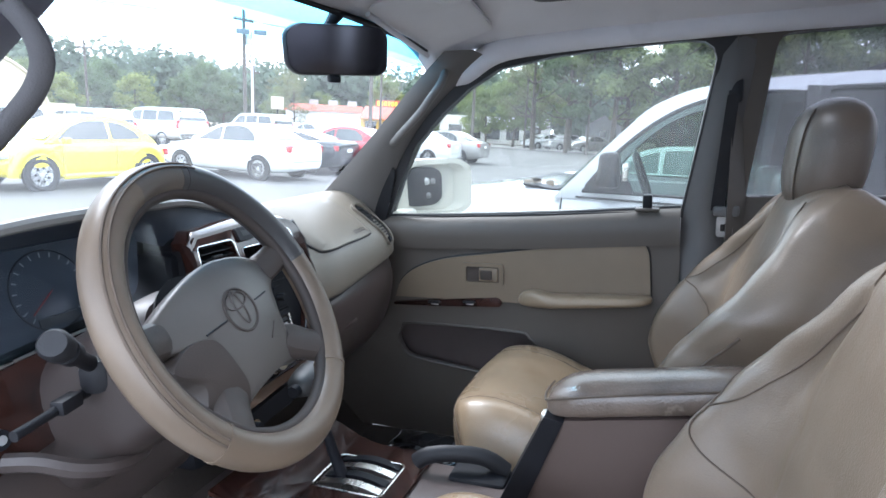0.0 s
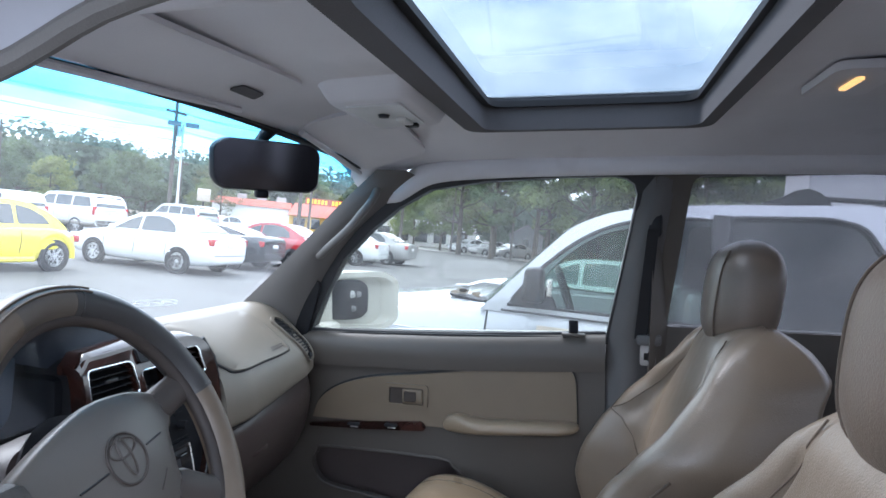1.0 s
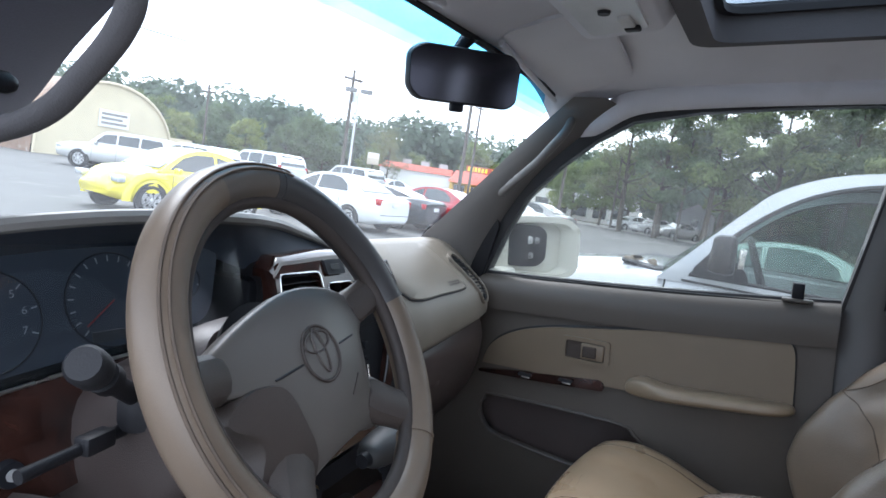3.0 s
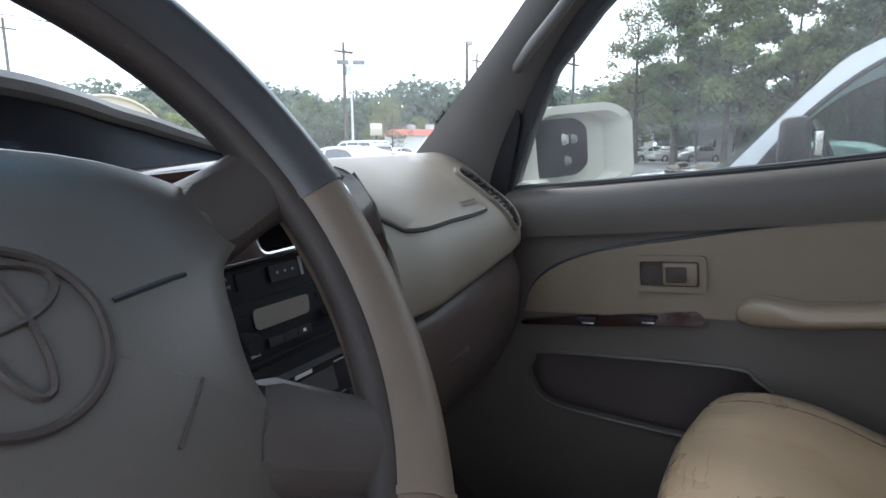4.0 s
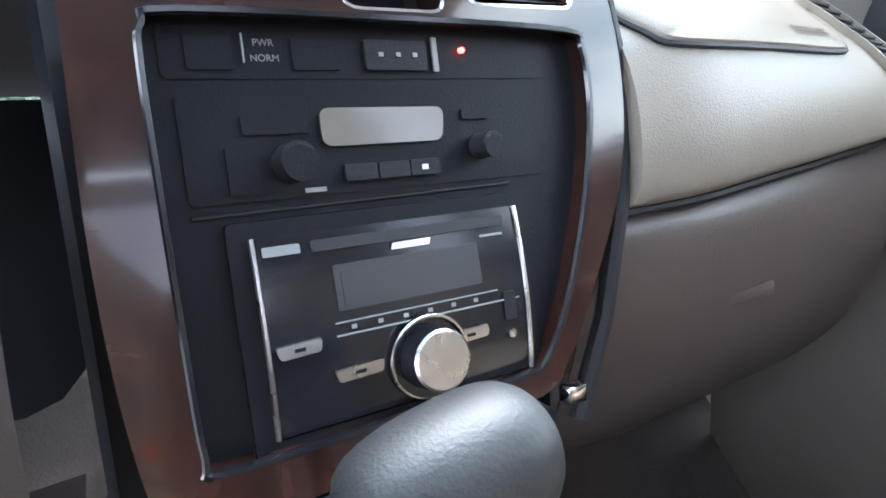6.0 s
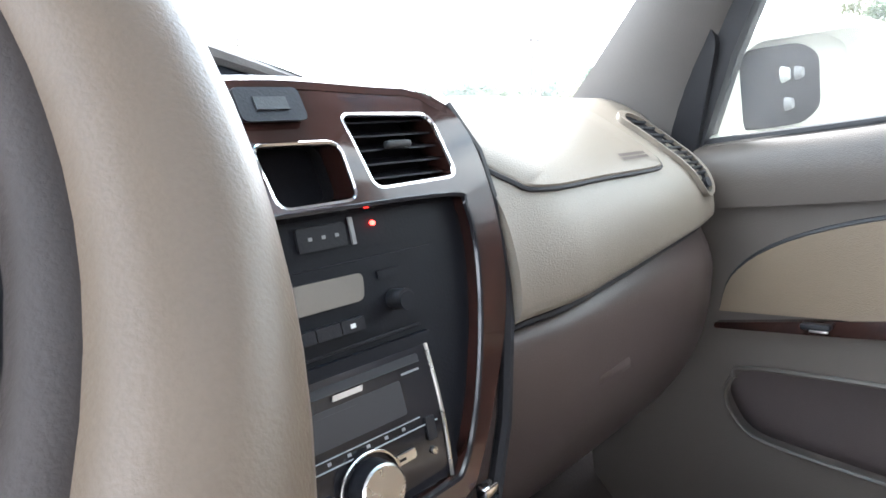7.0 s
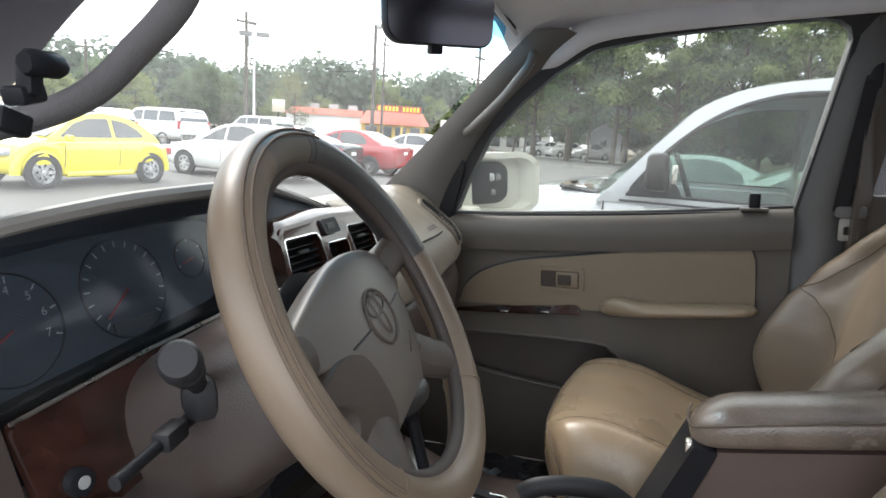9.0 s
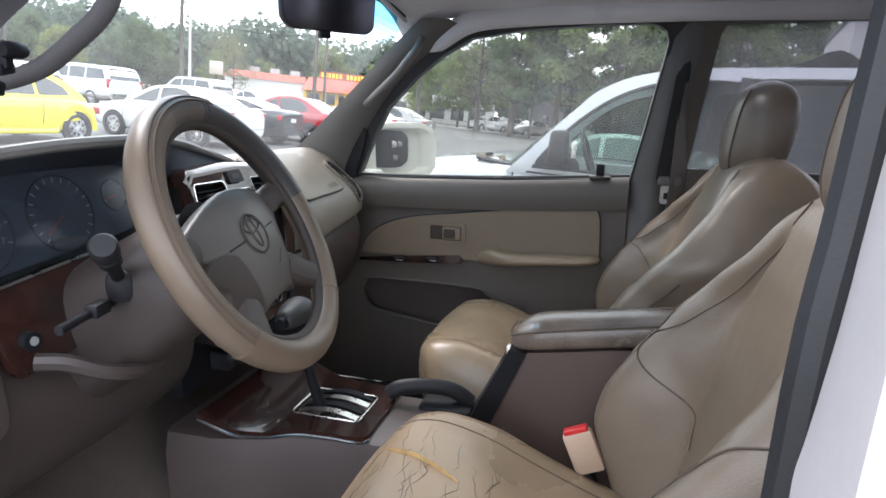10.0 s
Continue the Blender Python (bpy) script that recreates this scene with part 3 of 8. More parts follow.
part("painted_post", plate([(-0.625, 0.42), (-0.625, 1.12), (-0.69, 1.56), (-0.70, 1.70), (-0.76, 1.70), (-0.755, 1.50), (-0.688, 1.12), (-0.688, 0.42)], [], 0.0, 0.075, lambda u, v, w: (-side_x(v) - 0.02 - w, u + 0.115, v), edge=0.014), M_POST_SHADED, post)
part("door_seal", tube(smooth_path([(-0.722, -0.512, 0.45), (-0.722, -0.512, 1.1), (-0.7, -0.528, 1.28), (-0.662, -0.55, 1.45), (-0.63, -0.56, 1.545)], 5), 0.013, 8), M_RUBBER, post)
tagged(part("sill_left", box(-0.80, -0.75, 0.36, -0.70, 0.5, 0.46, 0.01), M_WHITE), "white painted door sill", "sill", kind="structure")

# passenger-side rear door and the tail of the cabin
rear_r = thing("rear_door", (0.75, -1.2, 0.5), "closed rear passenger door with dark tinted glass", "car door")
hole = rounded([(-0.588, 1.18), (-0.59, 1.20), (-0.628, 1.545), (-1.66, 1.56), (-1.68, 1.18)], 0.03)
part("inner_panel", plate([(-0.545, 0.42), (-0.545, 1.57), (-1.80, 1.59), (-1.80, 0.42)], [hole], 0.0, 0.05, lambda u, v, w: (side_x(v) + w - 0.005, u, v)), M_DOOR_DARK, rear_r)
g = part("glass", plate(hole, [], 0.025, 0.03, lambda u, v, w: (side_x(v) + w, u, v)), M_TINT, rear_r, "dark tinted glass")
g.visible_shadow = False
part("sill_strip", box(0.70, -1.7, 1.172, 0.725, -0.62, 1.182, 0.003), M_RUBBER, rear_r)
tail = tagged(part("wall_rear", plate([(-0.76, 0.40), (0.76, 0.40), (0.64, 1.6), (-0.64, 1.6)], [rect(-0.55, 1.12, 0.55, 1.5, 0.05)], 0.0, 0.04, lambda u, v, w: (u, -2.1 - w, v)), M_DOOR_DARK),
              "dark tailgate trim behind the seats", "wall", kind="structure")
for s, nm in ((1, "quarter_right"), (-1, "quarter_left")):
    tagged(part(nm, plate([(-1.8, 0.40), (-1.8, 1.58), (-2.12, 1.58), (-2.12, 0.40)], [], 0.0, 0.04, lambda u, v, w: (s * (side_x(v) + w), u, v)), M_DOOR_DARK),
           "dark trimmed rear quarter panel", "wall", kind="structure")

# ---- passenger front door ----
door = thing("front_door", (0.74, 0.0, 0.5), "closed passenger door with dark upper trim and beige padded insert", "car door")


def on_door(x):
    return lambda u, v, w: (x - w, u, v)


shell = [(0.62, 0.42), (0.62, 1.05), (0.40, 1.10), (0.383, 1.11), (-0.06, 1.118), (-0.443, 1.143), (-0.455, 0.42)]
pocket = rounded([(0.375, 0.745), (0.345, 0.675), (0.20, 0.655), (0.05, 0.64), (-0.07, 0.655), (-0.09, 0.74), (-0.02, 0.785), (0.33, 0.785)], 0.035)
part("lower_trim", plate(shell, [pocket], -0.02, 0.0, on_door(0.705), edge=0.006), M_DOOR_DARK, door, "dark taupe vinyl door trim")
# core coloured dark so the open pocket has its recess shade painted in
part("door_core", plate(shell, [], 0.0, 0.03, on_door(0.79)), M_CONSOLE, door)
part("outer_skin", plate([(0.62, 0.42), (0.62, 1.08), (0.383, 1.105), (-0.45, 1.138), (-0.455, 0.42)], [], 0.0, 0.02, on_door(0.835)), M_WHITE, door, "white outer door skin")
part("pocket_lip", tube(smooth_path([(0.702, y, z) for y, z in pocket[::3]], 3, True), 0.004, 6, True), M_DOOR_DARK, door)
# sill rail with its rounded top
sill_pts = [(0.45, 1.092), (0.383, 1.104), (0.2, 1.108), (-0.06, 1.117), (-0.25, 1.128), (-0.443, 1.141)]
rings = [[(0.735, p.x, p.y + 0.006), (0.715, p.x, p.y + 0.008), (0.698, p.x, p.y + 0.002), (0.686, p.x, p.y - 0.018), (0.684, p.x, p.y - 0.05), (0.690, p.x, p.y - 0.085), (0.72, p.x, p.y - 0.085)]
         for p in smooth_path([(a, b, 0) for a, b in sill_pts], 4)]
part("sill_rail", loft(rings), M_DOOR_DARK, door, "rounded dark taupe sill rail")
part("waist_seal", tube([(0.722, p.x, p.y + 0.010) for p in smooth_path([(a, b, 0) for a, b in sill_pts], 4)], 0.006, 6), M_RUBBER, door, "black rubber waist seal")
# beige insert
insert = smooth_path([(p[0], p[1], 0) for p in [(0.365, 0.868), (0.345, 0.92), (0.29, 0.962), (0.194, 0.993), (0.05, 1.013), (-0.092, 1.032), (-0.25, 1.045), (-0.345, 1.052), (-0.368, 1.035), (-0.374, 0.985), (-0.378, 0.90)]], 4)
ins = [(p.x, p.y) for p in insert] + [(-0.03, 0.872), (0.0, 0.872)]
part("padded_insert", plate(ins, [], 0.0, 0.012, on_door(0.706), edge=0.008), M_DOOR_FABRIC, door, "beige padded vinyl insert")
part("insert_groove", tube([(0.7035, p.x, p.y + 0.002) for p in insert], 0.0038, 6), M_RUBBER, door)
# pull armrest
rings = []
for i in range(15):
    t = i / 14
    y = lerp(-0.02, -0.385, t)
    top = 0.905 + 0.018 * t + (0.012 if t < 0.25 else 0.0) * math.sin(math.pi * min(1, t / 0.25))
    bot = 0.862 + 0.034 * t
    out = 0.072 * min(1.0, 0.35 + 2.6 * t) * (1.0 if t < 0.9 else 1 - 4 * (t - 0.9))
    k = 0.6 if i in (0, 14) else 1.0
    c = (top + bot) / 2
    h = (top - bot) / 2 * k
    rings.append([(0.706, y, c + h), (0.706 - out * 0.55, y, c + h * 1.02), (0.706 - out * 0.9, y, c + h * 0.75), (0.706 - out, y, c), (0.706 - out * 0.9, y, c - h * 0.8), (0.706 - out * 0.5, y, c - h), (0.706, y, c - h)])
part("armrest", loft(rings), M_ARM, door, "worn beige armrest pad", subsurf=2)
# inside handle
hb = part("handle_bezel", plate(rect(0.022, 0.919, 0.146, 0.984, 0.010), [rect(0.034, 0.929, 0.134, 0.974, 0.006)], 0.0, 0.008, on_door(0.696), edge=0.003), M_DOOR_FABRIC, door, "beige handle surround")
part("recess", plate(rect(0.03, 0.926, 0.138, 0.977), [], 0.0, 0.003, on_door(0.6965)), M_CARPET, hb)
part("lever", box(0.684, 0.036, 0.931, 0.693, 0.094, 0.972, 0.004), M_DOOR_FABRIC, hb, "beige pull lever")
part("finger_cup", box(0.682, 0.054, 0.938, 0.6845, 0.088, 0.965, 0.003), M_CARPET, hb)
# switch strip
sw = part("switch_plate", plate(rounded([(0.372, 0.842), (0.372, 0.850), (0.18, 0.872), (0.04, 0.885), (0.028, 0.876), (0.03, 0.858), (0.20, 0.848)], 0.008), [], 0.0, 0.016, on_door(0.706), edge=0.003), M_WOOD, door, "burl wood switch plate")
for y, z in ((0.235, 0.861), (0.125, 0.868)):
    part("window_switch", box(0.676, y - 0.018, z - 0.004, 0.692, y + 0.018, z + 0.004, 0.003), M_DARK, sw, "dark window switch")
    part("switch_edge", box(0.674, y - 0.016, z - 0.006, 0.679, y + 0.006, z - 0.003, 0.001), M_STEEL, sw)
# lock knob
part("lock_knob", box(-0.010, -0.012, 0.0, 0.010, 0.012, 0.036, 0.004, pose(0.71, -0.362, 1.147, 0, 0, 0)), M_BLACK, door, "black lock knob")
part("knob_collar", box(-0.012, -0.030, 0.0, 0.012, 0.030, 0.008, 0.003, pose(0.705, -0.362, 1.141, 0, 0, 0)), M_DOOR_DARK, door)
# frame round the glass
fr_out = [(0.43, 1.09), (0.345, 1.25), (0.28, 1.345), (0.185, 1.435), (0.10, 1.496), (0.01, 1.545), (-0.14, 1.570), (-0.334, 1.583), (-0.52, 1.583), (-0.555, 1.55), (-0.54, 1.44), (-0.455, 1.125)]
part("window_frame", plate(fr_out, [WINDOW], -0.005, 0.035, lambda u, v, w: (side_x(v) + w, u, v)), M_RUBBER, door, "black window frame and run channel")
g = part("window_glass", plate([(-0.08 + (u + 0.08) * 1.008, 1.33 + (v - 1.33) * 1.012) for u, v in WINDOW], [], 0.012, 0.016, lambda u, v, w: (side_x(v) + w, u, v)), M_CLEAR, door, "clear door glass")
g.visible_shadow = False
part("sail_trim", plate(rounded([(0.60, 1.06), (0.50, 1.16), (0.375, 1.31), (0.332, 1.255), (0.390, 1.10), (0.44, 1.06)], 0.02), [], -0.004, 0.012, lambda u, v, w: (side_x(v) - 0.006 - w, u, v), edge=0.004), M_DARK, door, "dark corner trim behind the mirror")
# outside mirror, its glass gone
mir = part("mirror_housing", plate(rounded([(0.455, 1.095), (0.458, 1.235), (0.42, 1.275), (0.30, 1.278), (0.262, 1.25), (0.262, 1.12), (0.30, 1.092)], 0.03, 5), [rounded([(0.435, 1.115), (0.437, 1.235), (0.415, 1.258), (0.30, 1.26), (0.277, 1.24), (0.277, 1.13), (0.305, 1.108)], 0.025, 5)],
           0.0, 0.055, lambda u, v, w: (0.945 - 0.70 * (u - 0.26), u - 0.068 + (0.055 - w) * 0.8, v), edge=0.006), M_MIRROR_WHITE, door, "white mirror housing with its glass missing")
part("mirror_back", plate(rounded([(0.455, 1.095), (0.458, 1.235), (0.42, 1.275), (0.30, 1.278), (0.262, 1.25), (0.262, 1.12), (0.30, 1.092)], 0.03, 5), [], 0.0, 0.05,
     lambda u, v, w: (0.945 - 0.70 * (u - 0.26), u - 0.022 + w, v), edge=0.02), M_MIRROR_WHITE, mir)
part("mirror_plate", plate(rounded([(0.425, 1.135), (0.425, 1.225), (0.40, 1.25), (0.345, 1.25), (0.325, 1.23), (0.325, 1.15), (0.345, 1.128), (0.40, 1.125)], 0.012, 3), [], 0.0, 0.014,
     lambda u, v, w: (0.945 - 0.70 * (u - 0.26), u - 0.030 - w, v), edge=0.004), M_BLACK, mir, "black adjuster plate")
for (u, v, r) in ((0.368, 1.205, 0.013), (0.352, 1.205, 0.011), (0.365, 1.160, 0.011)):
    part("adjuster_boss", disc((0.945 - 0.70 * (u - 0.26), u - 0.044, v), (0, -1, 0), r, 0.010, 14, r * 0.7), M_PRINT_GREY if r < 0.013 else M_PRINT, mir, "pale adjuster boss")
part("mirror_arm", box(0.72, 0.34, 1.085, 0.83, 0.40, 1.125, 0.012), M_MIRROR_WHITE, mir)

# seat belt hung from the centre post
belt = thing("seat_belt", (0.68, -0.55, 1.1), "dark seat belt with a grey tongue hanging on the centre post", "seat belt")
part("webbing", plate([(-0.51, 1.15), (-0.54, 1.15), (-0.555, 1.42), (-0.53, 1.42)], [], 0.0, 0.003, lambda u, v, w: (side_x(v) - 0.04 - w, u, v)), M_DARK, belt, "dark woven webbing")
part("tongue", plate(rect(-0.562, 1.085, -0.525, 1.135, 0.008), [rect(-0.553, 1.098, -0.534, 1.116, 0.003)], 0.0, 0.004, lambda u, v, w: (0.668 - w, u, v)), M_TONGUE, belt, "steel tongue")
part("tongue_grip", box(0.655, -0.575, 1.135, 0.69, -0.515, 1.162, 0.008), M_POST, belt)
part("upper_anchor", box(0.60, -0.565, 1.40, 0.635, -0.530, 1.46, 0.012), M_DARK, belt)

# painted skins over the closed rear door and tail
part("outer_skin", plate([(-0.56, 0.30), (-0.56, 1.16), (-1.80, 1.16), (-1.80, 0.30)], [], 0.0, 0.03, lambda u, v, w: (0.80 + w, u, v), edge=0.012), M_WHITE, rear_r, "white outer door skin")
for s, nm in ((1, "body_quarter_right"), (-1, "body_quarter_left")):
    q = rounded([(-1.82, 0.40), (-1.82, 1.60), (-2.17, 1.60), (-2.20, 1.10), (-2.22, 0.40)], 0.03)
    tagged(part(nm, plate(q, [], 0.0, 0.03, lambda u, v, w: (s * (side_x(v) + 0.055 + w), u, v), edge=0.01), M_WHITE), "white painted rear quarter panel", "car body", kind="structure")
tailgate = thing("tailgate", (0, -2.2, 0.5), "closed white tailgate with tinted glass and a steel bumper", "car door")
part("skin", plate([(-0.76, 0.30), (0.76, 0.30), (0.77, 1.1), (0.65, 1.62), (-0.65, 1.62), (-0.77, 1.1)], [rect(-0.56, 1.11, 0.56, 1.51, 0.05)], 0.0, 0.05, lambda u, v, w: (u, -2.16 - w, v), edge=0.02), M_WHITE, tailgate)
g = part("glass", plate(rect(-0.56, 1.11, 0.56, 1.51, 0.05), [], 0.0, 0.005, lambda u, v, w: (u, -2.18 - w, v)), M_TINT, tailgate, "dark tinted glass")
g.visible_shadow = False
part("bumper", box(-0.78, -2.33, 0.22, 0.78, -2.19, 0.40, 0.03), M_STEEL, tailgate, "bright steel bumper")
for s in (-1, 1):
    part("tail_lamp", box(s * 0.71 - 0.045, -2.235, 0.78, s * 0.71 + 0.045, -2.20, 1.06, 0.01), M_RED, tailgate, "red tail lamp")


# ---- dashboard ----
dash = thing("dashboard", (0.0, 0.45, 0.9), "beige vinyl dashboard with burl wood centre trim and airbag lid", "dashboard")


def face_back(x):
    """How far the passenger face bows forward, by x."""
    return table(x, [(0.13, 0.026), (0.20, 0.022), (0.29, 0.004), (0.40, 0.010), (0.51, 0.018), (0.58, 0.024), (0.64, 0.034), (0.675, 0.056), (0.70, 0.10)])


PROFILE = [(0.82, 1.100), (0.62, 1.158), (0.52, 1.182), (0.46, 1.186), (0.42, 1.178), (0.385, 1.160), (0.345, 1.132), (0.31, 1.100), (0.288, 1.076), (0.275, 1.045), (0.268, 1.01), (0.268, 0.978), (0.275, 0.963), (0.30, 0.955)]


def dash_point(x, k):
    """Point of the passenger side's padded face; k runs along the profile."""
    i = min(int(k), len(PROFILE) - 2)
    t = k - i
    p0, p1, p2, p3 = (PROFILE[max(0, min(len(PROFILE) - 1, i + d))] for d in (-1, 0, 1, 2))
    y, z = (0.5 * (2 * p1[c] + (p2[c] - p0[c]) * t + (2 * p0[c] - 5 * p1[c] + 4 * p2[c] - p3[c]) * t * t + (3 * p1[c] - p0[c] - 3 * p2[c] + p3[c]) * t ** 3) for c in (0, 1))
    f = max(0.0, min(1.0, (k - 2.0) / 4.0))
    y += face_back(x) * f * (1.0 if k < 12 else 0.9)
    if k > 8:
        z += (x - 0.20) * 0.085 * min(1.0, (k - 8) / 4)
    return Vector((x, y + 0.038, z + 0.014))


def pad_left(k):
    """Where the pad ends against the centre stack."""
    return table(k, [(3.0, 0.172), (5.0, 0.186), (8.0, 0.216), (11.0, 0.214), (13.0, 0.204)])


def pad_point(x, k):
    return dash_point(x if x > 0.30 else lerp(pad_left(k), 0.30, (x - 0.13) / 0.17), k)


xs = [0.13, 0.15, 0.17, 0.20, 0.25, 0.30, 0.35, 0.40, 0.45, 0.50, 0.54, 0.58, 0.62, 0.65, 0.675, 0.70]
K = [i * 0.5 for i in range(27)]
part("pad", loft([[pad_point(xs[0], k) + Vector((-0.002, 0.05, 0)) for k in K]] + [[pad_point(x, k) for k in K] for x in xs], closed=False, cap=False), M_DASH, dash, "beige padded passenger side")
# airbag lid, a raised curved panel with a groove round it
LID = [(0.263, 7.95), (0.37, 7.95), (0.494, 7.95), (0.514, 7.7), (0.512, 6.9), (0.496, 5.4), (0.470, 4.2), (0.40, 4.05), (0.30, 4.0), (0.190, 4.0), (0.200, 5.1), (0.217, 6.4), (0.240, 7.5)]
lid_line = smooth_path([(a, b, 0) for a, b in LID], 4, True)


def lifted(x, k, h):
    p = dash_point(x, k)
    a, b = dash_point(x, min(13, k + 0.2)) - dash_point(x, max(0, k - 0.2)), Vector((1, 0, 0))
    n = b.cross(a).normalized()
    return p + (n if n.z - n.y > 0 else -n) * h


bm = bmesh.new()
rings = []
cen = Vector((0.35, 6.2, 0))
for s, h in ((1.0, -0.002), (0.992, 0.004), (0.97, 0.006), (0.7, 0.0065), (0.4, 0.0065), (0.1, 0.0065)):
    rings.append([lifted(cen.x + (p.x - cen.x) * s, cen.y + (p.y - cen.y) * s, h) for p in lid_line])
part("airbag_lid", loft(rings), M_DASH, dash, "beige airbag lid with a dark groove round it")
part("lid_groove", tube([lifted(p.x, p.y, 0.0015) for p in lid_line], 0.0028, 6, True), M_RUBBER, dash)
bars = bmesh.new()
for r in range(2):
    for c in range(9):
        a = 0.425 + c * 0.0075
        q = [lifted(a + dx, 7.15 + r * 0.2 + dk, 0.0078) for dx, dk in ((0, 0), (0.0055, 0), (0.0055, 0.13), (0, 0.13))]
        bars.faces.new([bars.verts.new(p) for p in q])
part("lid_lettering", bars, M_BROWN, dash, "moulded lettering bars")

# side vent at the door end
VENT = smooth_path([(0.542, 5.6, 0), (0.574, 5.3, 0), (0.604, 5.9, 0), (0.628, 7.2, 0), (0.638, 8.4, 0), (0.638, 9.4, 0), (0.626, 9.8, 0), (0.596, 9.7, 0), (0.580, 8.6, 0), (0.562, 7.2, 0), (0.548, 6.2, 0)], 4, True)
VC = (0.590, 7.4)
vent_out = [(p.x, p.y) for p in VENT]
vent_in = [(VC[0] + (a - VC[0]) * 0.82, VC[1] + (b - VC[1]) * 0.92) for a, b in vent_out]
sv = part("side_vent", plate(vent_out, [vent_in], -0.004, 0.007, lifted, edge=0.002), M_DASH, dash, "curved side air vent")
part("vent_back", plate(vent_in, [], 0.0, 0.002, lifted), M_BLACK, sv, "black vent opening")
for i in range(10):
    k = 5.85 + i * 0.31
    a = table(k, [(5.6, 0.553), (6.9, 0.567), (8.6, 0.586), (9.5, 0.597)])
    b = table(k, [(5.6, 0.588), (6.0, 0.602), (7.2, 0.621), (8.4, 0.629), (9.5, 0.630)])
    part("vent_slat", tube([lifted(a, k, 0.0045), lifted(b, k + 0.05, 0.0045)], 0.0021, 6), M_DARK, sv)
part("vent_wheel", disc(lifted(0.609, 9.2, 0.003), lifted(0.609, 9.2, 1) - lifted(0.609, 9.2, 0), 0.007, 0.006, 12), M_DARK, sv)

# lower passenger side with the glove box door
low = [(0.30, 0.955), (0.285, 0.944), (0.288, 0.90), (0.302, 0.84), (0.335, 0.775), (0.385, 0.72), (0.46, 0.69), (0.62, 0.67)]
rings = [[Vector((max(x, 0.172), y + 0.038 + face_back(x) * 0.75, z + 0.014 + (x - 0.2) * 0.085 * max(0, 1 - i / 3))) for i, (y, z) in enumerate([(p.x, p.y) for p in smooth_path([(a, b, 0) for a, b in low], 3)])] for x in xs]
part("lower_panel", loft(rings, closed=False, cap=False), M_BROWN, dash, "brown glove box panel")
part("glove_latch", box(0.33, 0.336, 0.876, 0.40, 0.356, 0.892, 0.005), M_BROWN, dash, "moulded glove box pull")
# black tube drawn as the shade in the gap under the pad
part("pad_shadow_gap", tube([pad_point(x, 12.6) + Vector((0, -0.003, -0.002)) for x in xs], 0.0035, 6), M_RUBBER, dash)


# ---- centre stack ----
def on_stack(u, v, w):
    """Stack plane: leaning back towards its top, w proud of it towards the seats; the top rolls away."""
    y = 0.343 + (v - 0.965) * 0.133
    if v > 1.115:
        y += (v - 1.115) ** 2 * 4.0
    return Vector((u + 0.022, y - w, v + 0.017))


stack = thing("centre_stack", (0.0, 0.25, 0.85), "burl wood centre stack with air vents, climate panel and radio", "centre stack")
wood_out = smooth_path([(a, b, 0) for a, b in [(-0.120, 0.834), (0.0, 0.842), (0.085, 0.850), (0.109, 0.868), (0.138, 0.912), (0.171, 0.975), (0.184, 1.035), (0.180, 1.10), (0.156, 1.158), (0.10, 1.174), (0.0, 1.178), (-0.10, 1.176),
                                               (-0.142, 1.166), (-0.150, 1.13), (-0.152, 1.06), (-0.154, 0.97), (-0.150, 0.89), (-0.140, 0.842)]], 4, True)
wood_out = [(p.x, p.y) for p in wood_out]
PANEL = smooth_path([(a, b, 0) for a, b in [(-0.112, 0.862), (-0.02, 0.863), (0.070, 0.865), (0.093, 0.872), (0.119, 0.915), (0.141, 0.975), (0.153, 1.032), (0.151, 1.072), (0.136, 1.083), (0.01, 1.085), (-0.105, 1.084), (-0.119, 1.077), (-0.122, 1.058), (-0.122, 0.99), (-0.1215, 0.93), (-0.120, 0.872)]], 4, True)
PANEL = [(p.x, p.y) for p in PANEL]
LV = rounded([(-0.141, 1.098), (-0.035, 1.097), (-0.044, 1.154), (-0.138, 1.155)], 0.010)
RV = rounded([(0.062, 1.095), (0.147, 1.097), (0.133, 1.150), (0.046, 1.152)], 0.010)
SLOT = rounded([(-0.018, 1.0885), (0.046, 1.089), (0.039, 1.132), (-0.029, 1.133)], 0.010)
part("wood_bezel", plate(wood_out, [PANEL, LV, RV, SLOT], -0.014, 0.016, on_stack, edge=0.006), M_WOOD, stack, "glossy burl wood bezel")
for nm, o in (("panel_rim", PANEL), ("vent_rim", LV), ("vent_rim", RV), ("slot_rim", SLOT)):
    part(nm, tube([on_stack(u, v, 0.0145) for u, v in o], 0.0019 if nm != "panel_rim" else 0.0026, 6, True), M_CHROME if nm != "panel_rim" else M_BLACK_GLOSS, stack, "bright metal rim" if nm != "panel_rim" else "gloss black inner edge")
lip = [on_stack(u, table(u, [(-0.152, 1.150), (-0.125, 1.168), (0.0, 1.172), (0.12, 1.166), (0.155, 1.150)]), 0.016) for u in [-0.152 + 0.307 * i / 24 for i in range(25)]]
part("bezel_lip", loft([[p, p + Vector((0, 0.002, 0.006)), p + Vector((0, 0.010, 0.0105)), p + Vector((0, 0.022, 0.013)), p + Vector((0, 0.045, 0.013)), p + Vector((0, 0.045, 0.0))] for p in lip]), M_WOOD, stack, "polished burl top lip of the bezel")
part("black_panel", plate([(u * 1.01, (v - 0.96) * 1.01 + 0.96) for u, v in PANEL], [], -0.012, 0.0, on_stack), M_BLACK, stack, "black plastic panel")
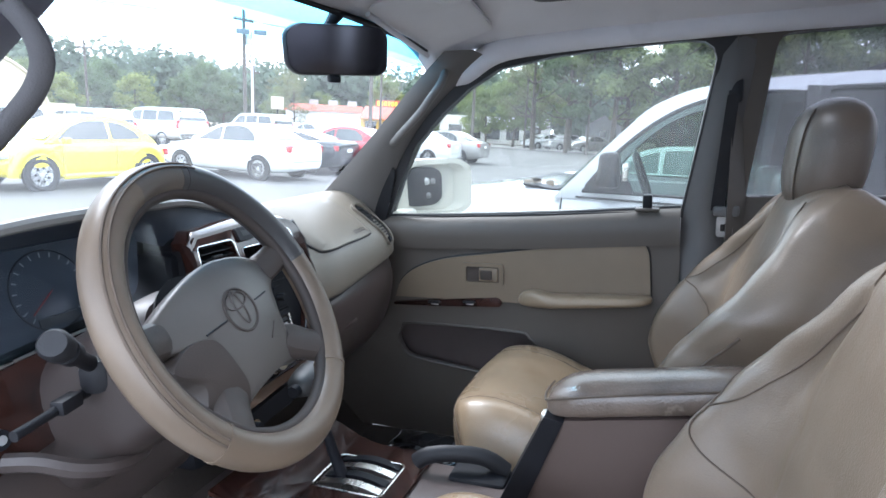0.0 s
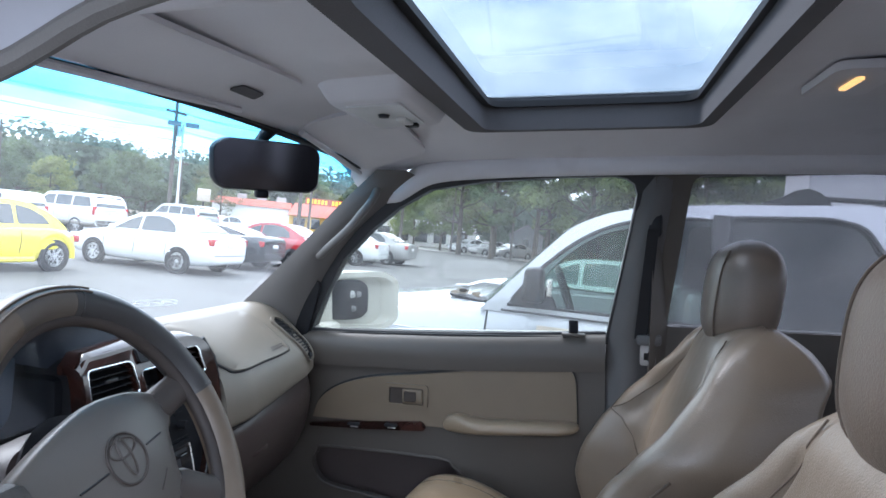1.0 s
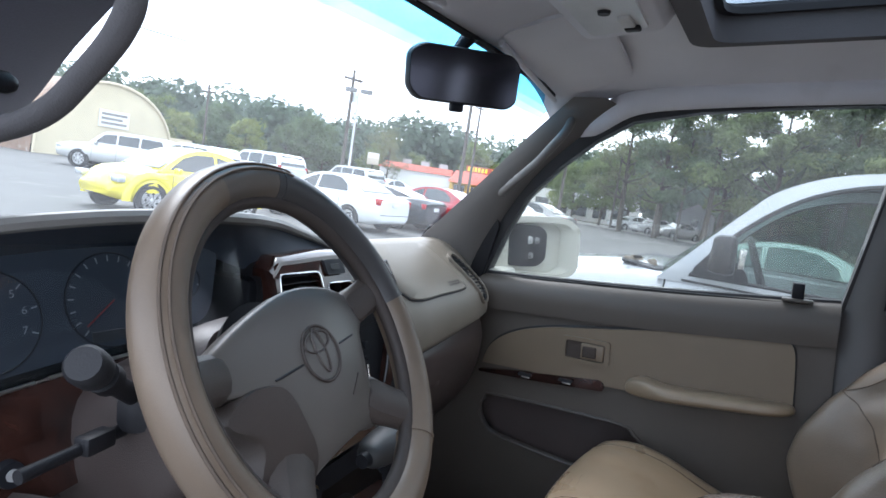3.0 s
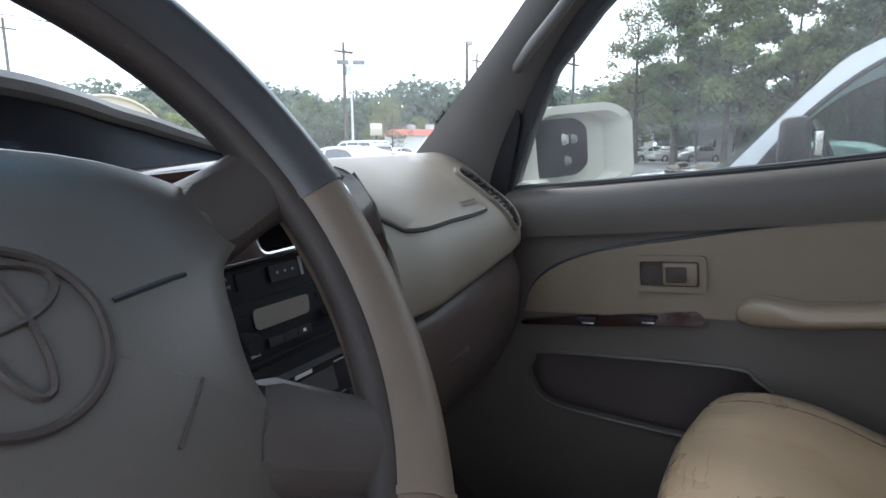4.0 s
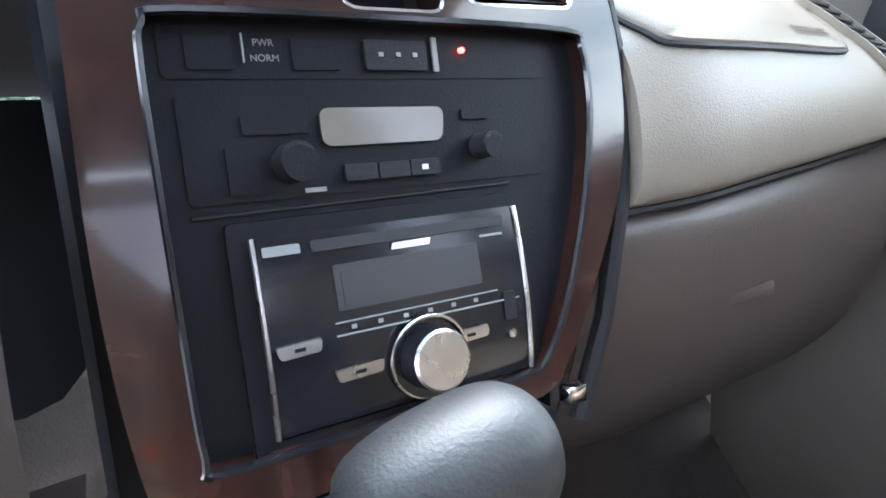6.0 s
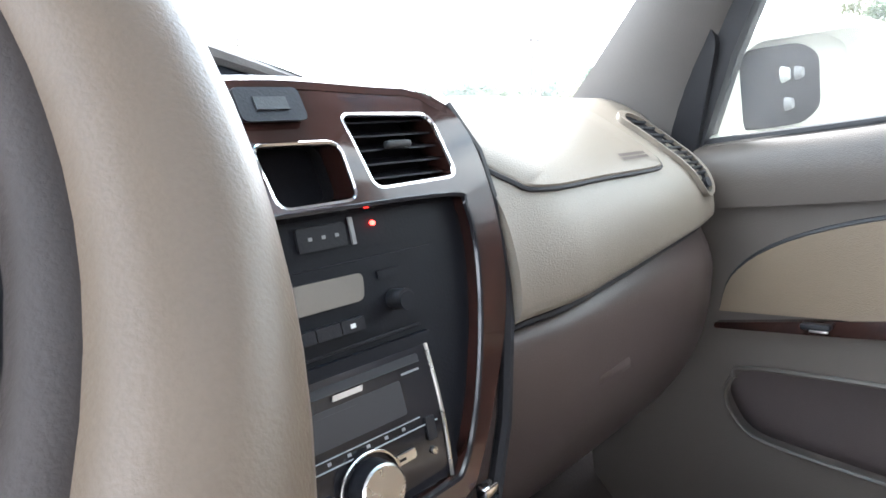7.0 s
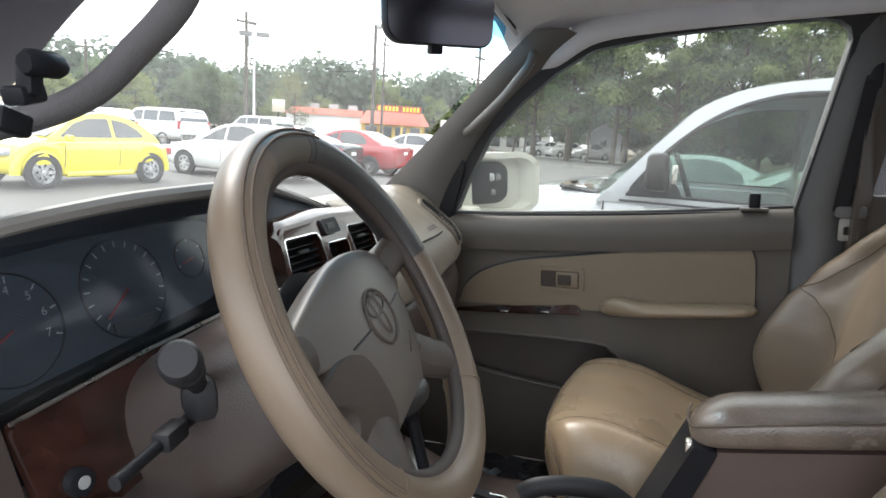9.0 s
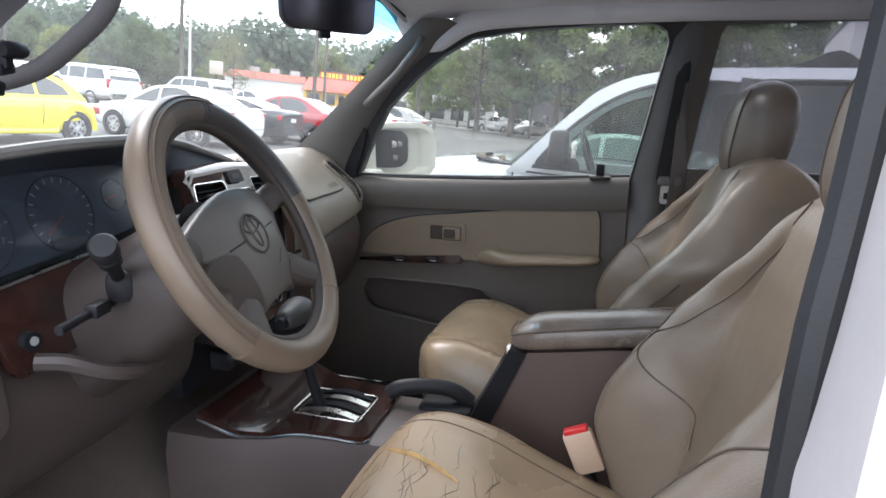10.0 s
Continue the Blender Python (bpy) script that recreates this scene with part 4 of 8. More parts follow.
part("bezel_side", plate([(u * 0.985, (v - 1.0) * 0.985 + 1.0) for u, v in wood_out], [[(u * 1.005, (v - 0.97) * 1.005 + 0.97) for u, v in PANEL], LV, RV, SLOT], -0.10, -0.014, on_stack), M_DARK, stack, "dark sides of the stack")
part("stack_body", box(-0.143, 0.393, 0.737, 0.19, 0.64, 1.165, 0.02), M_BLACK, stack)
for o, sgn in ((LV, -1), (RV, 1)):
    c = Vector((sum(p[0] for p in o) / len(o), sum(p[1] for p in o) / len(o), 0))
    v = part("vent", plate([(c.x + (a - c.x) * 1.03, c.y + (b - c.y) * 1.03) for a, b in o], [], -0.03, -0.026, on_stack), M_BLACK, stack, "black louvred air vent")
    lo, hi = min(p[1] for p in o), max(p[1] for p in o)
    for i in range(5):
        zz = lo + (hi - lo) * (i + 0.6) / 5.2
        x0 = min(p[0] for p in o) + 0.004
        x1 = max(p[0] for p in o) - 0.004
        bm = bmesh.new()
        loft([[on_stack(x0, zz, 0.006), on_stack(x0, zz + 0.0012, 0.006), on_stack(x0, zz + 0.006, -0.022), on_stack(x0, zz + 0.0045, -0.022)],
              [on_stack(x1, zz, 0.006), on_stack(x1, zz + 0.0012, 0.006), on_stack(x1, zz + 0.006, -0.022), on_stack(x1, zz + 0.0045, -0.022)]], bm=bm)
        part("louvre", bm, M_DARK, v)
    part("vent_tab", box(-0.012, -0.004, -0.003, 0.012, 0.004, 0.003, 0.002, Matrix.Translation(on_stack(c.x, c.y + 0.004, 0.009))), M_SHIFT, v)
part("slot_back", plate([(0.014 + (a - 0.014) * 1.03, 1.117 + (b - 1.117) * 1.03) for a, b in SLOT], [], -0.035, -0.03, on_stack), M_BLACK, stack, "empty black pocket")
part("hazard_button", plate(rect(-0.030, 1.148, 0.018, 1.172, 0.005), [], 0.0, 0.021, on_stack, edge=0.003), M_DARK, stack, "dark hazard button")
part("hazard_mark", plate(rect(-0.018, 1.156, 0.006, 1.165), [], 0.0205, 0.0218, on_stack), M_SHIFT, stack)
# dark tube painting the shadow between the stack and the pad
part("side_groove", tube([on_stack(u, v, 0.004) for u, v in [(0.120, 0.82), (0.155, 0.885), (0.183, 0.965), (0.197, 1.05), (0.186, 1.115), (0.166, 1.158)]], 0.007, 8), M_DARK, stack, "dark shadow line beside the pad")
part("chrome_clip", box(-0.008, -0.006, -0.006, 0.008, 0.006, 0.006, 0.002, Matrix.Translation(on_stack(0.106, 0.848, 0.02))), M_CHROME, stack, "loose foil clip")
# upper switch row
row = part("switch_panel", plate(rect(-0.112, 1.053, 0.128, 1.079, 0.004), [], 0.0, 0.001, on_stack), M_BLACK, stack, "black panel of push switches")
for u0, u1, h, mt in ((-0.100, -0.077, 0.0028, M_BLACK), (-0.046, -0.019, 0.0028, M_BLACK), (-0.004, 0.036, 0.0045, M_DARK)):
    part("push_switch", plate(rect(u0, 1.0575, u1, 1.0745, 0.002), [], 0.001, h, on_stack, edge=0.001), mt, row)
for i in range(3):
    part("switch_print", plate(rect(0.004 + i * 0.011, 1.0650, 0.007 + i * 0.011, 1.0675), [], 0.005, 0.0055, on_stack), M_PRINT_GREY, row)
part("white_tick", plate(rect(0.0405, 1.057, 0.0438, 1.077), [], 0.002, 0.004, on_stack), M_PRINT_GREY, row)
part("white_tick", plate(rect(-0.0722, 1.061, -0.0714, 1.076), [], 0.002, 0.004, on_stack), M_PRINT_GREY, row)
part("indicator_lamp", disc(on_stack(0.062, 1.070, 0.001), (0, -1, 0), 0.0018, 0.003, 10), M_LED, row, "tiny red indicator lamp")


def lettering(name, text, size, at, mat, parent):
    """Flat lettering on the stack with the built-in font, as a mesh."""
    cu = bpy.data.curves.new(name, "FONT")
    cu.body, cu.size, cu.align_x, cu.align_y, cu.extrude = text, size, "CENTER", "CENTER", 0.0002
    tmp = new("tmp_text", cu)
    me = bpy.data.meshes.new_from_object(tmp.evaluated_get(bpy.context.evaluated_depsgraph_get()))
    bpy.data.objects.remove(tmp)
    bm = bmesh.new()
    bm.from_mesh(me)
    bmesh.ops.transform(bm, matrix=Matrix.Translation(at) @ pose(0, 0, 0, 90 - 7.6, 0, 0), verts=bm.verts)
    return part(name, bm, mat, parent, smooth=False)


lettering("power_print", "PWR", 0.0052, on_stack(-0.0605, 1.0715, 0.0015), M_PRINT_GREY, row)
lettering("norm_print", "NORM", 0.0052, on_stack(-0.0605, 1.0635, 0.0015), M_PRINT_GREY, row)

# climate panel
cl = part("climate_panel", plate(rect(-0.108, 0.990, 0.118, 1.045, 0.004), [], 0.0, 0.0016, on_stack), M_BLACK, stack, "black climate control panel")
part("display", plate(rounded([(-0.036, 1.016), (0.040, 1.016), (0.043, 1.036), (-0.036, 1.037)], 0.006), [], 0.003, 0.0045, on_stack, edge=0.001), M_LCD, cl, "blank grey display")
for u, v, r in ((-0.0545, 1.0085, 0.0108), (0.067, 1.0105, 0.0082)):
    k = part("knob", disc(on_stack(u, v, 0.003), (0, -1, 0.13), r, 0.016, 28, r * 0.9), M_DARK, cl, "round black knob")
    part("knob_face", disc(on_stack(u, v, 0.019), (0, -1, 0.13), r * 0.86, 0.001, 28), M_BLACK, k)
for i in range(3):
    part("button", plate(rect(-0.026 + i * 0.0205, 0.9965, -0.0065 + i * 0.0205, 1.0055, 0.001), [], 0.003, 0.007, on_stack, edge=0.001), M_DARK, cl, "small black button")
part("button_mark", plate(rect(0.022, 0.9995, 0.026, 1.0025), [], 0.007, 0.0075, on_stack), M_PRINT, cl)
for u0, v0, u1, v1 in ((-0.078, 1.024, -0.042, 1.034), (0.056, 1.028, 0.078, 1.034), (-0.088, 0.994, -0.070, 1.018)):
    part("button", plate(rect(u0, v0, u1, v1, 0.001), [], 0.001, 0.0038, on_stack, edge=0.001), M_BLACK, cl)
part("temp_print", plate(rect(-0.049, 0.992, -0.037, 0.9945), [], 0.003, 0.0035, on_stack), M_PRINT_GREY, cl)
part("seam", tube([on_stack(-0.108, 0.984, 0.001), on_stack(0.088, 0.986, 0.001)], 0.0012, 6), M_DARK, stack)

# double-height radio
radio = thing("car_radio", (0.0, 0.235, 0.862), "black double-height car radio with a round silver volume knob", "car radio")
part("surround", plate(rect(-0.094, 0.856, 0.095, 0.980, 0.004), [rect(-0.083, 0.865, 0.085, 0.971, 0.003)], 0.0, 0.005, on_stack, edge=0.002), M_BLACK, radio)


def on_radio(u, v, w):
    return on_stack(u, v + 0.0085, w + 0.004 + 0.006 * math.cos((v - 0.91) / 0.05 * 1.2))


part("faceplate", loft([[on_radio(u, v, 0) for v in [0.858 + 0.0105 * i for i in range(11)]] for u in (-0.082, -0.079, 0.0, 0.081, 0.084)], closed=False, cap=False), M_BLACK_GLOSS, radio, "gloss black faceplate")
for u in (-0.0825, 0.0845):
    part("edge_strip", tube([on_radio(u, 0.858 + 0.0105 * i, 0.001) for i in range(11)], 0.0016, 6), M_STEEL, radio, "bright edge strip")
part("disc_slot", plate(rect(-0.052, 0.953, 0.074, 0.9585, 0.002), [], 0.0005, 0.0012, on_radio), M_RUBBER, radio)
part("slot_edge", tube([on_radio(-0.052, 0.9525, 0.001), on_radio(0.074, 0.9525, 0.001)], 0.0006, 5), M_SHIFT, radio)
part("maker_badge", plate([(-0.006, 0.9475), (0.019, 0.9475), (0.0205, 0.9512), (-0.0045, 0.9512)], [], 0.0008, 0.0016, on_radio), M_STEEL, radio, "plain bright badge bar")
part("display", plate(rect(-0.042, 0.919, 0.052, 0.944, 0.002), [], 0.0004, 0.0010, on_radio), M_LCD_DARK, radio, "dark blank display")
part("display_glint", plate(rect(-0.038, 0.921, 0.012, 0.940, 0.001), [], 0.0010, 0.0013, on_radio), M_LCD_DARK, radio)
part("eject_button", plate(rect(-0.078, 0.953, -0.058, 0.958, 0.001), [], 0.0006, 0.0020, on_radio), M_PRINT_GREY, radio)
part("model_print", plate(rect(0.055, 0.9465, 0.072, 0.948), [], 0.0006, 0.0010, on_radio), M_PRINT_GREY, radio)
part("preset_line", tube([on_radio(-0.045, 0.913, 0.001), on_radio(0.062, 0.913, 0.001)], 0.0005, 5), M_PRINT_GREY, radio)
part("preset_line", tube([on_radio(-0.045, 0.906, 0.001), on_radio(0.078, 0.906, 0.001)], 0.0006, 5), M_PRINT_GREY, radio)
for i in range(6):
    part("preset_print", plate(rect(-0.036 + i * 0.016, 0.9085, -0.033 + i * 0.016, 0.9108), [], 0.0006, 0.0010, on_radio), M_PRINT_GREY, radio)
for u0, v0, u1, v1 in ((-0.079, 0.900, -0.054, 0.908), (-0.049, 0.881, -0.020, 0.889), (0.025, 0.886, 0.052, 0.894)):
    k = part("key", plate(rounded([(u0 + 0.002, v0), (u1 - 0.001, v0 + 0.001), (u1, v1), (u0, v1 - 0.001)], 0.002), [], 0.0006, 0.003, on_radio, edge=0.0006), M_STEEL, radio, "silver key")
    part("key_mark", plate(rect((u0 + u1) / 2 - 0.003, (v0 + v1) / 2 - 0.001, (u0 + u1) / 2 + 0.003, (v0 + v1) / 2 + 0.001), [], 0.003, 0.0033, on_radio), M_BLACK, k)
kc = on_radio(0.0085, 0.8835, 0.0)
kn = part("knob_base", disc(kc, (0, -1, 0.13), 0.0245, 0.004, 32), M_BLACK_GLOSS, radio, "black knob surround")
part("knob_ring", tube([kc + Vector((0, -0.004, 0)) + 0.0245 * Vector((math.cos(a), -0.13 * math.sin(a) * 0, math.sin(a))) for a in [i * math.pi / 16 for i in range(32)]], 0.0012, 6, True), M_STEEL, kn)
vk = part("volume_knob", disc(kc + Vector((0, -0.003, 0)), (0, -1, 0.13), 0.0195, 0.016, 36, 0.0182), M_BLACK, radio, "volume knob")
part("knob_cap", disc(kc + Vector((0, -0.019, 0.002)), (0, -1, 0.13), 0.0180, 0.0016, 36, 0.0165), M_STEEL, vk, "spun silver cap")
part("usb_flap", plate(rect(0.066, 0.893, 0.0745, 0.911, 0.001), [], 0.0006, 0.0022, on_radio, edge=0.0005), M_DARK, radio)
part("aux_socket", disc(on_radio(0.070, 0.884, 0.0005), (0, -1, 0.13), 0.0028, 0.002, 14), M_STEEL, radio)

# under the stack
part("lower_tray", plate(rounded([(-0.12, 0.775), (0.09, 0.79), (0.11, 0.83), (-0.115, 0.812)], 0.008), [], -0.04, -0.002, on_stack), M_BLACK, stack, "black pocket under the bezel")
ls = part("lighter_socket", disc(on_stack(-0.082, 0.793, -0.002), (0, -1, 0.05), 0.014, 0.01, 20), M_CHROME, stack, "cigarette lighter socket")
part("lighter_knob", disc(on_stack(-0.082, 0.793, 0.006), (0, -1, 0.05), 0.0105, 0.012, 20, 0.009), M_BLACK, ls)

# ---- instrument binnacle, driver side ----
def brow(u):
    """Leading edge of the binnacle hood; u from 0 at the door to 1 at the stack."""
    x = lerp(-0.67, 0.165, u)
    z = sum(table(x + d, [(-0.67, 1.17), (-0.60, 1.232), (-0.50, 1.257), (-0.40, 1.267), (-0.31, 1.270), (-0.24, 1.268), (-0.15, 1.262), (-0.04, 1.250), (0.06, 1.222), (0.165, 1.180)]) for d in (-0.04, -0.02, 0.0, 0.02, 0.04)) / 5
    y = sum(table(x + d, [(-0.67, 0.43), (-0.45, 0.35), (-0.30, 0.323), (-0.18, 0.348), (-0.10, 0.404), (-0.03, 0.437), (0.06, 0.437), (0.165, 0.42)]) for d in (-0.04, -0.02, 0.0, 0.02, 0.04)) / 5
    return Vector((x, y, z))


def hood(u, v):
    a = brow(u)
    x = a.x
    end = Vector((x * 1.0, 0.86 - 0.24 * (x / 0.66) ** 2, 1.105))
    mid = Vector((x, 0.58, min(a.z + 0.01, 1.215 + 0.03 * math.exp(-((x + 0.36) / 0.2) ** 2))))
    return (1 - v) ** 2 * a + 2 * v * (1 - v) * mid + v * v * end


part("binnacle_hood", grid(hood, 48, 16), M_DASH_TOP, dash, "pale vinyl instrument hood", subsurf=0)
part("hood_lip", tube([brow(i / 36) + Vector((0, 0.004, -0.006)) for i in range(37)], [0.009 if i < 28 else 0.009 - 0.006 * (i - 28) / 8 for i in range(37)], 8), M_DASH_TOP, dash)


def under(u, v):
    a = brow(u) + Vector((0, 0.008, -0.010))
    f = max(0.0, min(1.0, (a.x + 0.20) / 0.10))
    b = lerp(Vector((a.x, 0.455, min(a.z - 0.05, 1.225))), Vector((a.x, 0.42, 1.165)), f)
    return lerp(a, b, v)


part("hood_underside", grid(under, 36, 6), M_BINNACLE, dash, "black underside of the hood")


cluster = part("instrument_panel", plate(rounded([(-0.585, 1.055), (-0.20, 1.09), (-0.165, 1.20), (-0.56, 1.225)], 0.03), [], 0.0, 0.02, lambda u, v, w: (u, 0.435 + (v - 1.1) * 0.25 - w, v + 0.015)), M_BINNACLE, dash, "dark instrument cluster")


def on_cluster(u, v, w):
    return Vector((u, 0.415 + (v - 1.1) * 0.25 - w, v + 0.015))


def dial(cx, cz, r, n, a0, a1, name):
    ring = part(name, tube([on_cluster(cx + r * math.cos(a), cz + r * math.sin(a), 0.001) for a in [i * math.pi / 20 for i in range(40)]], 0.0012, 5, True), M_DARK, cluster, "round gauge")
    for i in range(n):
        a = radians(lerp(a0, a1, i / (n - 1)))
        d = Vector((math.cos(a), math.sin(a)))
        t = Vector((-d.y, d.x)) * 0.0009
        q = [(cx + d.x * rr + t.x * s, cz + d.y * rr + t.y * s) for rr, s in ((r * 0.95, 1), (r * 0.82, 1), (r * 0.82, -1), (r * 0.95, -1))]
        bm = bmesh.new()
        bm.faces.new([bm.verts.new(on_cluster(u, v, 0.002)) for u, v in q])
        part("tick_mark", bm, M_PRINT_GREY, ring)
    a = radians(a0 - 8)
    part("needle", tube([on_cluster(cx, cz, 0.006), on_cluster(cx + r * 0.8 * math.cos(a), cz + r * 0.8 * math.sin(a), 0.006)], 0.0011, 5), M_NEEDLE, ring, "red needle")
    return ring


tach = dial(-0.485, 1.125, 0.055, 8, 215, -20, "tachometer")
for i in range(8):
    a = radians(lerp(215, -20, i / 7))
    cu_at = on_cluster(-0.485 + 0.038 * math.cos(a), 1.125 + 0.038 * math.sin(a), 0.002)
    cu = bpy.data.curves.new("digit", "FONT")
    cu.body, cu.size, cu.align_x, cu.align_y = str(i), 0.013, "CENTER", "CENTER"
    tmp = new("tmp_text", cu)
    me = bpy.data.meshes.new_from_object(tmp.evaluated_get(bpy.context.evaluated_depsgraph_get()))
    bpy.data.objects.remove(tmp)
    bm = bmesh.new()
    bm.from_mesh(me)
    bmesh.ops.transform(bm, matrix=Matrix.Translation(cu_at) @ pose(0, 0, 0, 76, 0, 0), verts=bm.verts)
    part("digit", bm, M_PRINT_GREY, tach, smooth=False)
dial(-0.345, 1.135, 0.058, 17, 225, -45, "speedometer")
dial(-0.235, 1.15, 0.026, 5, 200, -20, "fuel_gauge")
part("odometer", plate(rect(-0.375, 1.085, -0.315, 1.098), [], 0.0, 0.002, on_cluster), M_LCD_DARK, cluster)
lens = part("cluster_lens", grid(lambda u, v: Vector((lerp(-0.60, -0.17, u), lerp(0.36, 0.40, v), lerp(1.08, 1.225, v))), 4, 4), M_CLUSTER, cluster, "clear plastic lens")
lens.visible_shadow = False
# wood strip under the instruments, with the dimmer knob
strip = part("wood_strip", plate(rounded([(-0.548, 0.94), (-0.49, 0.945), (-0.16, 1.0), (-0.165, 1.075), (-0.40, 1.062), (-0.556, 1.048)], 0.012), [], 0.0, 0.012, lambda u, v, w: Vector((u, 0.343 + (v - 1.05) * 0.30 - w, v + 0.036)), edge=0.004), M_WOOD, dash, "burl wood strip under the instruments")
part("strip_edge", tube([Vector((x, 0.331 + (z - 1.05) * 0.3, z + 0.036)) for x, z in ((-0.554, 1.050), (-0.40, 1.065), (-0.165, 1.078))], 0.0022, 6), M_STEEL, strip)
dk = part("dimmer_knob", disc((-0.517, 0.318, 1.016), (0, -1, 0.1), 0.014, 0.016, 24, 0.0125), M_BLACK, strip, "black dimmer knob")
part("knob_mark", disc((-0.517, 0.301, 1.018), (0, -1, 0.1), 0.006, 0.001, 16), M_PRINT_GREY, dk)
# door-end vent, driver side
ev = part("end_surround", plate(rounded([(-0.727, 0.86), (-0.60, 0.90), (-0.592, 0.98), (-0.597, 1.15), (-0.62, 1.19), (-0.727, 1.18)], 0.02), [rounded([(-0.668, 1.01), (-0.608, 1.012), (-0.605, 1.12), (-0.668, 1.13)], 0.012)], 0.0, 0.02, lambda u, v, w: Vector((u + 0.037, 0.355 + (v - 1.05) * 0.25 - w, v + 0.02)), edge=0.005), M_KNEE, dash, "brown vent surround")
part("vent_back", plate(rect(-0.672, 1.005, -0.602, 1.135), [], 0.0, 0.003, lambda u, v, w: Vector((u + 0.037, 0.365 + (v - 1.05) * 0.25 - w, v + 0.02))), M_BLACK, ev)
for i in range(7):
    z = 1.025 + i * 0.0155
    part("louvre", tube([Vector((-0.630, 0.337 + (z - 1.05) * 0.25, z + 0.02)), Vector((-0.570, 0.337 + (z - 1.05) * 0.25, z + 0.02))], 0.0026, 6), M_DARK, ev)
part("vent_dial", box(-0.618, 0.318, 0.99, -0.578, 0.333, 1.005, 0.003), M_BLACK, ev)
# knee panel
knee = [(0.342, 0.995), (0.325, 0.960), (0.315, 0.910), (0.335, 0.830), (0.390, 0.770), (0.510, 0.730), (0.710, 0.710)]
part("knee_panel", loft([[Vector((x, p.x + 0.03 * ((x + 0.4) / 0.3) ** 2, p.y)) for p in smooth_path([(a, b, 0) for a, b in knee], 3)] for x in [-0.69 + 0.04 * i for i in range(14)]], closed=False, cap=False), M_KNEE, dash, "brown knee panel")
part("knee_lip", tube(smooth_path([(-0.520, 0.300, 0.990), (-0.500, 0.272, 0.985), (-0.470, 0.246, 0.965), (-0.43, 0.230, 0.950), (-0.385, 0.238, 0.945), (-0.345, 0.258, 0.958), (-0.325, 0.285, 0.985)], 5), 0.012, 8), M_KNEE, dash, "rounded brown lip below the column")


# ---- steering wheel ----
WC = Vector((-0.331, 0.100, 1.1425))
TILT, YAW, TURN = radians(28.3), radians(7.8), radians(6)
W_N = Vector((math.sin(YAW) * math.cos(TILT), -math.cos(YAW) * math.cos(TILT), math.sin(TILT)))
W_R = W_N.cross(Vector((0, 0, 1))).normalized() * -1
W_U = W_N.cross(W_R).normalized()
if W_U.z < 0:
    W_U = -W_U


def on_wheel(u, v, n, turn=TURN):
    c, s = math.cos(turn), math.sin(turn)
    return WC + W_R * (u * c - v * s) + W_U * (u * s + v * c) + W_N * n


RIM_R, RIM_T = 0.1903, 0.0222
wheel = thing("steering_wheel", tuple(WC), "four-spoke steering wheel in a worn tan and charcoal leather cover", "steering wheel")


def rim_ring(a, grow=1.0):
    d = Vector((math.cos(a), math.sin(a)))
    return [on_wheel(d.x * (RIM_R + RIM_T * grow * math.cos(k)), d.y * (RIM_R + RIM_T * grow * math.cos(k)), RIM_T * 1.02 * grow * math.sin(k), 0) for k in [i * 2 * math.pi / 16 for i in range(16)]]


def rim_arc(a0, a1, n, grow=1.0):
    return loft([rim_ring(radians(lerp(a0, a1, i / n)), grow) for i in range(n + 1)])


part("rim_cover", rim_arc(112, 220, 28), M_COVER, wheel, "tan leather rim cover", angle=60)
part("rim_cover", rim_arc(84, 112, 10), M_COVER_MID, wheel, "mid-brown stretch of the rim cover", angle=60)
part("rim_cover", rim_arc(220, 369, 38, 0.985), M_COVER, wheel, "tan leather rim cover", angle=60)
part("rim_cover", rim_arc(9, 84, 24, 1.015), M_COVER_DARK, wheel, "charcoal leather rim cover", angle=60)
for a in (80, 9, 312, 220):
    part("cover_seam", rim_arc(a - 0.7, a + 0.7, 2, 1.045), M_COVER_DARK if a in (80, 9) else M_COVER, wheel)
for k, off in ((1.25, 0.0), (0.92, 0.0)):
    pts = []
    for i in range(70):
        a = radians(lerp(76, 219, i / 69))
        r = RIM_R + RIM_T * 1.01 * math.cos(k)
        pts.append(on_wheel(r * math.cos(a), r * math.sin(a), RIM_T * 1.03 * math.sin(k), 0))
    part("stitched_welt", tube(pts, 0.0016, 6), M_SEAM, wheel, "raised stitched welt")
# lacing along the inner edge
lace = bmesh.new()
for i in range(150):
    a = radians(i * 2.4)
    for sd in (-1, 1):
        r0, r1 = RIM_R - RIM_T * 0.985, RIM_R - RIM_T * 0.93
        tube([on_wheel(r0 * math.cos(a), r0 * math.sin(a), sd * 0.004, 0), on_wheel(r1 * math.cos(a + 0.008), r1 * math.sin(a + 0.008), 0.0085 * sd, 0)], 0.0008, 4, bm=lace)
part("lacing", lace, M_COVER_DARK, wheel, "dark lacing thread on the inner edge")
part("inner_band", tube([on_wheel((RIM_R - RIM_T * 0.93) * math.cos(a), (RIM_R - RIM_T * 0.93) * math.sin(a), 0.001, 0) for a in [i * math.pi / 40 for i in range(80)]], 0.0085, 14, True), M_BAND_LEATHER, wheel, "dark brown leather inner band")

PAD_N = 0.036
HALF = [(0.0, 0.074), (0.06, 0.066), (0.112, 0.050), (0.148, 0.032), (0.154, 0.012), (0.126, 0.004), (0.103, -0.006), (0.090, -0.028), (0.083, -0.052), (0.091, -0.078), (0.116, -0.096), (0.108, -0.116), (0.082, -0.113), (0.050, -0.103), (0.0, -0.099)]
